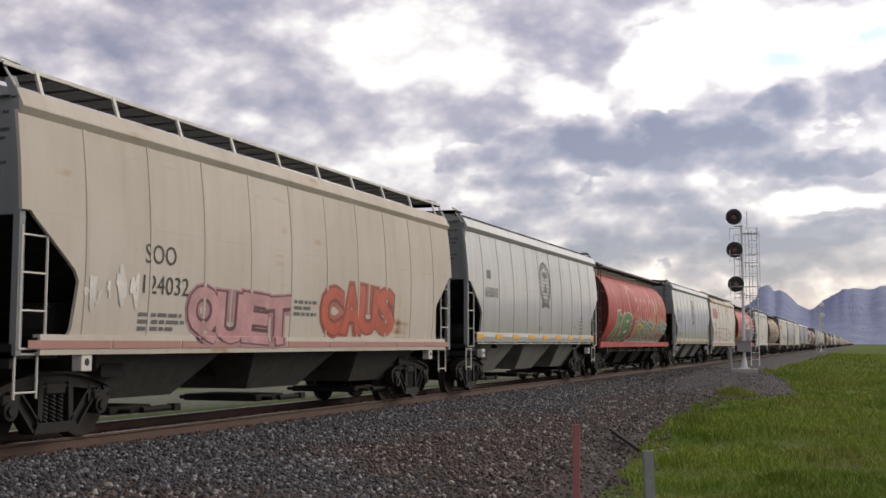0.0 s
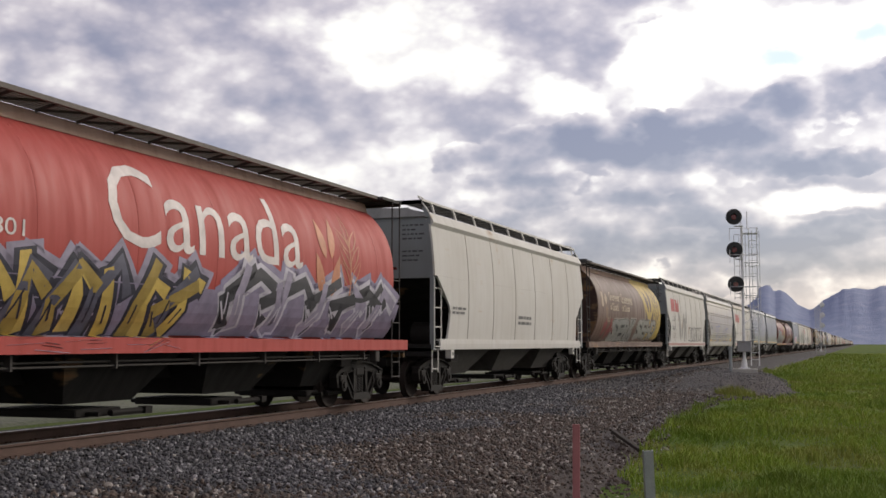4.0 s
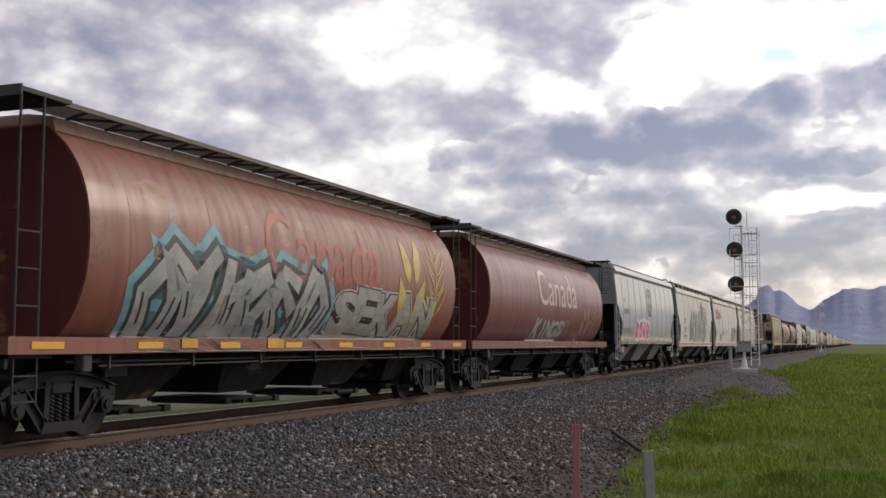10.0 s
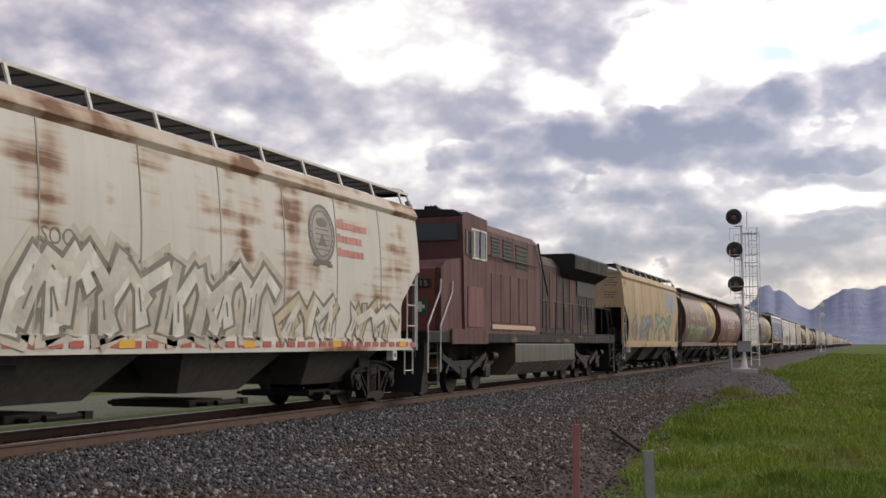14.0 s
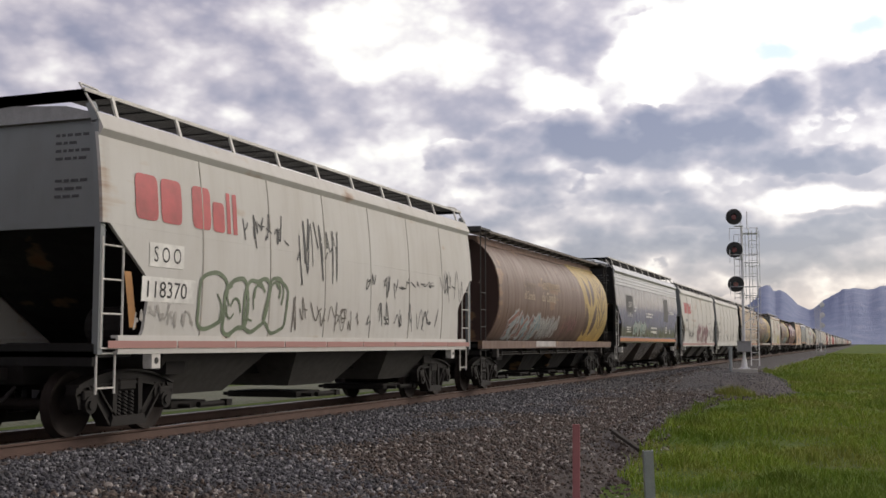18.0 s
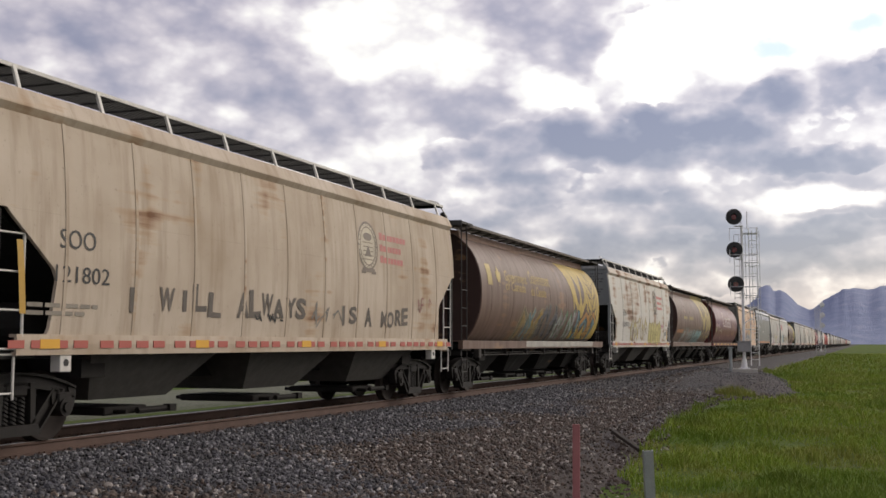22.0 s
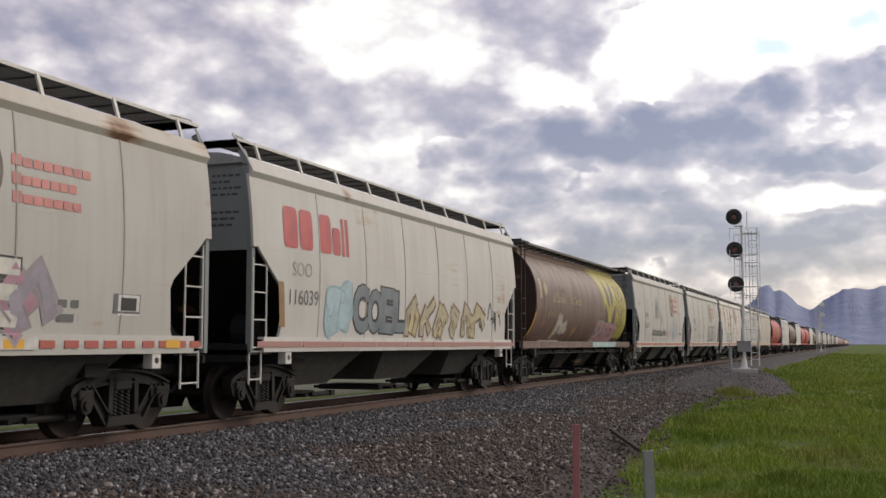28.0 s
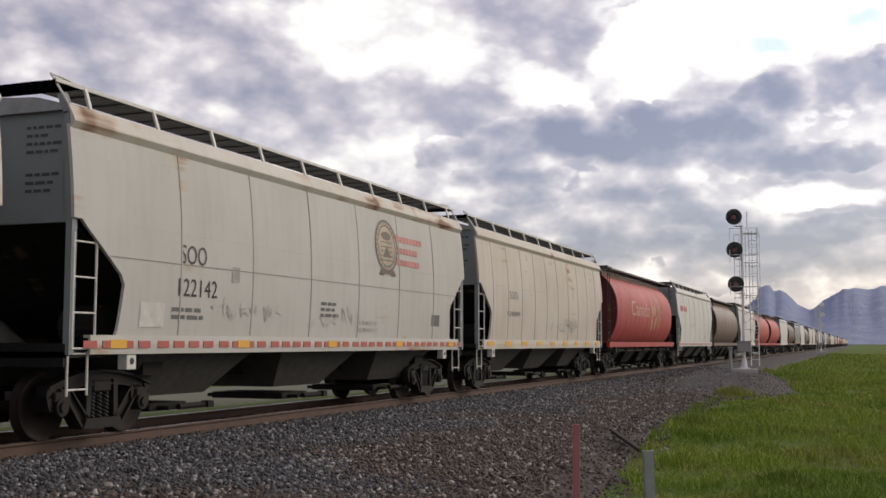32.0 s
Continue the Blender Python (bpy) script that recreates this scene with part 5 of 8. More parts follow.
def ellipse(cy, cz, ry, rz, n=36, hole=0.0):
    ring = [(cy + ry * math.cos(k * math.tau / n), cz + rz * math.sin(k * math.tau / n)) for k in range(n)]
    if not hole:
        return (np.array(ring), [tuple(range(n))])
    inner = [(cy + ry * hole * math.cos(k * math.tau / n), cz + rz * hole * math.sin(k * math.tau / n)) for k in range(n)]
    return (np.array(ring + inner), [(k, (k + 1) % n, n + (k + 1) % n, n + k) for k in range(n)])


def oval_emblem(c, y0, y1, z0, z1, rgb=(0.07, 0.07, 0.07), back=None):
    """An upright oval: ring, dark dome, banded shield, foot ribbon."""
    cy, cz, ry, rz = (y0 + y1) / 2, (z0 + z1) / 2 + 0.03 * (z1 - z0), (y1 - y0) / 2, (z1 - z0) / 2 * 0.95
    if back:
        lay("emblem_ground", c[0], c[1], [ellipse(cy, cz, ry, rz)], ink(back), 0.009)
    flat = [ellipse(cy, cz, ry, rz, hole=0.90), ellipse(cy, cz, ry * 0.78, rz * 0.80, hole=0.93), ellipse(cy, cz + rz * 0.38, ry * 0.42, rz * 0.16)]
    flat += [rect(cy - ry * 0.5, cy + ry * 0.5, cz + rz * (0.12 - 0.17 * k), cz + rz * (0.155 - 0.17 * k)) for k in range(5)]
    flat += [(np.array([(cy - ry * 0.34, cz - rz * 0.42), (cy + ry * 0.34, cz - rz * 0.42), (cy, cz + rz * 0.02)]), [(0, 1, 2)])]
    flat += [rect(cy - ry * 0.62, cy + ry * 0.62, cz - rz * 1.06, cz - rz * 0.9), rect(cy - ry * 0.72, cy - ry * 0.3, cz - rz * 1.12, cz - rz * 1.0), rect(cy + ry * 0.3, cy + ry * 0.72, cz - rz * 1.12, cz - rz * 1.0)]
    # beads round the rim
    for k in range(26):
        u = k * math.tau / 26
        flat.append(ellipse(cy + ry * 0.845 * math.cos(u), cz + rz * 0.855 * math.sin(u), ry * 0.045, rz * 0.035, 6))
    return lay("oval_emblem", c[0], c[1], flat, ink(rgb), 0.013, "dark oval emblem")


def owner_lines(c, y0, y1, z0, z1, rgb=(0.50, 0.17, 0.15)):
    """Three short red lines beside the emblem, as broken bars."""
    h = (z1 - z0) / 3
    flat = []
    for k, f in enumerate((1.0, 0.8, 0.86)):
        z = z1 - (k + 1) * h + h * 0.22
        y, n = y0, (8, 7, 7)[k]
        w = (y1 - y0) * f / n
        for j in range(n):
            flat.append(rect(y + j * w, y + j * w + w * 0.86, z, z + h * (0.62 if j == 0 else 0.5)))
    return tagged(lay("owner_lines", c[0], c[1], flat, ink(rgb), 0.012, "faded red bars of the owner's name"), kind="stuff")


def wheat(c, y0, y1, z0, z1, ground=(0.46, 0.33, 0.07), leaf=(0.10, 0.06, 0.045), solid=True):
    """The wheat-ear panel at the end of a grain car: a curved ground with dark leaves, or leaves alone."""
    w, h = y1 - y0, z1 - z0
    if solid:
        n = 14
        left = [(y0 + w * (0.06 * math.sin(k / n * math.pi) + 0.22 * (1 - k / n) ** 1.5), z0 + h * k / n) for k in range(n + 1)]
        right = [(y1, z0 + h * k / n) for k in range(n + 1)]
        lay("wheat_panel", c[0], c[1], [(np.array(left + right), [(k, n + 1 + k, n + 2 + k, k + 1) for k in range(n)])], ink(ground), 0.010, "yellow wheat-ear panel")

    def blade(by, bz, ty, tz, wide, hole=0.0):
        d = np.array((ty - by, tz - bz))
        q = np.array((-d[1], d[0])) / np.linalg.norm(d) * wide
        n = 10
        a = [np.array((by, bz)) + d * k / n + q * math.sin(math.pi * (k / n) ** 0.8) for k in range(n + 1)]
        b = [np.array((by, bz)) + d * k / n - q * math.sin(math.pi * (k / n) ** 0.8) * 0.75 for k in range(n + 1)]
        if hole:
            a2 = [p + (m - p) * hole for p, m in zip(a, [(x + y) / 2 for x, y in zip(a, b)])]
            b2 = [p + (m - p) * hole for p, m in zip(b, [(x + y) / 2 for x, y in zip(a, b)])]
            return [(np.array(a + a2), [(k, k + 1, n + 2 + k, n + 1 + k) for k in range(n)]), (np.array(b + b2), [(k, k + 1, n + 2 + k, n + 1 + k) for k in range(n)])]
        return [(np.array(a + b), [(k, k + 1, n + 2 + k, n + 1 + k) for k in range(n)])]

    flat = []
    cy = y0 + w * 0.38
    for dy, bz, tz, wd in ((-0.20, 0.06, 0.50, 0.07), (0.19, 0.06, 0.50, 0.07), (-0.13, 0.45, 0.86, 0.06), (0.13, 0.45, 0.90, 0.06)):
        flat += blade(cy + w * dy * 0.35, z0 + h * bz, cy + w * dy, z0 + h * tz, w * wd)
    cy = y0 + w * 0.76
    for j in range(3):
        for s in (-1, 1):
            flat += blade(cy, z0 + h * (0.16 + 0.2 * j), cy + s * w * 0.19, z0 + h * (0.48 + 0.17 * j), w * 0.05, 0.35)
    flat += blade(cy, z0 + h * 0.62, cy, z0 + h * 0.99, w * 0.05, 0.35)
    flat.append(rect(cy - 0.025, cy + 0.025, z0 + h * 0.02, z0 + h * 0.7))
    return lay("wheat_ear", c[0], c[1], flat, ink(leaf), 0.014, "wheat-ear leaves")


def letters(text, y0, y1, z0, z1, r, fat, jig=0.06, shear=0.0):
    """Fat letters one by one, each a little askew in its slot."""
    n = len(text)
    w = (y1 - y0) / n
    out = []
    for k, ch in enumerate(text):
        if ch == " ":
            continue
        pts, faces = outline_of(ch, fat, shear)
        a = y0 + k * w + r.uniform(-jig, jig) * w
        p = fit_box(pts, a + (0.35 if ch == "I" else -0.05) * w, a + w * (0.65 if ch == "I" else 1.06), z0 + r.uniform(0, jig) * (z1 - z0), z1 - r.uniform(0, 2 * jig) * (z1 - z0))
        m = p.mean(0)
        t = r.uniform(-0.07, 0.07)
        q = p - m
        p = np.stack((q[:, 0] * math.cos(t) - q[:, 1] * math.sin(t), q[:, 0] * math.sin(t) + q[:, 1] * math.cos(t)), 1) + m
        out.append((p, faces, m))
    return out


def handwriting(c, text, y0, y1, z0, z1, rgb=BLACK, seed=1, label=""):
    """Words brushed on by hand, each letter a little askew."""
    rows = letters(text, y0, y1, z0, z1, random.Random(seed), 0.035, 0.13)
    return lay("lettering", c[0], c[1], [(m + (p - m) * 0.82, f) for p, f, m in rows], ink(rgb), 0.013, label)


def throw(c, text, y0, y1, z0, z1, fill, line=BLACK, halo=None, seed=1, label=""):
    """A graffiti word in fat outlined letters."""
    r = random.Random(seed)
    base = letters(text, y0, y1, z0, z1, r, 0.05)
    if halo:
        fat = []
        r2 = random.Random(seed)
        for p, f, m in letters(text, y0, y1, z0, z1, r2, 0.17):
            fat.append((m + (p - m) * 1.14, f))
        lay("graffiti_halo", c[0], c[1], fat, ink(halo), 0.010)
    r3 = random.Random(seed)
    rim = [(m + (p - m) * 1.07, f) for p, f, m in letters(text, y0, y1, z0, z1, r3, 0.10)]
    for edge, (p, f, m) in zip(rim, base):
        g = lay("graffiti_letter", c[0], c[1], [edge], ink(line), 0.013, label)
        lay("graffiti_fill", c[0], c[1], [(p, f)], ink(fill), 0.016, parent=g)


def ribbon(pts, width, taper=0.0):
    """A mitred band along a broken line."""
    n = len(pts)
    left, right = [], []
    for k, p in enumerate(pts):
        a, b = pts[max(k - 1, 0)], pts[min(k + 1, n - 1)]
        d = (b - a) / (np.linalg.norm(b - a) + 1e-6)
        w = width * (1 - taper * k / (n - 1)) / 2
        q = np.array((-d[1], d[0])) * w * 1.15
        ext = -d * width * 0.35 if k == 0 else d * width * 0.35 if k == n - 1 else 0
        left.append(p + q + ext)
        right.append(p - q + ext)
    return (np.array(left + right), [(k, k + 1, n + k + 1, n + k) for k in range(n - 1)])


def wild(c, n, y0, y1, z0, z1, fills, line=BLACK, halo=None, seed=1, label="", spiky=0.5):
    """A graffiti piece that cannot be read: interlocking bent bars, outlined, in several colours."""
    r = random.Random(seed)
    w, h = (y1 - y0) / n, z1 - z0
    thick = min(0.30 * w, 0.24 * h)
    bands = []
    for k in range(n):
        cy = y0 + (k + 0.5) * w
        for j in range(2 + (r.random() < spiky)):
            lo, hi = z0 + h * r.uniform(0.04, 0.2), z0 + h * r.uniform(0.72, 0.97)
            x0, x1 = cy + w * r.uniform(-0.5, 0.2), cy + w * r.uniform(-0.2, 0.5)
            pts = [np.array((x0, lo)), np.array((x0 + w * r.uniform(-0.3, 0.3), lo + (hi - lo) * r.uniform(0.35, 0.6))), np.array((x1, hi))]
            if r.random() < 0.6:
                pts.append(np.array((x1 + w * r.uniform(0.2, 0.55), hi - h * r.uniform(0.1, 0.45))))
            bands.append((pts, k))
    if halo:
        lay("graffiti_halo", c[0], c[1], [ribbon(p, thick * 2.3) for p, k in bands], ink(halo), 0.010)
    g = lay("graffiti", c[0], c[1], [ribbon(p, thick * 1.4) for p, k in bands], ink(line), 0.013, label)
    for q in range(len(fills)):
        some = [ribbon(p, thick * 0.95, 0.25) for i, (p, k) in enumerate(bands) if i % len(fills) == q]
        if some:
            tagged(lay("graffiti_fill", c[0], c[1], some, ink(fills[q]), 0.016 + 0.001 * q, parent=g), kind="stuff")
    cut = [ribbon([p[0] + 0.3 * (p[1] - p[0]), p[1]], thick * 0.13) for p, k in bands if r.random() < 0.7]
    if cut:
        lay("graffiti_strokes", c[0], c[1], cut, ink(line), 0.021, parent=g)


def bubble(c, n, y0, y1, z0, z1, fill=None, line=BLACK, width=0.05, seed=1, label=""):
    """A quick row of rounded graffiti shapes, outlined, that cannot be read."""
    r = random.Random(seed)
    w, h = (y1 - y0) / n, z1 - z0
    for k in range(n):
        cy, cz = y0 + (k + 0.5) * w, (z0 + z1) / 2 + h * r.uniform(-0.04, 0.04)
        ring = []
        for j in range(11):
            a = j * math.tau / 11 + r.uniform(-0.12, 0.12)
            f = r.uniform(0.78, 1.08)
            ring.append(np.array((cy + w * 0.60 * f * math.copysign(abs(math.cos(a)) ** 0.7, math.cos(a)) + 0.12 * w * math.sin(a), cz + h * 0.5 * f * math.copysign(abs(math.sin(a)) ** 0.7, math.sin(a)))))
        loop = smooth_line(ring + ring[:2], 4)[:-4]
        marks = [ribbon(loop, width * r.uniform(0.85, 1.15))]
        for _ in range(r.randint(1, 3)):
            p = np.array((cy + w * r.uniform(-0.3, 0.15), cz + h * r.uniform(-0.25, 0.3)))
            turn, reach = r.uniform(0, 6.28), r.uniform(0.14, 0.3)
            marks.append(ribbon(smooth_line([p + np.array((w * reach * math.cos(turn + 0.9 * i), h * reach * math.sin(turn + 0.9 * i))) for i in range(4)]), width * 0.8, 0.4))
        g = lay("graffiti_letter", c[0], c[1], marks, ink(line), 0.0145 + 0.0008 * k, label)
        if fill:
            lay("graffiti_fill", c[0], c[1], [(np.array(loop + [np.array((cy, cz))]), [(i, (i + 1) % len(loop), len(loop)) for i in range(len(loop))])], ink(fill), 0.0135 + 0.0008 * k, parent=g)


def smooth_line(pts, per=5):
    """A curve through points."""
    out = []
    for k in range(len(pts) - 1):
        a, b, c2, d = pts[max(k - 1, 0)], pts[k], pts[k + 1], pts[min(k + 2, len(pts) - 1)]
        for j in range(per):
            t = j / per
            out.append(0.5 * (2 * b + (c2 - a) * t + (2 * a - 5 * b + 4 * c2 - d) * t * t + (3 * b - a - 3 * c2 + d) * t ** 3))
    return out + [pts[-1]]


def scrawl(c, n, y0, y1, z0, z1, rgb=BLACK, width=0.035, seed=1, label="", lift=0.014, name="graffiti_tag"):
    """A tag of n quick strokes, too loose to read."""
    r = random.Random(seed)
    w, h = (y1 - y0) / n, z1 - z0
    flat = []
    for k in range(n):
        top = r.random() < 0.5
        y = y0 + w * (k + r.uniform(-0.1, 0.3))
        pts = []
        for j in range(r.randint(3, 6)):
            z = r.uniform(0.62, 1.0) if top else r.uniform(0.0, 0.4)
            if r.random() < 0.45:
                z = r.uniform(0.3, 0.7)
            pts.append(np.array((y, z0 + h * z + (y - y0) * 0.02)))
            y += w * r.uniform(-0.42, 0.66)
            top = not top
        line = smooth_line(pts) if r.random() < 0.9 else pts
        flat.append(ribbon([np.array(p) for p in line], width * r.uniform(0.7, 1.2), 0.3))
        if r.random() < 0.35:
            a = np.array((y0 + w * (k + r.random()), z0 + h * r.uniform(0.3, 0.7)))
            flat.append(ribbon([a, a + np.array((w * r.uniform(0.3, 0.8), h * r.uniform(-0.1, 0.15)))], width * 0.8))
    return tagged(lay(name, c[0], c[1], flat, ink(rgb), lift, label), kind="stuff")


def leaf_flag(c, y0, y1, z0, z1, rgb=(0.50, 0.40, 0.28)):
    """A bar and a maple leaf."""
    w = y1 - y0
    cy, cz, s = y1 - w * 0.27, (z0 + z1) / 2, (z1 - z0) / 2
    half = [(0, 1), (0.16, 0.62), (0.4, 0.72), (0.36, 0.2), (0.62, 0.44), (0.95, 0.3), (0.8, -0.02), (0.9, -0.2), (0.42, -0.48), (0.48, -0.66), (0.05, -0.58), (0.04, -1)]
    ring = [(cy + a * s * 0.8, cz + b * s) for a, b in half] + [(cy - a * s * 0.8, cz + b * s) for a, b in half[::-1]]
    n = len(ring)
    f = [(k, (k + 1) % n, n) for k in range(n)]
    return lay("leaf_mark", c[0], c[1], [rect(y0, y0 + w * 0.28, z0, z1), (np.array(ring + [(cy, cz)]), f)], ink(rgb), 0.012, "faded leaf and bar")


def patch_of(c, y0, y1, z0, z1, rgb, lean=0.0, name="paint_patch", lift=0.011):
    return lay(name, c[0], c[1], [rect(y0, y1, z0, z1, lean)], ink(rgb), lift)


def hearts(c, spots, z, s, rgb=BLACK):
    flat = []
    for y in spots:
        ring = [(y + s * 0.95 * math.sin(t) ** 3, z + s * (0.8 * math.cos(t) - 0.32 * math.cos(2 * t) - 0.12 * math.cos(3 * t))) for t in [k * math.tau / 20 for k in range(20)]]
        inner = [(y + (a - y) * 0.66, z + (b - z) * 0.66) for a, b in ring]
        flat.append((np.array(ring + inner), [(k, (k + 1) % 20, 20 + (k + 1) % 20, 20 + k) for k in range(20)]))
    return lay("painted_hearts", c[0], c[1], flat, ink(rgb), 0.014)

# ---- the locomotive in the middle of the train ----
GLASS = plain("dark cab glass", (0.05, 0.06, 0.07), 0.06)
LOCO_R = 0.53


def loco_wheels(bm):
    for s in (-1, 1):
        prof = [(0.68, 0.0), (0.68, 0.12), (0.74, 0.38), (0.695, 0.46), (0.695, 0.56), (0.73, 0.556), (0.74, 0.535), (0.83, 0.525), (0.83, 0.46), (0.77, 0.40), (0.765, 0.16), (0.86, 0.14), (0.86, 0.0)]
        n, rings = 32, []
        for x, r in prof:
            rings.append([bm.verts.new((s * x, r * math.cos(k * math.tau / n), r * math.sin(k * math.tau / n))) for k in range(n)] if r else [bm.verts.new((s * x, 0, 0))] * n)
        for a, b in zip(rings, rings[1:]):
            for k in range(n):
                j = (k + 1) % n
                bm.faces.new(list(dict.fromkeys((a[k], a[j], b[j], b[k])))).smooth = True
    tube(bm, (-1.05, 0, 0), (1.05, 0, 0), 0.09, 12)


def loco_frame(bm):
    x0, x1 = -0.08, 0.08
    prism(bm, [(-2.75, 0.78), (-2.6, 0.98), (-1.6, 1.02), (-1.0, 0.86), (1.0, 0.86), (1.6, 1.02), (2.6, 0.98), (2.75, 0.78), (2.2, 0.62), (1.3, 0.66), (0.6, 0.58), (-0.6, 0.58), (-1.3, 0.66), (-2.2, 0.62)], x0, x1)
    for y in (-2.05, 0.0, 2.05):
        box(bm, -0.13, 0.13, y - 0.24, y + 0.24, 0.36, 0.72, 0.04)
    for a, b in ((-1.75, -0.4), (1.75, 0.4)):
        beam(bm, (0.12, a, 1.0), (0.12, b, 0.56), 0.1, 0.16)


def loco_truck(parent, y):
    t = new("truck")
    t.parent, t.matrix_basis = parent, pose(0, y, 0)
    for s in (1, -1):
        piece("side_frame", once("loco_frame", loco_frame), CAST, t, pose(1.08 * s, 0, 0))
        for k in (-1.02, 1.02):
            piece("spring", once("loco_spring", lambda bm: [tube(bm, (0, 0, z), (0, 0, z + 0.04), 0.11, 12) for z in (0.62, 0.69, 0.76, 0.83, 0.9)]), CAST, t, pose(1.12 * s, k, 0))
    for k in (-1, 1):
        piece("damper", once("loco_damper", lambda bm: tube(bm, (0, 0, 0), (0, 0.35, 0.35), 0.05, 10)), CAST, t, pose(1.22, 1.5 * k, 0.55))
        piece("brake_cylinder", once("loco_brake", lambda bm: tube(bm, (0, -0.2, 0), (0, 0.2, 0), 0.12, 14)), CAST, t, pose(1.2, 2.5 * k, 0.95))
    for k in (-1, 0, 1):
        w = piece("wheelset", once("loco_wheels", loco_wheels), WHEEL, t, pose(0, 2.05 * k, LOCO_R))
        LOCO_WHEELS[k].append(w)
    return t


LOCO_WHEELS = {-1: [], 0: [], 1: []}


def locomotive():
    car = new("locomotive")
    red, soot, black = PAINT["loco_red"], PAINT["soot"], PAINT["black"]
    b = lambda name, fn, mat, par=car, label="", smooth=False: piece(name, shape(fn, smooth=smooth), mat, par, None, label)
    b("underframe", lambda bm: [box(bm, -1.5, 1.5, -10.6, 11.0, 1.32, 1.62, 0.03), box(bm, -0.5, 0.5, -10.9, 11.3, 0.8, 1.32)], black)
    b("fuel_tank", lambda bm: extrude_y(bm, [(-1.42, 1.36), (1.42, 1.36), (1.45, 1.28), (1.45, 0.75), (1.1, 0.36), (-1.1, 0.36), (-1.45, 0.75), (-1.45, 1.28)], -3.2, 4.2), PAINT["charcoal"])
    # nose and cab
    nose = [(-9.55, 1.62), (-7.4, 1.62), (-7.4, 3.62), (-9.2, 3.40), (-9.55, 3.2)]
    b("nose", lambda bm: prism(bm, nose, -1.46, 1.46), red)
    b("nose_face", lambda bm: prism(bm, [(-9.60, 1.64), (-9.555, 1.64), (-9.555, 3.2), (-9.60, 3.18)], -1.3, 1.3), PAINT["maroon"])
    cab = [(-7.95, 1.62), (-6.1, 1.62), (-6.1, 4.72), (-7.75, 4.78), (-8.15, 4.62), (-8.05, 3.55)]
    cabm = b("cab", lambda bm: prism(bm, cab, -1.52, 1.52), red)
    b("cab_roof", lambda bm: extrude_y(bm, [(-1.5, 4.66), (-1.25, 4.82), (0, 4.88), (1.25, 4.82), (1.5, 4.66)], -8.12, -5.9), black)
    b("side_skirt", lambda bm: box(bm, 1.505, 1.55, -9.0, -6.1, 1.30, 1.68), red)
    for y0, y1, z0, z1 in ((-7.85, -7.5, 3.68, 4.28), (-7.38, -6.75, 3.62, 4.34), (-6.70, -6.22, 3.62, 4.34)):
        w = b("window", lambda bm: box(bm, 1.515, 1.527, y0, y1, z0, z1), GLASS, cabm)
        piece("window_frame", shape(lambda bm: [box(bm, 1.515, 1.54, a, c2, d, e) for a, c2, d, e in ((y0 - 0.05, y1 + 0.05, z0 - 0.05, z0), (y0 - 0.05, y1 + 0.05, z1, z1 + 0.05), (y0 - 0.05, y0, z0, z1), (y1, y1 + 0.05, z0, z1))]), PALE if y0 > -7.4 else red, w)
    b("sun_visor", lambda bm: box(bm, 1.53, 1.62, -7.48, -7.40, 3.6, 4.3), PALE, cabm)
    for x0, x1 in ((0.10, 1.40), (-1.40, -0.10)):
        b("windscreen", lambda bm: prism(bm, [(-8.155, 4.02), (-8.19, 4.46), (-8.16, 4.46), (-8.125, 4.02)], x0, x1), GLASS, cabm)
    b("cab_door", lambda bm: box(bm, 1.521, 1.54, -7.75, -6.5, 1.75, 2.82), PAINT["faded_door"], cabm, "faded pink equipment door")
    b("horn", lambda bm: [tube(bm, (0.3 + 0.12 * k, -7.6, 4.95), (0.3 + 0.12 * k, -7.1, 4.95), 0.07, 10, 0.03) for k in range(3)] + [box(bm, 0.2, 0.7, -7.3, -7.2, 4.8, 4.92)], black)
    b("number_board", lambda bm: box(bm, 0.55, 1.2, -9.63, -9.60, 2.7, 2.92), BLACKMATT)
    sign = b("safety_sign", lambda bm: box(bm, 0.75, 1.1, -9.625, -9.60, 2.05, 2.4), plain("green sign", (0.03, 0.10, 0.06), 0.5))
    b("cross", lambda bm: [box(bm, 0.88, 0.97, -9.632, -9.62, 2.1, 2.35), box(bm, 0.80, 1.05, -9.633, -9.621, 2.18, 2.27)], WHITEREF, sign)
    # wide hood behind the cab, with dark grilles near the top
    b("wide_hood", lambda bm: extrude_y(bm, [(-1.47, 1.5), (1.47, 1.5), (1.47, 4.45), (1.2, 4.7), (-1.2, 4.7), (-1.47, 4.45)], -6.09, -0.5), red)
    for y0, y1, z0, z1 in ((-5.6, -4.8, 3.75, 4.35), (-4.5, -3.6, 3.7, 4.35), (-3.2, -2.0, 3.55, 4.3)):
        g = b("grille", lambda bm: box(bm, 1.465, 1.478, y0, y1, z0, z1), BLACKMATT)
        for k in range(6):
            z = z0 + 0.05 + k * (z1 - z0 - 0.1) / 5
            piece("slat", once(("slat", y0), lambda bm: box(bm, 1.47, 1.50, y0, y1, -0.012, 0.012)), soot, g, pose(0, 0, z))
    for y in (-5.2, -4.3, -3.4, -2.5, -1.6):
        b("hood_door", lambda bm: box(bm, 1.472, 1.488, y - 0.40, y + 0.40, 1.9, 3.3, 0.006), red)
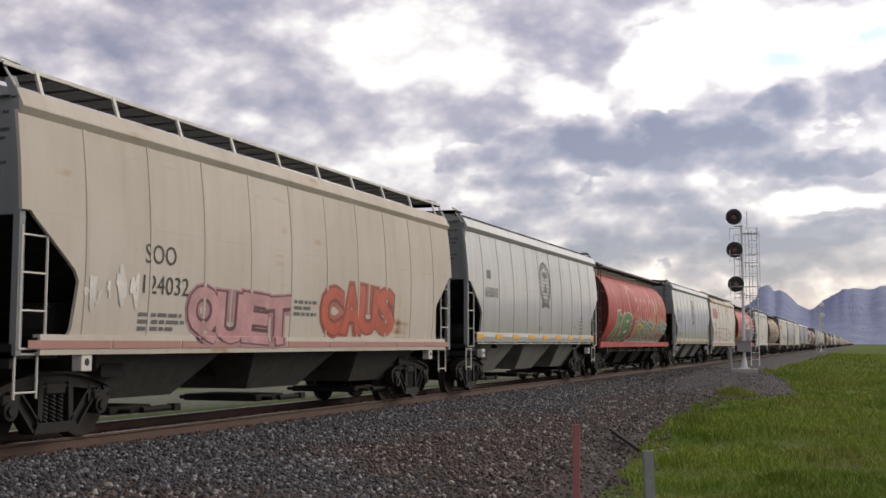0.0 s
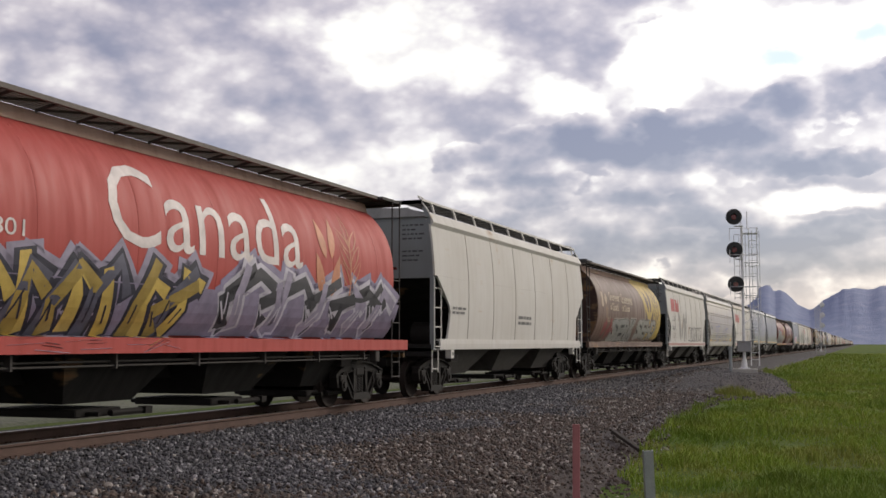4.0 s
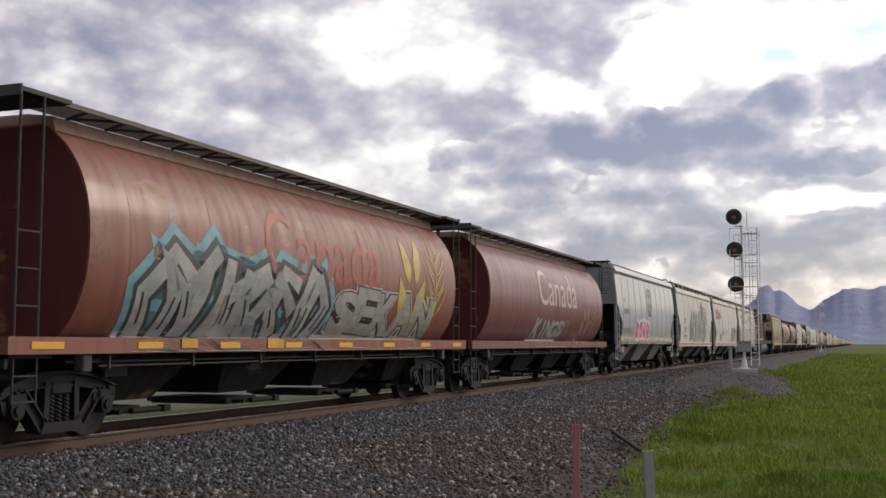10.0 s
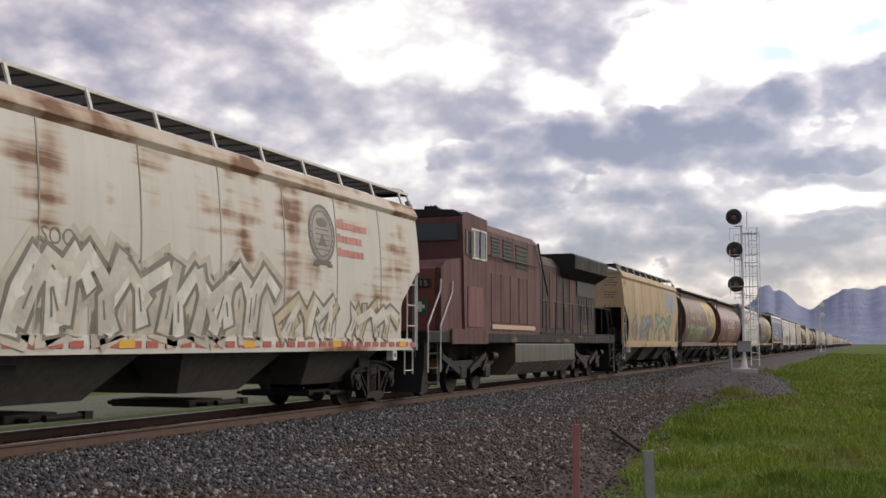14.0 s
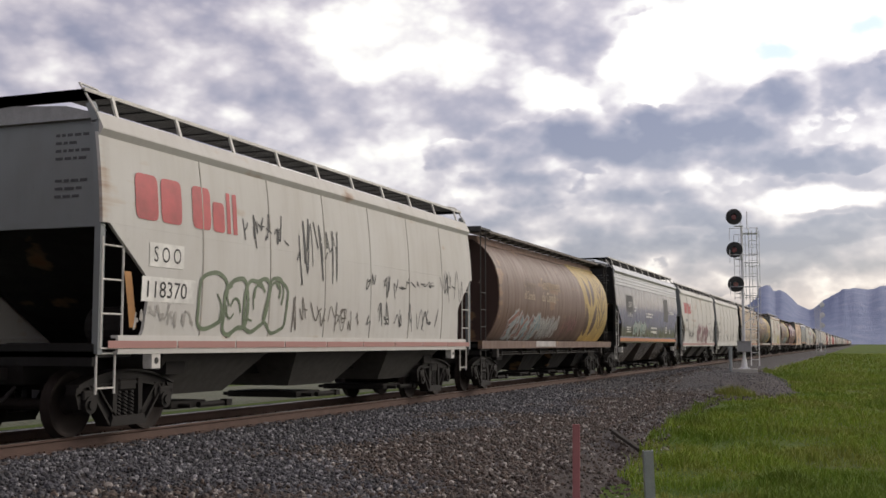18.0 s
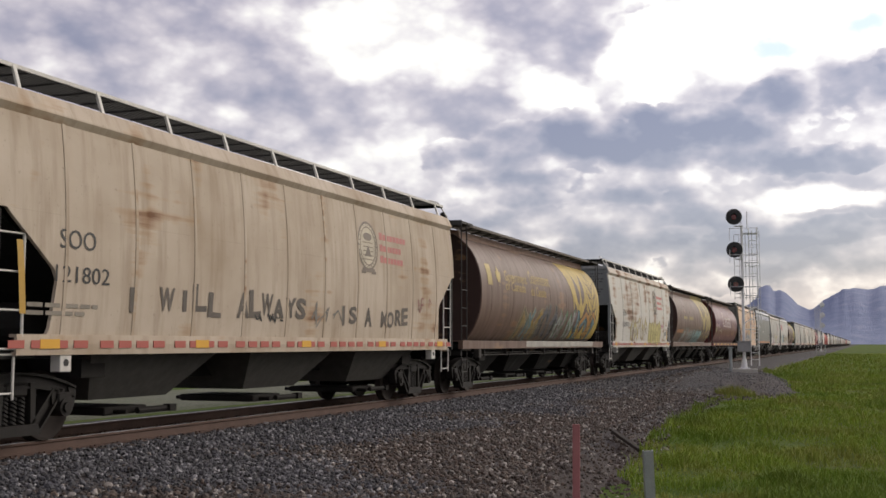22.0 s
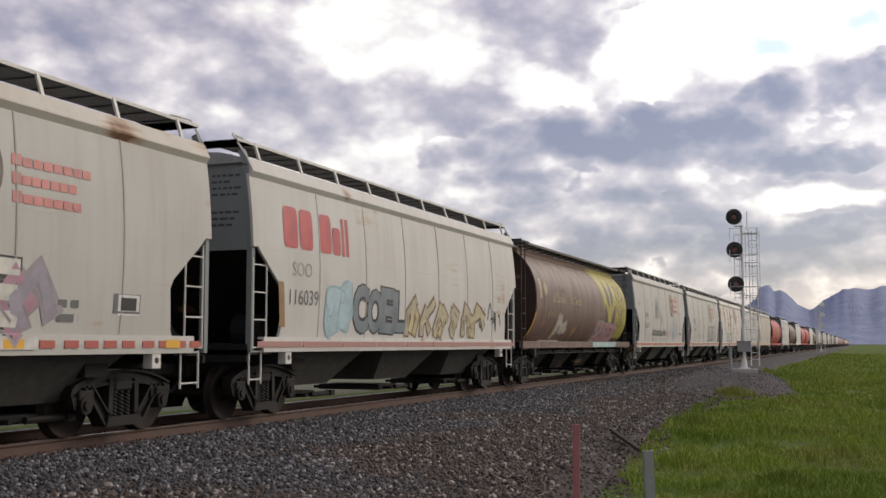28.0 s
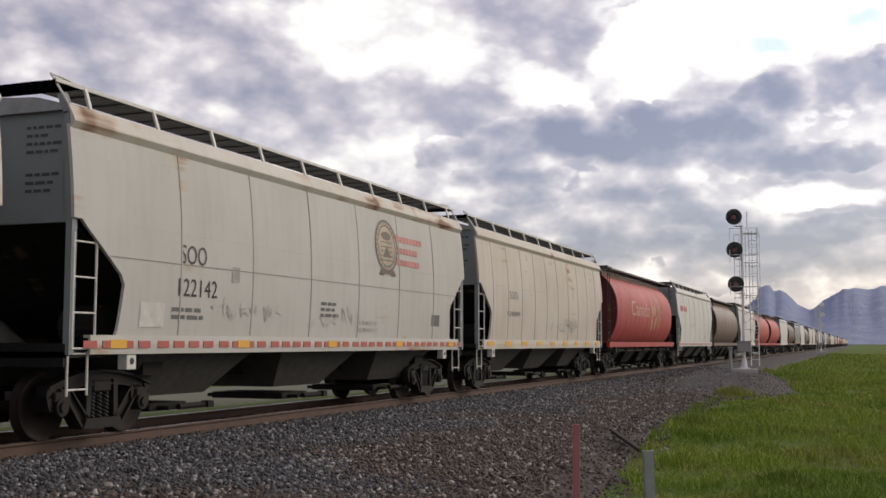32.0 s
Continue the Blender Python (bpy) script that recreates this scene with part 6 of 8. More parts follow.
    b("hand_rail", lambda bm: [tube(bm, (1.56, -6.0, 3.75), (1.56, -1.0, 3.75), 0.02, 6), tube(bm, (1.56, -1.0, 4.5), (1.5, 0.4, 2.9), 0.03, 6)] + [tube(bm, (1.47, y, 3.75), (1.56, y, 3.75), 0.015, 6) for y in (-5.9, -4.0, -2.0)], DARKBAR)
    b("skirt_stripe", lambda bm: [box(bm, 1.505, 1.512, -5.6, -1.2, 1.72, 1.85)], plain("scuffed reflective stripe", (0.48, 0.33, 0.24), 0.6))
    # long hood
    b("long_hood", lambda bm: extrude_y(bm, [(-0.95, 1.6), (0.95, 1.6), (0.95, 4.05), (0.7, 4.38), (-0.7, 4.38), (-0.95, 4.05)], -0.5, 9.75), soot)
    for k in range(7):
        y = 0.2 + k * 0.95
        b("hood_door", lambda bm: box(bm, 0.952, 0.972, y - 0.42, y + 0.42, 1.85, 3.8, 0.006), soot if k % 3 else red)
    for k in range(6):
        b("vent", lambda bm: box(bm, 0.955, 0.975, 6.95 + k * 0.42, 7.18 + k * 0.42, 2.2 + 0.1 * (k % 2), 3.1), BLACKMATT)
    b("exhaust_stack", lambda bm: [box(bm, -0.35, 0.35, 1.0, 2.3, 4.36, 4.68, 0.03)], black)
    wing = [(-0.95, 3.7), (-1.5, 4.05), (-1.52, 4.5), (-1.4, 4.6), (1.4, 4.6), (1.52, 4.5), (1.5, 4.05), (0.95, 3.7)]
    b("radiator_wing", lambda bm: extrude_y(bm, wing, 4.2, 9.8), black)
    b("radiator_grille", lambda bm: prism(bm, [(6.6, 3.15), (9.6, 3.15), (9.6, 3.75), (6.6, 3.75)], 0.953, 0.985), BLACKMATT)
    # walkway, rails, steps, pilots
    b("walkway", lambda bm: [box(bm, -1.5, 1.5, -0.5, 10.9, 1.62, 1.68)], black)
    rail = b("walkway_rail", lambda bm: tube(bm, (1.46, -0.4, 2.72), (1.46, 10.4, 2.72), 0.02, 6), DARKBAR)
    post = shape(lambda bm: tube(bm, (1.46, 0, 1.66), (1.46, 0, 2.72), 0.018, 6))
    for k in range(9):
        piece("stanchion", post, DARKBAR, rail, pose(0, 0.3 + k * 1.2, 0))
    for e in (-1, 1):
        y = -10.55 if e < 0 else 10.95
        b("pilot", lambda bm: prism(bm, [(y - e * 0.1, 0.16), (y + e * 0.35, 0.16), (y + e * 0.12, 0.8), (y + e * 0.1, 1.4), (y - e * 0.1, 1.4)][::e], -1.45, 1.45), black)
        b("coupler", lambda bm: coupler(bm, e, abs(y) + 0.1), CAST)
        b("steps", lambda bm: [box(bm, 1.0, 1.48, min(y, y - e * 0.75), max(y, y - e * 0.75), z, z + 0.04) for z in (0.35, 0.7, 1.05, 1.4)] + [box(bm, 1.0, 1.45, min(y - e * 0.72, y - e * 0.78), max(y - e * 0.72, y - e * 0.78), 0.3, 1.6)], black)
        for k in (0.0, 0.85):
            b("grab_rail", lambda bm: [tube(bm, (1.5, y - e * k, 0.62), (1.5, y - e * k, 1.75), 0.02, 8), tube(bm, (1.5, y - e * k, 1.75), (1.5, y - e * (k + 0.85), 2.62), 0.02, 8), tube(bm, (1.5, y - e * (k + 0.85), 2.62), (1.5, y - e * (k + 0.88), 2.9), 0.02, 8)], PALE if e < 0 else DARKBAR)
    for y in (-7.15, 7.0):
        loco_truck(car, y)
    pts, faces = outline_of("8515", 0.01)
    pts = fit_box(pts, 0.62, 1.13, 2.74, 2.88)
    me = bpy.data.meshes.new("number")
    me.from_pydata([(x, -9.634, z) for x, z in pts.tolist()], [], faces)
    me.materials.append(None)
    piece("board_number", me, ink((0.30, 0.27, 0.25)), car)
    words((car, "loco"), "8515", -7.42, -6.4, 3.0, 3.35, (0.5, 0.42, 0.38), 0.01, 0.026)
    return tagged(car, "sooty faded red diesel locomotive in the middle of the train", "locomotive", "cars of the train")

# ---- the train ----
TRAIN = []          # (car, place of its middle along the track at 0 s)
ROW = [
    # kind, paint, more, middle at 0 s
    ("hop", "soo", {"seams": 0, "stripes": "red"}, 1.4),
    ("hop", "cream", {"seams": 10, "stripes": "faded"}, 18.49), ("cp", "grey", {"seams": 10, "stripes": "yellow"}, 35.07), ("cyl", "red", {}, 51.6), ("cp", "grey", {"seams": 10, "stripes": "yellow"}, 69.5),
    ("mid", "white_rusty", {"stripes": "faded", "edge_paint": "rust_edge"}, 86.1), ("cyl", "red", {}, 103.0), ("hop", "white", {}, 120.6), ("cyl", "brown", {}, 137.6), ("hop", "white", {"stripes": "faded"}, 155.3),
    ("aok", "beige", {"stripes": "", "end_paint": "shaded_end_grey"}, 172.2), ("hop", "white", {"stripes": "faded", "edge_paint": "some_rust_edge"}, 188.8), ("cp", "grey", {"seams": 10, "stripes": "yellow"}, 205.6), ("cp", "grey", {"seams": 10, "stripes": "yellow"}, 222.3), ("cyl", "redbrown", {"stripes": "yellow"}, 239.1),
    ("cyl", "maroon", {}, 256.2), ("cp", "grey", {"seams": 10, "stripes": "yellow"}, 274.2), ("hop", "white", {"stripes": "red"}, 290.9), ("mid", "white", {"stripes": "faded", "edge_paint": "some_rust_edge"}, 307.7), ("hop", "soo_rusty", {"stripes": "red", "edge_paint": "rust_edge"}, 324.6),
    ("loco", "", {}, 343.6), ("hop", "straw", {"end_paint": "straw"}, 363.9), ("cyl", "brown", {}, 381.3), ("cyl", "maroon", {"stripes": "yellow"}, 398.8), ("hop", "white", {"stripes": "faded"}, 416.6),
    ("cyl", "brown", {}, 433.5), ("coer", "charcoal", {"end_paint": "black", "posts": "pale", "edge_paint": "grey"}, 451.2), ("hop", "white", {"stripes": "faded"}, 468.9), ("hop", "white", {}, 485.5), ("lng", "tan", {"seams": 10, "stripes": "red", "end_paint": "black"}, 503.3),
    ("cyl", "brown", {}, 520.3), ("hop", "soo_rusty", {"stripes": "red", "edge_paint": "rust_edge"}, 537.8), ("cyl", "brown", {}, 554.7), ("cyl", "maroon", {"stripes": "yellow"}, 572.4), ("smw", "rust_beige", {"end_paint": "slate"}, 590.2),
    ("coer", "slate", {"end_paint": "black", "edge_paint": "grey"}, 607.6), ("hop", "soo", {"stripes": "red", "edge_paint": "some_rust_edge"}, 625.1), ("hop", "white", {"stripes": "faded"}, 641.7), ("cyl", "brown", {}, 658.5), ("hop", "soo", {"stripes": "red"}, 675.8),
    ("hop", "soo", {"stripes": "red"}, 692.6), ("hop", "soo_rusty", {"stripes": "red"}, 709.1), ("hop", "soo", {"stripes": "red", "edge_paint": "some_rust_edge"}, 725.7), ("hop", "cream", {"seams": 10, "stripes": "yellow"}, 742.2), ("cyl", "red", {}, 759.6),
    ("hop", "white", {"stripes": "faded"}, 777.2), ("cyl", "brown", {}, 794.2),
]
FAR = ["hop white", "cyl red", "cyl red", "hop white", "cyl brown", "coer slate", "hop white", "cyl brown", "hop soo", "hop cream", "cyl brown", "hop white", "cp grey"]
NAMES = {"mid": "%s covered hopper car, rusty roof edge, weathered", "hop": "%s covered hopper car, three bays, weathered", "lng": "%s long covered hopper car with uneven stains", "cp": "clean %s covered hopper car with oval emblem", "cyl": "%s round-sided grain hopper car", "aok": "%s covered hopper car with long ridges", "coer": "%s long covered hopper car with orange stripe", "smw": "%s hopper car eaten by rust"}


def make_car(kind, paint, more, detail=True):
    if kind == "loco":
        return locomotive()
    words = NAMES[kind] % PAINT[paint].name
    if kind == "cyl":
        return round_car(paint, "shaded_maroon_end" if paint != "brown" else "shaded_brown_end", detail, more.get("stripes", ""), words)
    return hopper(kind, paint, detail=detail, label=words, **more)


# brown side paint again, darkened to stand for the shaded car end
PAINT["shaded_brown_end"] = car_paint("brown end paint, darkened for shade", (0.06, 0.035, 0.03), 0.05, 0.4, 0.6)
CARS = []
for kind, paint, more, y in ROW:
    CARS.append(make_car(kind, paint, more))
    TRAIN.append((CARS[-1], y))


# ---- marks and graffiti, car by car ----
c = (CARS[1], "hop")
words(c, 'SOO', -5.12, -4.36, 2.46, 2.74)
words(c, '124032', -5.16, -4.01, 2.02, 2.29)
bars(c, -5.23, -4.08, 1.47, 1.77, 3, seed=3)
bars(c, -0.62, 0.32, 1.79, 2.12, 3, seed=4)
scrawl(c, 7, -6.43, -5.29, 1.75, 2.37, WHITE, seed=5, width=0.06, label='white scrawled tag')
throw(c, 'QUET', -4.02, -0.77, 1.27, 2.20, PINK, (0.12, 0.045, 0.06), (0.42, 0.22, 0.25), seed=2, label='pink graffiti letters with dark outline')
throw(c, 'CAUS', 0.51, 3.95, 1.47, 2.48, ORANGE, (0.22, 0.05, 0.035), (0.40, 0.12, 0.08), seed=7, label='orange-red graffiti letters')

c = (CARS[4], "cp")
oval_emblem(c, -0.89, 0.40, 2.46, 3.95)
words(c, '652209', -6.41, -5.27, 2.55, 2.82, (0.09, 0.09, 0.09))
bars(c, -6.36, -5.96, 3.06, 3.28, 1, (0.09, 0.09, 0.09), seed=3, fill=0.9)
bars(c, -6.33, -4.45, 1.74, 1.98, 2, seed=33)
bars(c, -4.99, -4.71, 2.76, 3.04, 3, seed=34)

c = (CARS[13], "cp")
oval_emblem(c, -0.75, 0.55, 2.47, 3.96)
words(c, '651103', -6.27, -5.22, 2.55, 2.84, (0.09, 0.09, 0.09))
bars(c, -6.23, -5.76, 3.05, 3.28, 1, (0.09, 0.09, 0.09), seed=12, fill=0.9)
bars(c, -6.37, -4.41, 1.76, 2.00, 2, seed=35)
bars(c, -4.70, -4.50, 2.84, 3.07, 3, seed=36)

c = (CARS[12], "cp")
oval_emblem(c, -0.54, 0.71, 2.54, 4.05)
words(c, '650778', -6.29, -5.09, 2.59, 2.85, (0.09, 0.09, 0.09))
bars(c, -6.18, -5.80, 3.10, 3.33, 1, (0.09, 0.09, 0.09), seed=11, fill=0.9)
bars(c, -6.34, -4.37, 1.79, 2.00, 2, seed=37)

c = (CARS[16], "cp")
oval_emblem(c, -0.59, 0.68, 2.60, 3.99)
words(c, '650501', -6.16, -5.06, 2.61, 2.83, (0.09, 0.09, 0.09))
bars(c, -6.07, -5.69, 3.11, 3.33, 1, (0.09, 0.09, 0.09), seed=15, fill=0.9)
bars(c, -6.35, -4.12, 1.78, 2.01, 2, seed=38)
bubble(c, 4, -3.65, -0.20, 1.48, 2.42, (0.42, 0.06, 0.17), (0.60, 0.56, 0.56), 0.09, 40, 'magenta and white rounded graffiti')

c = (CARS[2], "cp")
oval_emblem(c, -0.69, 0.62, 2.46, 3.95)
words(c, '650010', -6.25, -5.14, 2.58, 2.87, (0.09, 0.09, 0.09))
bars(c, -6.09, -5.59, 3.09, 3.35, 1, (0.09, 0.09, 0.09), seed=2, fill=0.9)
bars(c, -0.79, -0.40, 1.72, 1.86, 2, seed=41)
bars(c, 4.63, 5.24, 1.65, 2.29, 5, seed=42)
bars(c, 3.69, 4.06, 1.85, 1.92, 2, seed=43)

c = (CARS[3], "cyl")
words(c, 'Canada', -2.62, 4.26, 2.40, 3.98, (0.50, 0.16, 0.12), 0.0)
wheat(c, 2.74, 6.76, 1.65, 3.89, (0.5,0.3,0.1), (0.50, 0.26, 0.13), False)
wild(c, 2, -5.69, -3.30, 1.45, 2.66, [GREEN, (0.16, 0.3, 0.12)], (0.55, 0.58, 0.5), seed=50, label='green and white graffiti')
throw(c, '8', -3.86, -1.90, 1.43, 2.68, (0.10, 0.2, 0.08), WHITE, seed=51)
wild(c, 6, -1.38, 7.13, 1.46, 2.37, [GOLD, (0.42, 0.3, 0.16), TEAL], (0.06, 0.05, 0.05), (0.42, 0.46, 0.42), seed=52, label='yellow and teal graffiti')
patch_of(c, -1.85, 7.27, 1.25, 1.52, (0.45, 0.47, 0.44))

c = (CARS[5], "mid")
brand(c, -6.76, -3.90, 3.08, 3.78)
words(c, 'SOO', -6.35, -5.54, 2.47, 2.76, GREYINK)
words(c, '118322', -6.49, -5.34, 1.98, 2.22)
bars(c, -6.63, -5.73, 1.50, 1.83, 3, seed=61, rgb=(0.3, 0.27, 0.23))
scrawl(c, 3, -5.52, -4.97, 1.62, 1.99, BLACK, seed=62, label='black scrawled tag')
bubble(c, 6, -4.4, 2.3, 1.55, 2.5, None, (0.20, 0.075, 0.07), 0.045, 63, 'dark red outlined graffiti')
scrawl(c, 4, 3.07, 4.63, 1.94, 2.33, (0.25, 0.04, 0.05), seed=64)
scrawl(c, 5, 3.63, 5.76, 1.53, 2.03, (0.12, 0.22, 0.12), seed=65)

c = (CARS[6], "cyl")
words(c, 'Canada', -2.50, 3.10, 2.66, 3.87, (0.66, 0.6, 0.58), 0.0)
words(c, '607801', -5.40, -4.16, 2.61, 2.82, (0.66, 0.6, 0.58))
bars(c, -6.50, -6.07, 2.62, 2.82, 1, (0.66, 0.6, 0.58), seed=70, fill=0.9)
patch_of(c, -6.30, 7.78, 1.43, 2.16, (0.24, 0.21, 0.30))
wild(c, 7, -6.04, -0.24, 1.34, 2.49, [GOLD, (0.10, 0.10, 0.14), (0.35, 0.25, 0.06)], (0.03, 0.03, 0.05), (0.3, 0.27, 0.36), seed=71, spiky=0.7, label='yellow and black jagged graffiti')
wild(c, 5, 0.39, 7.58, 1.51, 2.57, [(0.05, 0.05, 0.06), (0.3, 0.27, 0.36)], (0.5, 0.48, 0.55), (0.25, 0.22, 0.33), seed=72, label='black and lilac graffiti')
wheat(c, 3.20, 5.78, 2.10, 3.95, (0.5,0.3,0.1), (0.50, 0.20, 0.10), False)

c = (CARS[7], "hop")
bars(c, -6.44, -5.24, 2.03, 2.26, 2, seed=75)
bars(c, -0.68, 0.87, 1.84, 2.17, 2, seed=76)

c = (CARS[8], "cyl")
leaf_flag(c, -6.17, -5.15, 2.80, 3.38)
words(c, 'Government', -4.69, -2.65, 3.08, 3.43, CREAM, 0.012)
words(c, 'of Canada', -4.65, -3.01, 2.68, 2.99, CREAM, 0.012)
words(c, 'Gouvernement', -2.26, 0.20, 3.03, 3.45, CREAM, 0.012)
words(c, 'du Canada', -2.18, -0.60, 2.70, 2.99, CREAM, 0.012)
words(c, '602', -5.07, -4.55, 2.19, 2.40, (0.45, 0.36, 0.27))
wheat(c, 2.49, 7.52, 1.53, 4.33)
scrawl(c, 5, -5.53, -3.34, 1.52, 2.33, (0.25, 0.05, 0.05), seed=80, width=0.16)
throw(c, 'SERK', -3.90, 1.06, 1.42, 2.40, (0.27, 0.27, 0.25), BLACK, (0.4, 0.38, 0.34), seed=81, label='silver graffiti letters with black outline')
throw(c, 'SEHO', 1.54, 6.27, 1.50, 2.47, (0.3, 0.3, 0.27), BLACK, (0.36, 0.3, 0.28), seed=82, label='silver graffiti letters')
patch_of(c, -4.50, 7.16, 1.22, 1.41, (0.42, 0.36, 0.31))

c = (CARS[9], "hop")
brand(c, -6.49, -3.62, 3.07, 3.77)
words(c, 'SOO', -6.12, -5.36, 2.55, 2.81, GREYINK)
words(c, '116616', -6.21, -5.10, 2.05, 2.30, GREYINK)
bars(c, -6.09, -4.53, 1.60, 1.95, 3, seed=90, rgb=(0.42, 0.4, 0.36))
scrawl(c, 3, -3.87, -0.62, 1.50, 3.34, (0.30, 0.29, 0.27), seed=91, width=0.34, label='faded grey overpainted letters')
bubble(c, 6, -0.01, 5.1, 1.45, 2.3, None, (0.10, 0.10, 0.10), 0.055, 92, 'grey outlined rounded graffiti')
patch_of(c, 5.03, 5.36, 1.68, 1.92, GREYINK)

c = (CARS[10], "aok")
words(c, 'AOK', -6.52, -5.89, 2.85, 3.14)
words(c, '854693', -6.59, -5.41, 2.31, 2.57)
bars(c, -5.01, -4.81, 2.89, 3.16, 2, seed=95)
bars(c, -6.71, -5.45, 1.65, 1.89, 3, seed=96, rgb=(0.35, 0.32, 0.27))
patch_of(c, -6.84, -5.94, 1.53, 1.64, (0.62, 0.33, 0.025), name='reflector')
patch_of(c, -3.78, -3.45, 1.52, 1.66, (0.62, 0.33, 0.025), name='reflector')
patch_of(c, -1.55, -1.22, 1.51, 1.67, (0.62, 0.33, 0.025), name='reflector')
patch_of(c, 0.73, 1.14, 1.52, 1.69, (0.62, 0.33, 0.025), name='reflector')
patch_of(c, 2.93, 3.30, 1.51, 1.70, (0.62, 0.33, 0.025), name='reflector')
patch_of(c, 5.35, 6.42, 1.51, 1.72, (0.62, 0.33, 0.025), name='reflector')
bubble(c, 4, -3.90, -1.36, 1.45, 2.55, None, (0.09, 0.10, 0.26), 0.045, 97, 'blue outlined rounded graffiti')
bubble(c, 4, 0.69, 3.75, 1.45, 2.45, None, (0.11, 0.12, 0.22), 0.045, 98, 'dark blue outlined rounded graffiti')
scrawl(c, 6, -1.62, 0.53, 1.54, 2.04, (0.09, 0.10, 0.20), seed=99)

c = (CARS[11], "hop")
brand(c, -6.67, -3.69, 3.08, 3.75)
words(c, '115533', -6.64, -4.92, 2.09, 2.29, GREYINK)
scrawl(c, 5, 3.31, 5.40, 2.61, 2.78, GREYINK, seed=101, width=0.02)
scrawl(c, 2, 2.43, 3.03, 1.70, 2.70, GREYINK, seed=102, width=0.03)
scrawl(c, 2, 4.26, 4.79, 1.77, 2.23, BLACK, seed=103)
scrawl(c, 2, 5.51, 5.97, 1.97, 2.29, BLACK, seed=104)
scrawl(c, 4, -2.24, -1.86, 1.57, 2.11, (0.35, 0.33, 0.3), seed=105)
bars(c, -0.79, 0.42, 1.68, 1.83, 2, seed=106, rgb=(0.45, 0.43, 0.4))
patch_of(c, 5.15, 5.59, 1.68, 1.95, GREYINK)

c = (CARS[14], "cyl")
words(c, 'Canada', -2.24, 2.66, 2.47, 3.64, (0.36, 0.09, 0.06), 0.0)
words(c, '608', -5.48, -4.79, 2.52, 2.77, (0.36, 0.09, 0.06))
wheat(c, 3.02, 6.90, 1.56, 4.02, (0.5,0.3,0.1), (0.50, 0.38, 0.09), False)
wild(c, 5, -5.64, 0.27, 1.27, 2.78, [(0.36, 0.36, 0.35), (0.30, 0.31, 0.31)], (0.05, 0.05, 0.05), (0.16, 0.34, 0.40), seed=110, spiky=0.65, label='grey jagged graffiti with blue edge')
throw(c, 'SEKAN', 0.6, 5.83, 1.46, 2.45, (0.34, 0.33, 0.31), (0.03, 0.03, 0.03), (0.45, 0.44, 0.42), seed=111, label='silver graffiti letters with black outline')
patch_of(c, -5.86, 5.67, 1.19, 1.48, (0.42, 0.42, 0.40))
patch_of(c, -4.66, -4.23, 1.24, 1.38, (0.62, 0.33, 0.025), name='reflector', lift=0.02)
patch_of(c, -2.06, -1.50, 1.23, 1.39, (0.62, 0.33, 0.025), name='reflector', lift=0.02)
patch_of(c, 1.23, 1.99, 1.22, 1.41, (0.62, 0.33, 0.025), name='reflector', lift=0.02)
patch_of(c, 4.29, 5.27, 1.21, 1.42, (0.62, 0.33, 0.025), name='reflector', lift=0.02)

c = (CARS[15], "cyl")
words(c, 'Canada', -1.84, 3.15, 2.55, 3.70, (0.62, 0.46, 0.42), 0.0)
throw(c, 'KINGS', -1.95, 1.61, 1.49, 2.14, (0.36, 0.36, 0.35), (0.10, 0.09, 0.09), None, seed=115, label='silver graffiti letters')
patch_of(c, -2.07, 1.46, 1.21, 1.46, (0.55, 0.5, 0.46))
scrawl(c, 2, 1.65, 2.26, 1.67, 2.22, (0.3, 0.28, 0.26), seed=116)
wheat(c, 3.52, 6.72, 1.62, 2.81, (0.5,0.3,0.1), (0.26, 0.15, 0.10), False)
scrawl(c, 4, 3.12, 4.62, 1.27, 1.48, (0.55, 0.5, 0.46), seed=117)

c = (CARS[17], "hop")
words(c, 'SOO', -5.33, -4.57, 2.53, 2.79)
words(c, '122366', -5.39, -4.21, 2.03, 2.28)
oval_emblem(c, 1.98, 3.10, 2.76, 3.99, (0.10, 0.06, 0.04), (0.22, 0.14, 0.09))
owner_lines(c, 3.03, 4.92, 3.02, 3.71)
bars(c, -5.48, -3.47, 1.63, 1.83, 2, seed=120)
wild(c, 7, -2.85, 4.50, 1.43, 3.41, [(0.27, 0.30, 0.25), (0.36, 0.39, 0.33), (0.2, 0.22, 0.19)], (0.13, 0.15, 0.13), seed=121, spiky=0.72, label='grey-green many-armed graffiti figure')
scrawl(c, 3, -3.69, -2.30, 1.81, 2.52, (0.16, 0.17, 0.15), seed=122)
scrawl(c, 5, 3.62, 6.15, 1.45, 2.25, (0.03, 0.1, 0.08), seed=123)
scrawl(c, 4, -6.69, -5.66, 1.63, 2.32, (0.35, 0.35, 0.33), seed=124)

c = (CARS[18], "mid")
brand(c, -6.68, -3.80, 3.07, 3.77)
words(c, '116512', -6.55, -5.49, 2.01, 2.19, GREYINK)
bars(c, -4.64, -4.25, 1.93, 2.17, 2, seed=130)
bubble(c, 1, -4.42, -3.74, 1.55, 2.05, (0.06, 0.17, 0.08), (0.04, 0.10, 0.05), 0.05, 134, 'small green graffiti')
scrawl(c, 4, -3.05, -1.82, 1.67, 2.52, BLACK, seed=131, width=0.05, label='black figure tag')
scrawl(c, 5, -1.51, 0.76, 1.78, 2.49, GREYINK, seed=132)
wild(c, 4, 3.00, 6.09, 1.54, 2.55, [(0.07, 0.07, 0.07), (0.3, 0.3, 0.28)], BLACK, seed=133, label='black block graffiti')

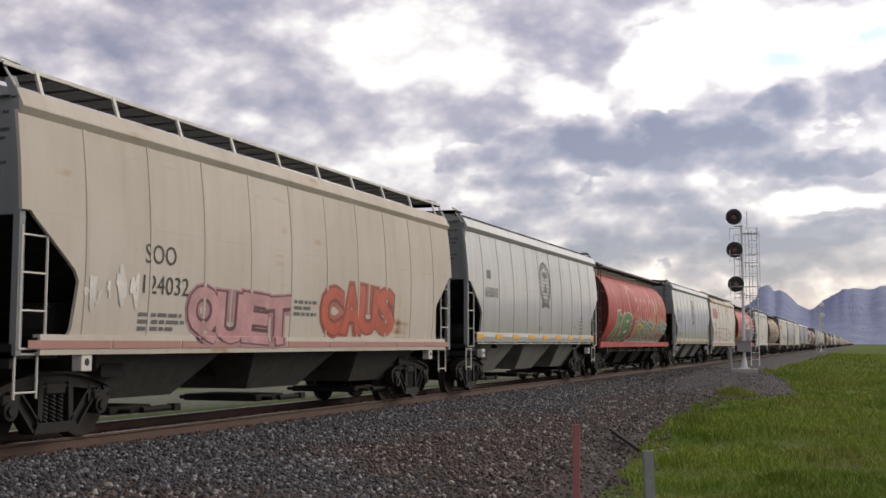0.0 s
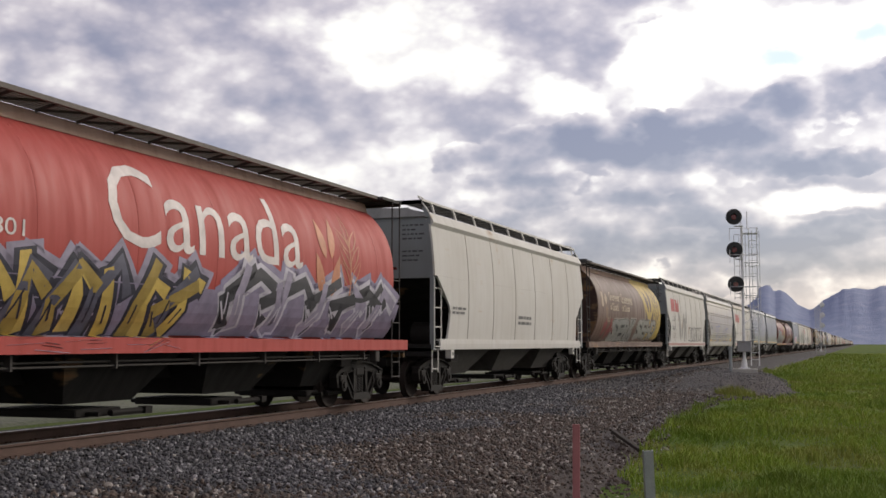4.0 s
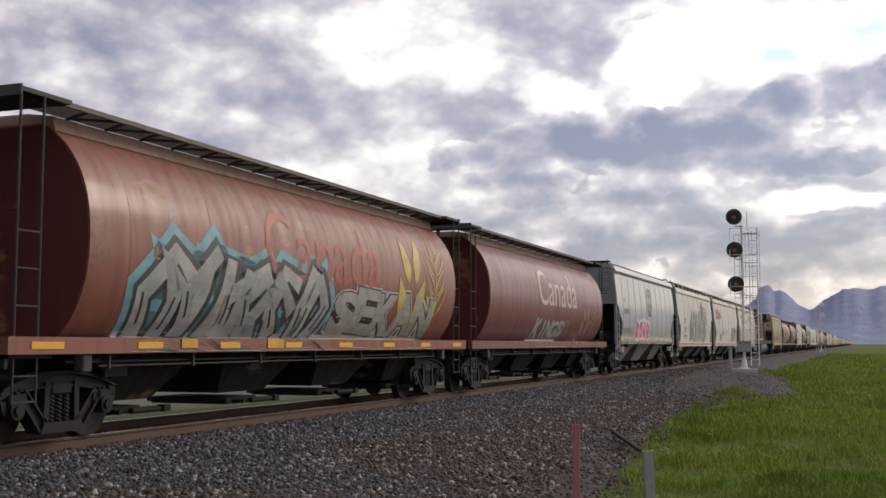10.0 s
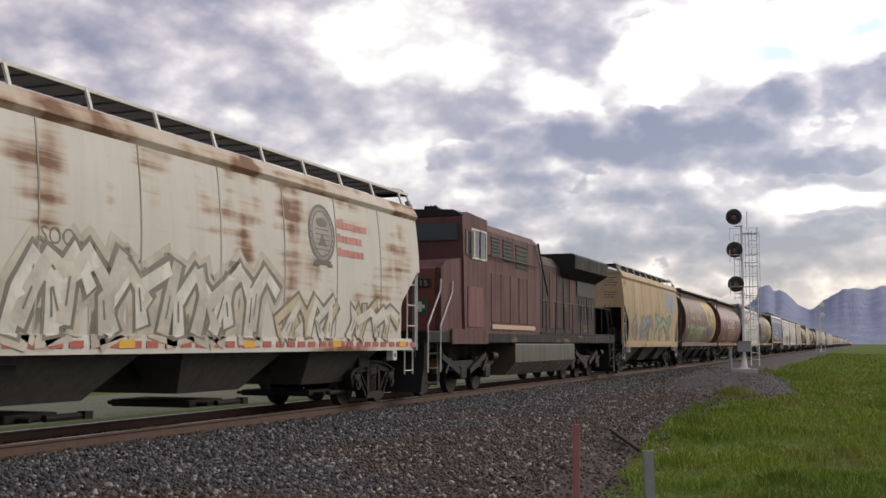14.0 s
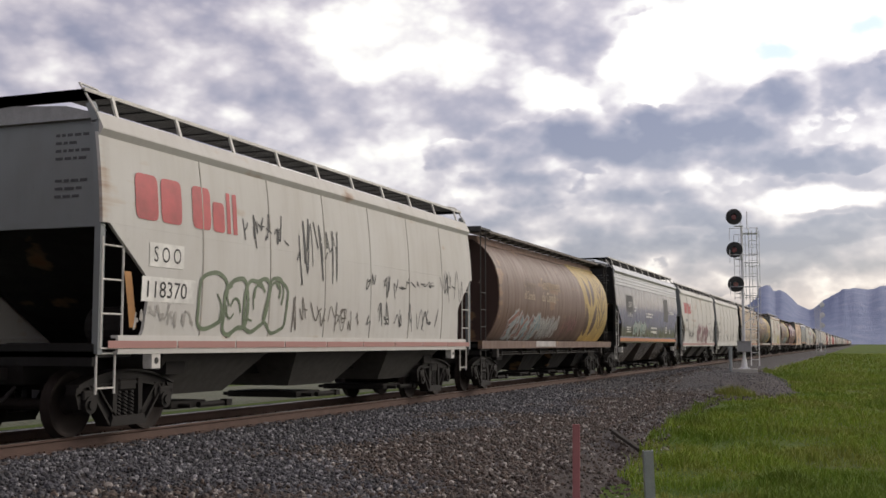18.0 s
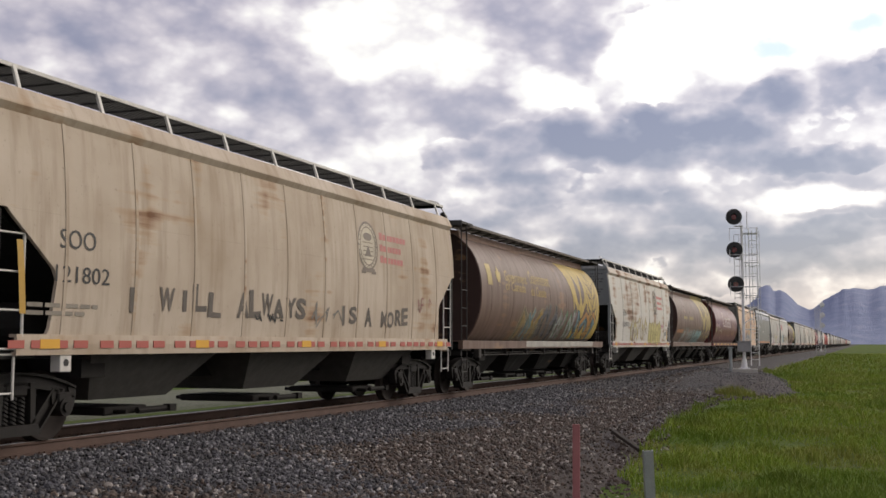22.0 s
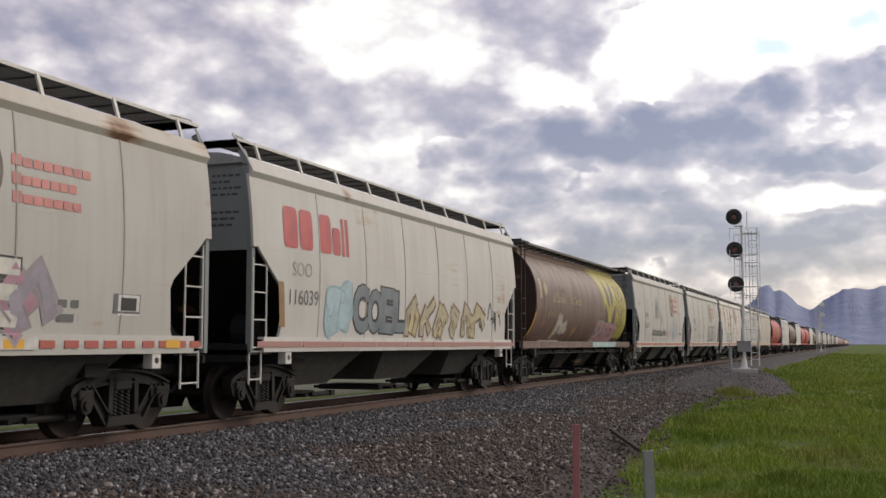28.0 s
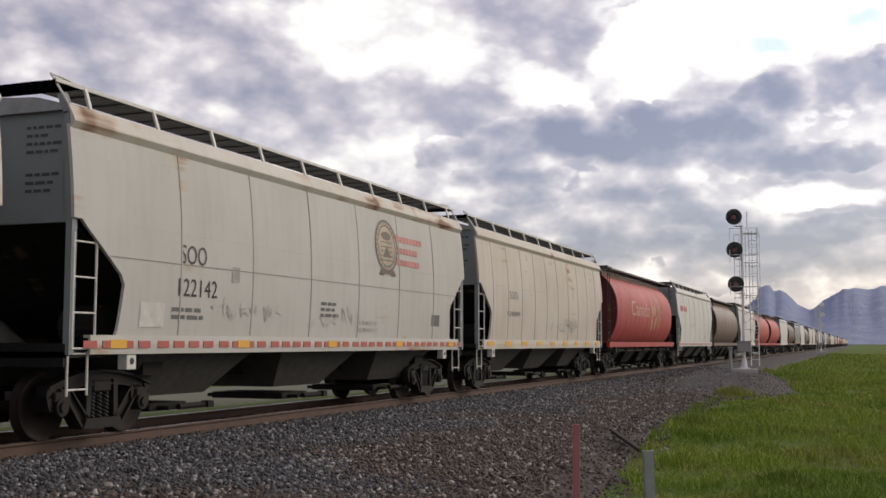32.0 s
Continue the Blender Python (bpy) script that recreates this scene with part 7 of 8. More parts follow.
c = (CARS[19], "hop")
words(c, 'SOO', -5.15, -4.51, 2.56, 2.79, (0.16, 0.14, 0.12))
words(c, '119912', -5.19, -4.18, 2.03, 2.29, (0.10, 0.09, 0.08))
oval_emblem(c, 2.11, 3.22, 2.77, 3.96, (0.10, 0.08, 0.07), (0.30, 0.27, 0.24))
owner_lines(c, 3.33, 4.77, 2.97, 3.79)
wild(c, 8, -6.83, 0.69, 1.44, 2.58, [(0.66, 0.64, 0.58), (0.56, 0.53, 0.46)], (0.20, 0.18, 0.15), (0.5, 0.46, 0.38), seed=140, spiky=0.6, label='white jagged graffiti')
wild(c, 6, 1.05, 5.95, 1.38, 2.19, [(0.50, 0.43, 0.30), (0.62, 0.6, 0.54)], (0.2, 0.17, 0.12), seed=141, spiky=0.65, label='tan and white graffiti')

c = (CARS[21], "hop")
patch_of(c, 3.58, 6.53, 2.96, 4.00, (0.20, 0.24, 0.28))
wild(c, 3, -6.03, -1.46, 1.53, 2.64, [(0.25, 0.24, 0.2), (0.16, 0.17, 0.2)], (0.1, 0.1, 0.1), seed=150, label='grey graffiti')
wild(c, 3, -0.84, 4.87, 1.56, 2.75, [(0.10, 0.18, 0.09), (0.3, 0.33, 0.25)], (0.06, 0.09, 0.06), seed=151, label='green graffiti')
scrawl(c, 4, -7.41, -4.49, 2.28, 3.08, (0.2, 0.18, 0.15), seed=152)

c = (CARS[22], "cyl")
words(c, 'Government', -4.87, -3.01, 3.14, 3.52, (0.42, 0.30, 0.12), 0.012)
words(c, 'of Canada', -4.84, -3.12, 2.77, 3.10, (0.45, 0.35, 0.2), 0.012)
words(c, 'Gouvernement', -2.35, 0.12, 3.14, 3.51, (0.32, 0.22, 0.1), 0.012)
words(c, 'du Canada', -2.33, -0.54, 2.83, 3.15, (0.45, 0.35, 0.16), 0.012)
words(c, '603728', -5.26, -4.11, 2.24, 2.44, (0.35, 0.28, 0.15))
bars(c, -6.03, -5.72, 2.22, 2.44, 1, WHITE, seed=160, fill=0.9)
wheat(c, 2.11, 7.32, 1.54, 4.21)
wild(c, 2, -5.86, -4.29, 1.37, 1.79, [(0.35, 0.06, 0.13), (0.45, 0.25, 0.3)], (0.08, 0.03, 0.05), seed=161)
throw(c, 'EIOPS', -4.58, 1.35, 1.46, 2.46, (0.30, 0.36, 0.19), (0.07, 0.05, 0.06), (0.42, 0.36, 0.42), seed=162, label='green and white graffiti letters')
wild(c, 5, 1.14, 6.16, 1.46, 2.40, [(0.30, 0.24, 0.30), (0.2, 0.14, 0.2)], (0.06, 0.05, 0.07), (0.4, 0.33, 0.38), seed=163, label='mauve graffiti')
patch_of(c, -5.39, 4.76, 1.18, 1.41, (0.42, 0.40, 0.37))

c = (CARS[23], "cyl")
words(c, 'Canada', -2.45, 2.64, 2.47, 3.49, (0.55, 0.42, 0.33), 0.0)
words(c, '607118', -5.54, -4.28, 2.52, 2.75, (0.36, 0.13, 0.12))
bars(c, -6.52, -6.18, 2.54, 2.74, 1, (0.5, 0.4, 0.36), seed=170, fill=0.9)
scrawl(c, 6, -4.74, -1.90, 1.50, 1.87, (0.5, 0.45, 0.42), seed=171, width=0.05)
throw(c, 'PEBLS', -1.38, 3.97, 1.40, 2.40, (0.2, 0.1, 0.085), (0.5, 0.44, 0.38), seed=172, label='pale outlined graffiti letters')
wheat(c, 3.46, 6.58, 1.76, 3.50, (0.5,0.3,0.1), (0.13, 0.07, 0.05), False)

c = (CARS[24], "hop")
brand(c, -6.91, -4.03, 3.08, 3.75)
patch_of(c, -6.59, -5.71, 2.42, 2.77, (0.75, 0.74, 0.70))
patch_of(c, -6.75, -5.39, 1.91, 2.27, (0.75, 0.74, 0.70))
words(c, 'S O O', -6.48, -5.80, 2.49, 2.72, BLACK, lift=0.016)
words(c, '118370', -6.62, -5.62, 1.97, 2.21, BLACK, lift=0.016)
scrawl(c, 6, -3.87, -2.49, 2.84, 3.56, BLACK, seed=180, width=0.03, label='black scrawled tag')
scrawl(c, 8, -2.08, -0.23, 2.33, 3.68, BLACK, seed=181, width=0.035, label='black scrawled tag')
scrawl(c, 6, 0.99, 3.21, 2.26, 2.88, BLACK, seed=182, width=0.03)
scrawl(c, 4, 3.31, 5.01, 2.58, 2.74, BLACK, seed=183, width=0.025)
scrawl(c, 4, 5.24, 6.62, 2.27, 3.14, BLACK, seed=184, width=0.03)
bubble(c, 4, -5.21, -2.48, 1.48, 2.42, None, (0.13, 0.17, 0.10), 0.06, 185, 'green outlined rounded graffiti')
scrawl(c, 9, -2.16, 0.76, 1.51, 2.15, (0.16, 0.14, 0.12), seed=186, width=0.03)
scrawl(c, 10, 1.05, 5.36, 1.48, 2.23, (0.07, 0.07, 0.07), seed=187, width=0.03)
scrawl(c, 9, -6.84, -5.42, 1.50, 1.87, (0.4, 0.38, 0.35), seed=188, width=0.04)

c = (CARS[25], "cyl")
words(c, 'Government', -4.40, -2.99, 3.03, 3.28, (0.22, 0.15, 0.10), 0.012)
words(c, 'of Canada', -4.41, -3.22, 2.67, 2.93, (0.45, 0.36, 0.25), 0.012)
words(c, 'Gouvernement', -2.31, 0.00, 3.05, 3.43, (0.34, 0.24, 0.14), 0.012)
words(c, 'du Canada', -2.39, -0.64, 2.66, 2.97, (0.45, 0.36, 0.25), 0.012)
wheat(c, 2.94, 7.42, 1.40, 4.24, (0.42, 0.30, 0.10))
wild(c, 5, -5.52, -2.47, 1.43, 2.23, [(0.20, 0.30, 0.32), (0.3, 0.14, 0.11), (0.33, 0.36, 0.36)], (0.42, 0.42, 0.42), seed=190, label='blue and white graffiti')
wild(c, 7, -2.59, 0.07, 1.47, 2.22, [(0.28, 0.27, 0.26), (0.36, 0.35, 0.33)], (0.48, 0.47, 0.45), seed=191, spiky=0.7, label='silver graffiti')
scrawl(c, 7, 0.68, 2.70, 1.49, 2.38, (0.26, 0.13, 0.13), seed=192, width=0.06, label='pink scrawled tag')
patch_of(c, -2.96, -0.59, 1.21, 1.39, (0.45, 0.42, 0.4))

c = (CARS[26], "coer")
patch_of(c, -6.16, -4.65, 2.70, 3.45, (0.02, 0.02, 0.02))
words(c, 'COER', -5.95, -4.93, 2.93, 3.18, WHITE, lift=0.016)
words(c, '354836', -5.98, -4.83, 2.50, 2.70, WHITE)
bars(c, -4.40, -3.92, 2.73, 3.03, 2, WHITE, seed=200)
bars(c, -1.50, 0.46, 2.52, 2.80, 2, WHITE, seed=201)
bars(c, -6.15, -5.07, 1.79, 2.08, 3, WHITE, seed=202)
bars(c, -0.12, 1.45, 1.81, 2.15, 2, WHITE, seed=203)
bars(c, 5.37, 7.02, 2.85, 3.02, 2, WHITE, seed=204)
bars(c, 0.40, 1.70, 1.79, 1.95, 2, WHITE, seed=205)
patch_of(c, 3.75, 5.03, 2.43, 3.63, (0.05, 0.05, 0.05))
bars(c, 4.04, 4.62, 1.83, 2.19, 3, WHITE, seed=206)
bars(c, 5.24, 5.77, 1.83, 2.03, 3, WHITE, seed=207)
wild(c, 4, -4.71, -1.47, 1.72, 2.30, [(0.15, 0.25, 0.2), (0.3, 0.33, 0.3)], (0.35, 0.4, 0.37), seed=208, label='green graffiti')

c = (CARS[27], "hop")
brand(c, -6.60, -3.76, 3.09, 3.73)
words(c, '115913', -6.42, -5.36, 2.04, 2.27, GREYINK)
bars(c, -6.14, -5.44, 2.61, 2.79, 1, seed=210, fill=0.9)
scrawl(c, 5, -4.86, -2.84, 1.52, 2.21, BLACK, seed=211, width=0.06)
wild(c, 4, -1.20, 3.49, 1.38, 2.49, [(0.22, 0.08, 0.10), (0.14, 0.08, 0.08)], (0.3, 0.15, 0.17), seed=212, label='dark pink graffiti')
scrawl(c, 3, -2.40, -0.70, 1.57, 2.72, (0.3, 0.29, 0.26), seed=213, width=0.08)
scrawl(c, 5, 3.09, 6.16, 1.63, 2.40, (0.2, 0.19, 0.17), seed=214)
scrawl(c, 9, 3.87, 5.20, 2.58, 2.71, BLACK, seed=215, width=0.03)
scrawl(c, 4, 4.26, 4.82, 1.73, 2.34, BLACK, seed=216, width=0.06)
patch_of(c, 5.21, 5.68, 1.59, 1.88, GREYINK)

c = (CARS[28], "hop")
words(c, 'SOO', -6.35, -5.64, 2.63, 2.90)
words(c, '113834', -6.55, -5.42, 2.06, 2.34)
bars(c, -3.65, -3.33, 2.61, 2.88, 2, seed=220)
bars(c, -6.51, -4.78, 1.49, 1.92, 3, seed=221, rgb=(0.42, 0.4, 0.36))
scrawl(c, 4, -2.00, -0.89, 1.62, 2.03, BLACK, seed=222, width=0.025)
scrawl(c, 4, 1.61, 3.13, 1.58, 2.13, BLACK, seed=223, width=0.025)
patch_of(c, -3.83, -3.72, 1.50, 1.93, (0.10, 0.09, 0.08), 0.12)
patch_of(c, -0.61, -0.45, 1.53, 2.02, (0.10, 0.09, 0.08), 0.12)
patch_of(c, 2.66, 2.85, 1.56, 2.11, (0.10, 0.09, 0.08), 0.12)
patch_of(c, 6.23, 6.48, 1.59, 2.21, (0.10, 0.09, 0.08), 0.12)

c = (CARS[29], "lng")
words(c, 'SOO', -6.83, -6.12, 2.53, 2.78)
words(c, '121802', -6.90, -5.81, 2.09, 2.31)
handwriting(c, 'I WILL ALWAYS', -5.52, 0.03, 1.68, 2.28, (0.11, 0.09, 0.075), 230, 'brown hand-brushed words')
handwriting(c, 'IS A MORE', 1.37, 4.92, 1.6, 2.18, (0.11, 0.09, 0.075), 229, 'brown hand-brushed words')
scrawl(c, 4, 0.13, 1.37, 1.61, 2.10, (0.2, 0.19, 0.17), seed=231)
scrawl(c, 5, -1.88, -0.90, 1.63, 1.87, BLACK, seed=232)
scrawl(c, 3, 5.51, 6.41, 2.01, 2.55, (0.3, 0.12, 0.1), seed=233)
oval_emblem(c, 2.22, 3.23, 2.76, 3.85, (0.17, 0.13, 0.1), (0.55, 0.48, 0.36))
owner_lines(c, 3.34, 4.82, 2.98, 3.72)
bars(c, -7.39, -5.87, 1.64, 1.84, 2, seed=234, rgb=(0.25, 0.22, 0.18))
patch_of(c, -7.50, -7.39, 1.67, 2.57, (0.5, 0.3, 0.05), -0.12)

c = (CARS[30], "cyl")
words(c, 'Gouvernement', -2.12, 0.26, 3.16, 3.57, (0.46, 0.33, 0.12), 0.012)
words(c, 'du Canada', -2.08, -0.31, 2.79, 3.10, (0.46, 0.33, 0.12), 0.012)
leaf_flag(c, -6.34, -4.95, 2.94, 3.52, (0.5, 0.38, 0.12))
words(c, 'Government', -4.71, -2.46, 3.12, 3.43, (0.46, 0.33, 0.12), 0.012)
words(c, 'of Canada', -4.72, -2.66, 2.85, 3.13, (0.46, 0.33, 0.12), 0.012)
wheat(c, 2.67, 7.46, 1.50, 4.17)
wild(c, 4, -3.15, -0.73, 1.40, 2.41, [(0.13, 0.11, 0.06), (0.30, 0.2, 0.05), (0.12, 0.2, 0.22)], (0.3, 0.27, 0.18), seed=240, label='dark yellow graffiti')
wild(c, 3, -0.80, 1.32, 1.42, 2.62, [(0.03, 0.03, 0.035), (0.1, 0.1, 0.12)], (0.16, 0.14, 0.1), seed=241, label='black rounded graffiti figure', spiky=0.3)
wild(c, 4, 1.32, 3.89, 1.46, 2.48, [(0.10, 0.20, 0.10), (0.28, 0.21, 0.23), (0.3, 0.33, 0.3)], (0.12, 0.13, 0.1), seed=242, label='green and pink graffiti')
wild(c, 4, 3.93, 6.84, 1.48, 2.52, [(0.05, 0.10, 0.11), (0.12, 0.22, 0.26), (0.4, 0.2, 0.05)], (0.03, 0.05, 0.05), seed=243, label='blue-green graffiti')
patch_of(c, -2.51, 6.51, 1.21, 1.39, (0.36, 0.34, 0.3))

c = (CARS[31], "hop")
words(c, 'SOO', -5.21, -4.48, 2.53, 2.79)
words(c, '120070', -5.32, -3.96, 2.05, 2.27, GREYINK)
oval_emblem(c, 2.24, 3.36, 2.75, 3.95, (0.09, 0.07, 0.05), (0.36, 0.30, 0.22))
owner_lines(c, 3.49, 5.18, 2.96, 3.76)
bubble(c, 5, 0.9, 4.33, 1.28, 2.4, (0.50, 0.44, 0.17), (0.27, 0.22, 0.07), 0.055, 250, 'yellow rounded graffiti with olive outline')
scrawl(c, 5, 4.34, 5.28, 1.98, 2.33, (0.42, 0.12, 0.2), seed=251, width=0.05)
patch_of(c, 5.53, 6.08, 1.65, 1.98, (0.65, 0.64, 0.6))
patch_of(c, 5.61, 6.00, 1.72, 1.91, BLACK, lift=0.016)
patch_of(c, 6.23, 6.47, 1.52, 1.96, (0.5, 0.3, 0.05))
wild(c, 5, -3.72, 0.49, 1.52, 2.44, [(0.5, 0.42, 0.16), (0.5, 0.47, 0.4)], (0.26, 0.2, 0.12), seed=252, label='tan graffiti')

c = (CARS[32], "cyl")
wheat(c, 2.41, 7.68, 1.70, 4.42, (0.44, 0.34, 0.11))
patch_of(c, -6.47, -4.03, 1.95, 2.13, (0.42, 0.2, 0.10))
bars(c, -4.42, -3.06, 2.74, 2.92, 1, (0.4, 0.32, 0.1), seed=260, fill=0.9)
bars(c, -2.24, -0.43, 2.74, 2.94, 1, (0.4, 0.32, 0.1), seed=261, fill=0.9)
wild(c, 5, -4.40, -0.39, 1.35, 2.26, [(0.20, 0.28, 0.26), (0.36, 0.2, 0.16), (0.40, 0.42, 0.40)], (0.15, 0.12, 0.1), seed=262, spiky=0.7, label='grey-green jagged graffiti')
wild(c, 5, -0.28, 3.67, 1.40, 2.18, [(0.38, 0.50, 0.50), (0.25, 0.42, 0.45)], (0.08, 0.12, 0.13), seed=263, spiky=0.7, label='pale blue graffiti')
wild(c, 4, 3.77, 7.57, 1.49, 2.23, [(0.16, 0.11, 0.08), (0.3, 0.2, 0.14)], (0.06, 0.04, 0.03), seed=264)
patch_of(c, -5.52, 7.23, 1.18, 1.43, (0.40, 0.38, 0.34))

c = (CARS[33], "cyl")
words(c, '607455', -5.62, -4.36, 2.50, 2.74, (0.62, 0.52, 0.48))
bars(c, -6.61, -6.27, 2.53, 2.74, 1, (0.62, 0.52, 0.48), seed=270, fill=0.9)
patch_of(c, -6.22, -5.81, 2.50, 2.74, (0.42, 0.12, 0.10))
words(c, 'Canada', -2.54, 2.64, 2.54, 3.69, (0.62, 0.50, 0.45), 0.0)
scrawl(c, 4, -4.31, -3.35, 2.04, 2.43, (0.5, 0.45, 0.4), seed=271, width=0.06)
scrawl(c, 4, -6.73, -5.92, 2.15, 2.44, (0.3, 0.33, 0.16), seed=272, width=0.08)
scrawl(c, 4, -3.58, -2.63, 1.55, 2.00, (0.28, 0.14, 0.13), seed=273)
scrawl(c, 6, 0.28, 2.61, 1.66, 2.27, (0.26, 0.12, 0.11), seed=274)
wheat(c, 2.90, 6.27, 1.85, 3.24, (0.5,0.3,0.1), (0.22, 0.10, 0.05), False)

c = (CARS[34], "smw")
words(c, 'SMW', -5.59, -4.54, 2.79, 3.15, (0.08, 0.06, 0.05))
patch_of(c, -6.49, -5.59, 2.07, 2.47, (0.68, 0.58, 0.46))
wild(c, 1, -1.38, 1.39, 2.09, 3.38, [(0.46, 0.30, 0.12)], (0.3, 0.2, 0.12), seed=280, spiky=0.1, label='ochre emblem patch')
wild(c, 4, -2.98, 1.65, 1.23, 2.23, [(0.16, 0.19, 0.24), (0.36, 0.37, 0.38)], (0.04, 0.05, 0.07), seed=281, label='blue and silver graffiti')

c = (CARS[35], "coer")
bars(c, -5.99, -4.66, 2.93, 3.24, 1, WHITE, seed=285)
bars(c, -1.85, -0.03, 2.41, 2.64, 2, WHITE, seed=286)
bars(c, -5.71, -4.72, 2.88, 3.22, 1, WHITE, seed=287)

c = (CARS[36], "hop")
words(c, 'SOO', -5.30, -4.60, 2.52, 2.80)
words(c, '119283', -5.33, -4.13, 2.03, 2.31)
oval_emblem(c, 2.00, 3.07, 2.78, 3.96, (0.10, 0.08, 0.06), (0.36, 0.32, 0.26))
owner_lines(c, 3.22, 4.73, 2.97, 3.66)
scrawl(c, 7, -7.57, -6.37, 2.99, 3.77, (0.3, 0.3, 0.28), seed=290, width=0.05)
wild(c, 7, -4.51, 3.88, 1.39, 2.48, [(0.40, 0.22, 0.28), (0.3, 0.27, 0.32), (0.42, 0.36, 0.14)], (0.3, 0.26, 0.28), seed=291, spiky=0.6)
throw(c, 'NERVSE', -3.36, 3.27, 1.47, 2.36, (0.62, 0.60, 0.55), (0.03, 0.03, 0.03), None, seed=292, label='white graffiti letters with black outline')
patch_of(c, -3.83, 3.74, 1.23, 1.39, (0.6, 0.58, 0.55))
patch_of(c, -5.95, -4.35, 1.49, 1.97, (0.68, 0.67, 0.63))
bars(c, 4.09, 4.57, 1.54, 1.91, 2, seed=293)
patch_of(c, 5.23, 5.83, 1.72, 1.99, GREYINK)
patch_of(c, 5.33, 5.81, 1.69, 1.98, (0.66, 0.65, 0.62))
patch_of(c, 5.39, 5.74, 1.76, 1.94, BLACK, lift=0.016)

c = (CARS[37], "hop")
brand(c, -6.58, -3.76, 3.03, 3.78)
words(c, 'SOO', -6.27, -5.52, 2.53, 2.79, (0.35, 0.33, 0.3))
words(c, '116039', -6.37, -5.24, 2.01, 2.29, GREYINK)
bubble(c, 2, -4.9, -3.75, 1.5, 2.5, (0.36, 0.48, 0.52), (0.30, 0.42, 0.47), 0.05, 303, 'pale blue graffiti')
throw(c, 'COEL', -3.67, -0.91, 1.50, 2.51, (0.17, 0.20, 0.22), (0.03, 0.03, 0.035), None, seed=300, label='dark blue graffiti letters')
wild(c, 6, -0.88, 4.36, 1.49, 2.31, [(0.50, 0.44, 0.24), (0.42, 0.38, 0.26)], (0.22, 0.13, 0.08), seed=301, spiky=0.65, label='yellow-brown jagged graffiti')
scrawl(c, 4, 4.36, 6.38, 1.52, 2.46, BLACK, seed=302, width=0.05)

c = (CARS[38], "cyl")
leaf_flag(c, -6.56, -5.52, 2.76, 3.40, (0.36, 0.27, 0.17))
words(c, 'Government', -4.47, -2.98, 3.04, 3.29, (0.22, 0.16, 0.1), 0.012)
words(c, 'of Canada', -4.96, -3.30, 2.69, 2.99, (0.42, 0.33, 0.2), 0.012)
words(c, 'du Canada', -2.58, -0.85, 2.69, 2.98, (0.36, 0.27, 0.16), 0.012)
words(c, '601135', -5.44, -4.27, 2.20, 2.42, (0.34, 0.25, 0.15))
wheat(c, 2.23, 7.35, 1.55, 4.31, (0.40, 0.34, 0.05))
patch_of(c, -7.18, -7.04, 1.48, 2.31, (0.55, 0.3, 0.03), 0.2, name='reflector')
patch_of(c, -4.31, -4.15, 1.49, 1.89, (0.55, 0.3, 0.03), 0.1, name='reflector')
patch_of(c, -1.56, -1.41, 1.49, 1.90, (0.55, 0.3, 0.03), 0.1, name='reflector')
scrawl(c, 4, -4.09, -2.66, 1.48, 2.31, (0.46, 0.41, 0.36), seed=310, width=0.22, label='white horned creature graffiti')
patch_of(c, -5.29, -2.75, 1.22, 1.43, (0.45, 0.41, 0.37))
throw(c, 'SUSES', 1.92, 5.63, 1.36, 2.20, (0.42, 0.22, 0.23), (0.09, 0.14, 0.16), (0.42, 0.48, 0.48), seed=311, label='pink and pale blue graffiti letters')
patch_of(c, 1.07, 5.25, 1.18, 1.38, (0.34, 0.46, 0.44))

c = (CARS[39], "hop")
words(c, 'SOO', -5.22, -4.38, 2.55, 2.80)
words(c, '122077', -5.32, -4.08, 2.06, 2.29, GREYINK)
oval_emblem(c, 2.15, 3.23, 2.78, 3.96, (0.13, 0.09, 0.05), (0.36, 0.28, 0.17))
owner_lines(c, 3.36, 5.00, 2.93, 3.80)
scrawl(c, 6, -2.45, -1.07, 2.11, 3.74, (0.22, 0.22, 0.2), seed=320, width=0.05, label='grey scrawled figure')
scrawl(c, 4, -1.00, -0.13, 2.13, 2.98, (0.3, 0.3, 0.28), seed=321, width=0.03)
handwriting(c, 'ONLYONLYONLYONLYONLY', -3.32, 0.73, 1.66, 2.05, (0.05, 0.05, 0.05), 325, 'black hand-brushed words')
scrawl(c, 4, 0.74, 1.71, 1.51, 2.16, (0.5, 0.28, 0.3), seed=322, width=0.09)
scrawl(c, 4, 2.50, 4.25, 1.39, 2.57, (0.34, 0.36, 0.40), seed=323, width=0.2)
bars(c, -0.15, 0.50, 1.84, 2.06, 3, seed=324)
patch_of(c, 5.34, 5.93, 1.67, 2.01, (0.66, 0.65, 0.6))
patch_of(c, 5.46, 5.85, 1.75, 1.96, BLACK, lift=0.016)

hearts(c, (-2.9, -2.1, -0.45, 0.33), 1.52, 0.11)

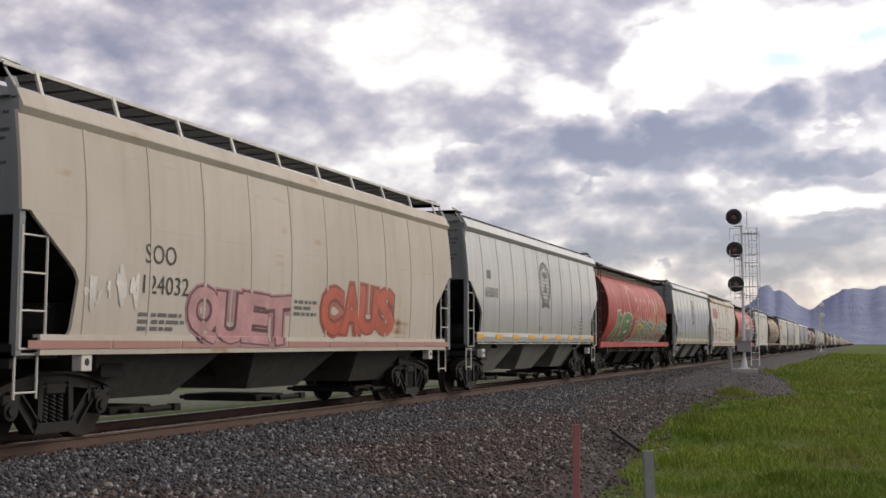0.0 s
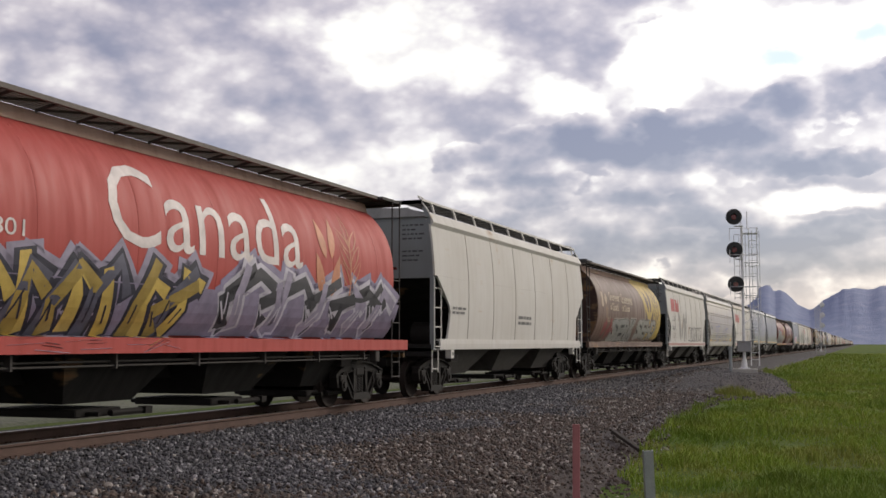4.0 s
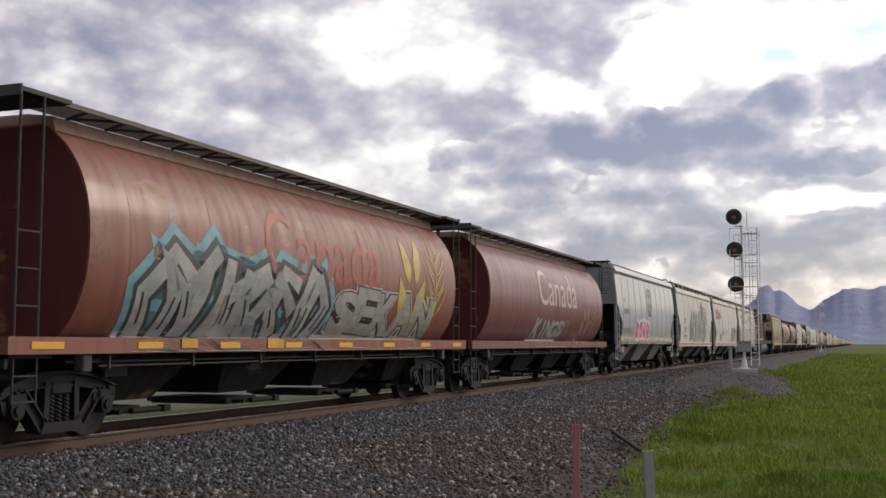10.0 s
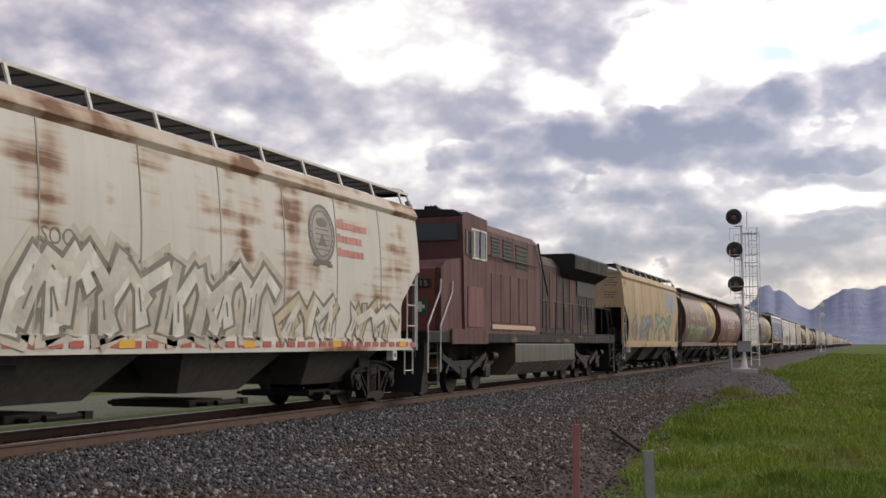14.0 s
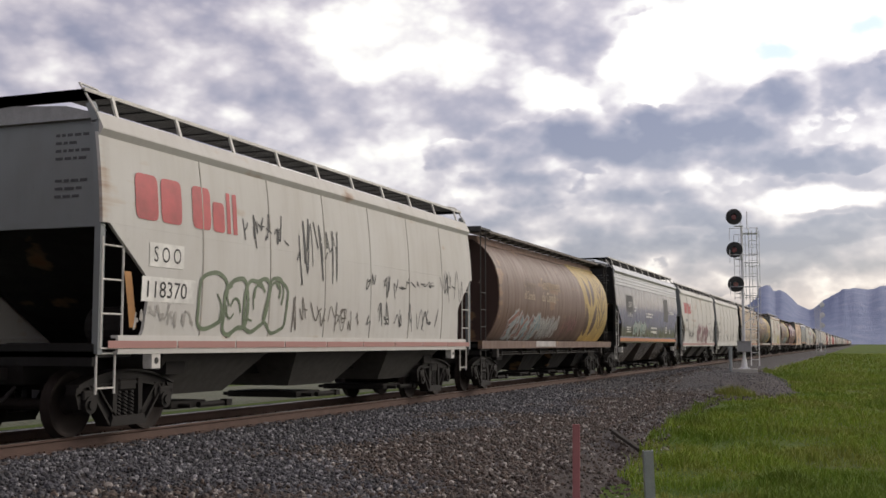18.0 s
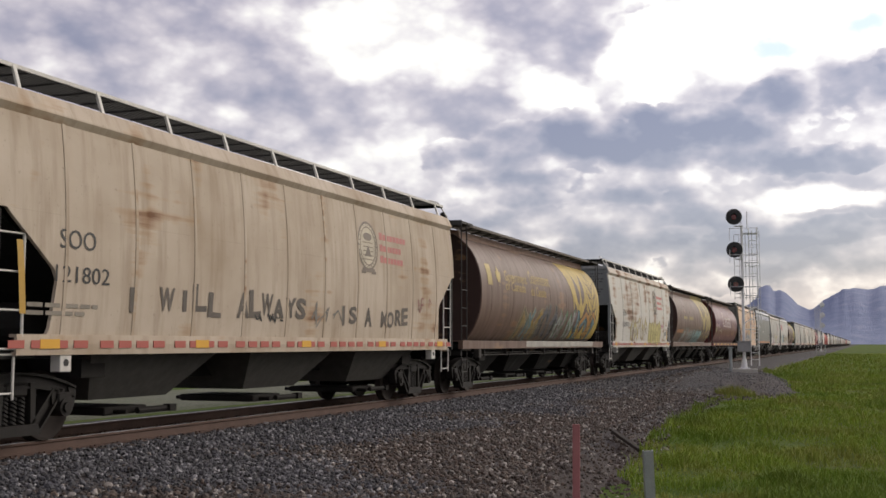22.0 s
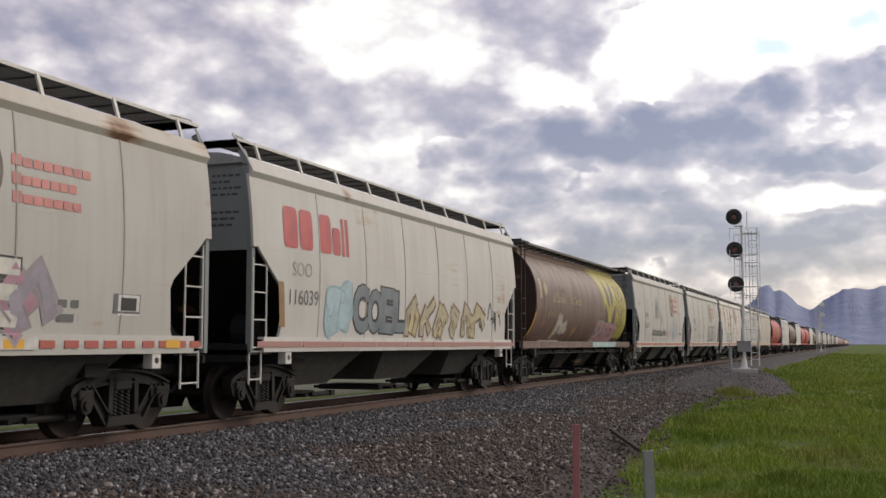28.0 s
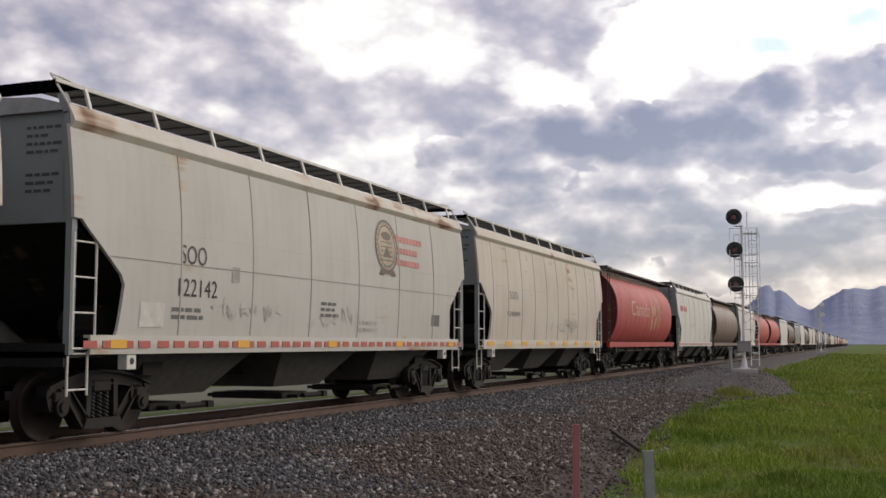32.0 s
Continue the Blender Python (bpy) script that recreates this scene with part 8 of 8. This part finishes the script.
c = (CARS[40], "hop")
words(c, 'SOO', -5.31, -4.63, 2.54, 2.82)
words(c, '122651', -5.41, -4.33, 2.08, 2.33)
oval_emblem(c, 1.97, 2.99, 2.79, 3.99, (0.13, 0.09, 0.05), (0.36, 0.28, 0.17))
owner_lines(c, 3.10, 4.83, 3.00, 3.80)
bars(c, -3.75, -3.44, 2.35, 2.57, 1, seed=330)
scrawl(c, 5, -4.45, -1.65, 1.55, 2.10, (0.3, 0.2, 0.12), seed=331)
bubble(c, 5, 1.35, 5.0, 1.5, 2.5, None, (0.10, 0.10, 0.095), 0.06, 332, 'black outlined rounded graffiti')
patch_of(c, -6.80, -6.55, 1.52, 2.00, (0.55, 0.3, 0.03))

c = (CARS[41], "hop")
oval_emblem(c, 1.91, 2.72, 2.89, 4.04, (0.13, 0.09, 0.05), (0.30, 0.24, 0.16))
owner_lines(c, 2.89, 4.37, 3.05, 3.62)
bubble(c, 5, -3.93, -1.20, 1.46, 2.12, (0.56, 0.56, 0.53), (0.09, 0.09, 0.09), 0.06, 340, 'white rounded graffiti with dark outline')
throw(c, 'WK', -1.44, -0.04, 1.44, 2.21, (0.34, 0.35, 0.33), (0.06, 0.06, 0.06), seed=341, label='grey graffiti letters')
words(c, 'SOO', -5.32, -4.49, 2.39, 2.58)
words(c, '120211', -5.38, -4.24, 2.01, 2.21, GREYINK)

c = (CARS[42], "hop")
words(c, 'SOO', -5.20, -4.50, 2.51, 2.80)
words(c, '122142', -5.25, -4.18, 2.02, 2.29)
bars(c, -5.39, -4.34, 1.65, 1.87, 2, seed=350)
oval_emblem(c, 2.02, 3.24, 2.77, 3.99, (0.10, 0.07, 0.05), (0.38, 0.31, 0.22))
owner_lines(c, 3.16, 4.75, 2.98, 3.77)
patch_of(c, -3.74, -3.51, 2.30, 2.55, (0.3, 0.29, 0.27))
bars(c, -0.53, 0.37, 1.79, 2.12, 3, seed=351)
scrawl(c, 9, -4.24, -1.90, 1.62, 2.05, (0.45, 0.44, 0.41), seed=352, width=0.025)
scrawl(c, 7, -1.01, 1.49, 1.51, 2.00, (0.42, 0.41, 0.38), seed=353, width=0.03)
bars(c, 1.16, 2.17, 1.52, 1.80, 2, seed=354, rgb=(0.4, 0.39, 0.36))
patch_of(c, -6.17, -5.58, 1.54, 1.90, (0.62, 0.60, 0.56))
patch_of(c, 5.30, 5.83, 1.72, 1.99, GREYINK)

c = (CARS[43], "hop")
words(c, 'SOO', -4.89, -4.09, 2.61, 2.85, GREYINK)
words(c, '124009', -5.11, -3.85, 2.11, 2.26, GREYINK)
scrawl(c, 5, -0.21, 3.73, 1.57, 2.16, (0.3, 0.29, 0.27), seed=360)

c = (CARS[44], "cyl")
words(c, 'Canada', -3.81, 0.82, 2.58, 3.25, (0.55, 0.3, 0.22), 0.0)
wheat(c, 0.43, 4.36, 1.84, 3.56, (0.5,0.3,0.1), (0.50, 0.26, 0.13), False)

c = (CARS[45], "hop")
brand(c, -6.74, -4.03, 3.17, 3.50)

c = (CARS[5], "mid")
patch_of(c, -6.80, -6.67, 1.53, 2.38, (0.5, 0.3, 0.05), -0.2, name='reflector')

c = (CARS[24], "hop")
patch_of(c, -6.97, -6.81, 1.53, 2.31, (0.4, 0.19, 0.05), -0.2, name='reflector')

c = (CARS[37], "hop")
patch_of(c, -6.68, -6.48, 1.60, 2.40, (0.3, 0.18, 0.07), -0.12, name='reflector')

c = (CARS[11], "hop")
patch_of(c, -1.40, -1.26, 1.54, 1.98, (0.5, 0.3, 0.05), 0.12, name='reflector')
patch_of(c, 0.78, 0.95, 1.54, 1.98, (0.5, 0.3, 0.05), 0.12, name='reflector')
patch_of(c, 2.87, 3.10, 1.53, 1.98, (0.5, 0.3, 0.05), 0.12, name='reflector')
patch_of(c, 5.84, 6.07, 1.53, 2.43, (0.22, 0.15, 0.09), 0.12, name='reflector')
scrawl(c, 6, 3.28, 5.38, 2.66, 2.84, (0.12, 0.11, 0.10), seed=401, width=0.02)
scrawl(c, 3, 2.19, 2.64, 1.60, 2.67, (0.3, 0.28, 0.27), seed=402, width=0.025)
scrawl(c, 3, 4.26, 4.91, 1.74, 2.26, (0.24, 0.1, 0.1), seed=403, width=0.035)
patch_of((CARS[42], "hop"), -6.9, 7.0, 2.49, 2.502, (0.22, 0.21, 0.19))
far_proto = {}
y = ROW[-1][3]
rng = random.Random(11)
for k in range(52):
    spec = FAR[k] if k < len(FAR) else rng.choice(FAR)
    kind, paint = spec.split()
    y += 17.3 if kind == "cyl" else 16.9
    if spec not in far_proto:
        far_proto[spec] = make_car(kind, paint, {}, False)
        car = far_proto[spec]
    else:
        car = copy_thing(far_proto[spec], pose(0, 0, 0))
    TRAIN.append((car, y))


def at(t):
    """How far the train has come at t seconds."""
    return 22.07 * t + 0.00279 * t * (t - 32)


def motions():
    for car, y0 in TRAIN:
        walk(car, [(t, pose(0, y0 - at(t), 0)) for t in range(0, 33, 4)])
    # all wheels turn alike: one turning row for the leading axles of the trucks, one for the trailing ones
    for side, wheels in WHEELS.items():
        first = wheels[0]
        walk(first, [(f / 30, pose(0, 0.889 * side, WHEEL_R, 88.0 * f % 360)) for f in range(0, 961)])
        for w in wheels[1:]:
            w.rotation_mode = "QUATERNION"
            keys = w.animation_data_create()
            keys.action = first.animation_data.action
            keys.action_slot = first.animation_data.action_slot
    for side, wheels in LOCO_WHEELS.items():
        for w in wheels:
            walk(w, [(f / 30, pose(0, 2.05 * side, LOCO_R, 79.0 * f % 360)) for f in range(0, 961)])
    rows = []
    for t in (0, 8, 16, 24, 32):
        u = 0.5 - t / 32
        rows.append((t, pose(EYE[0], 0, 0, 0, 0, 20.532) @ Matrix.Translation((36 * u, 66 * u, 0))))
    walk(cloud_layer, rows)


motions()
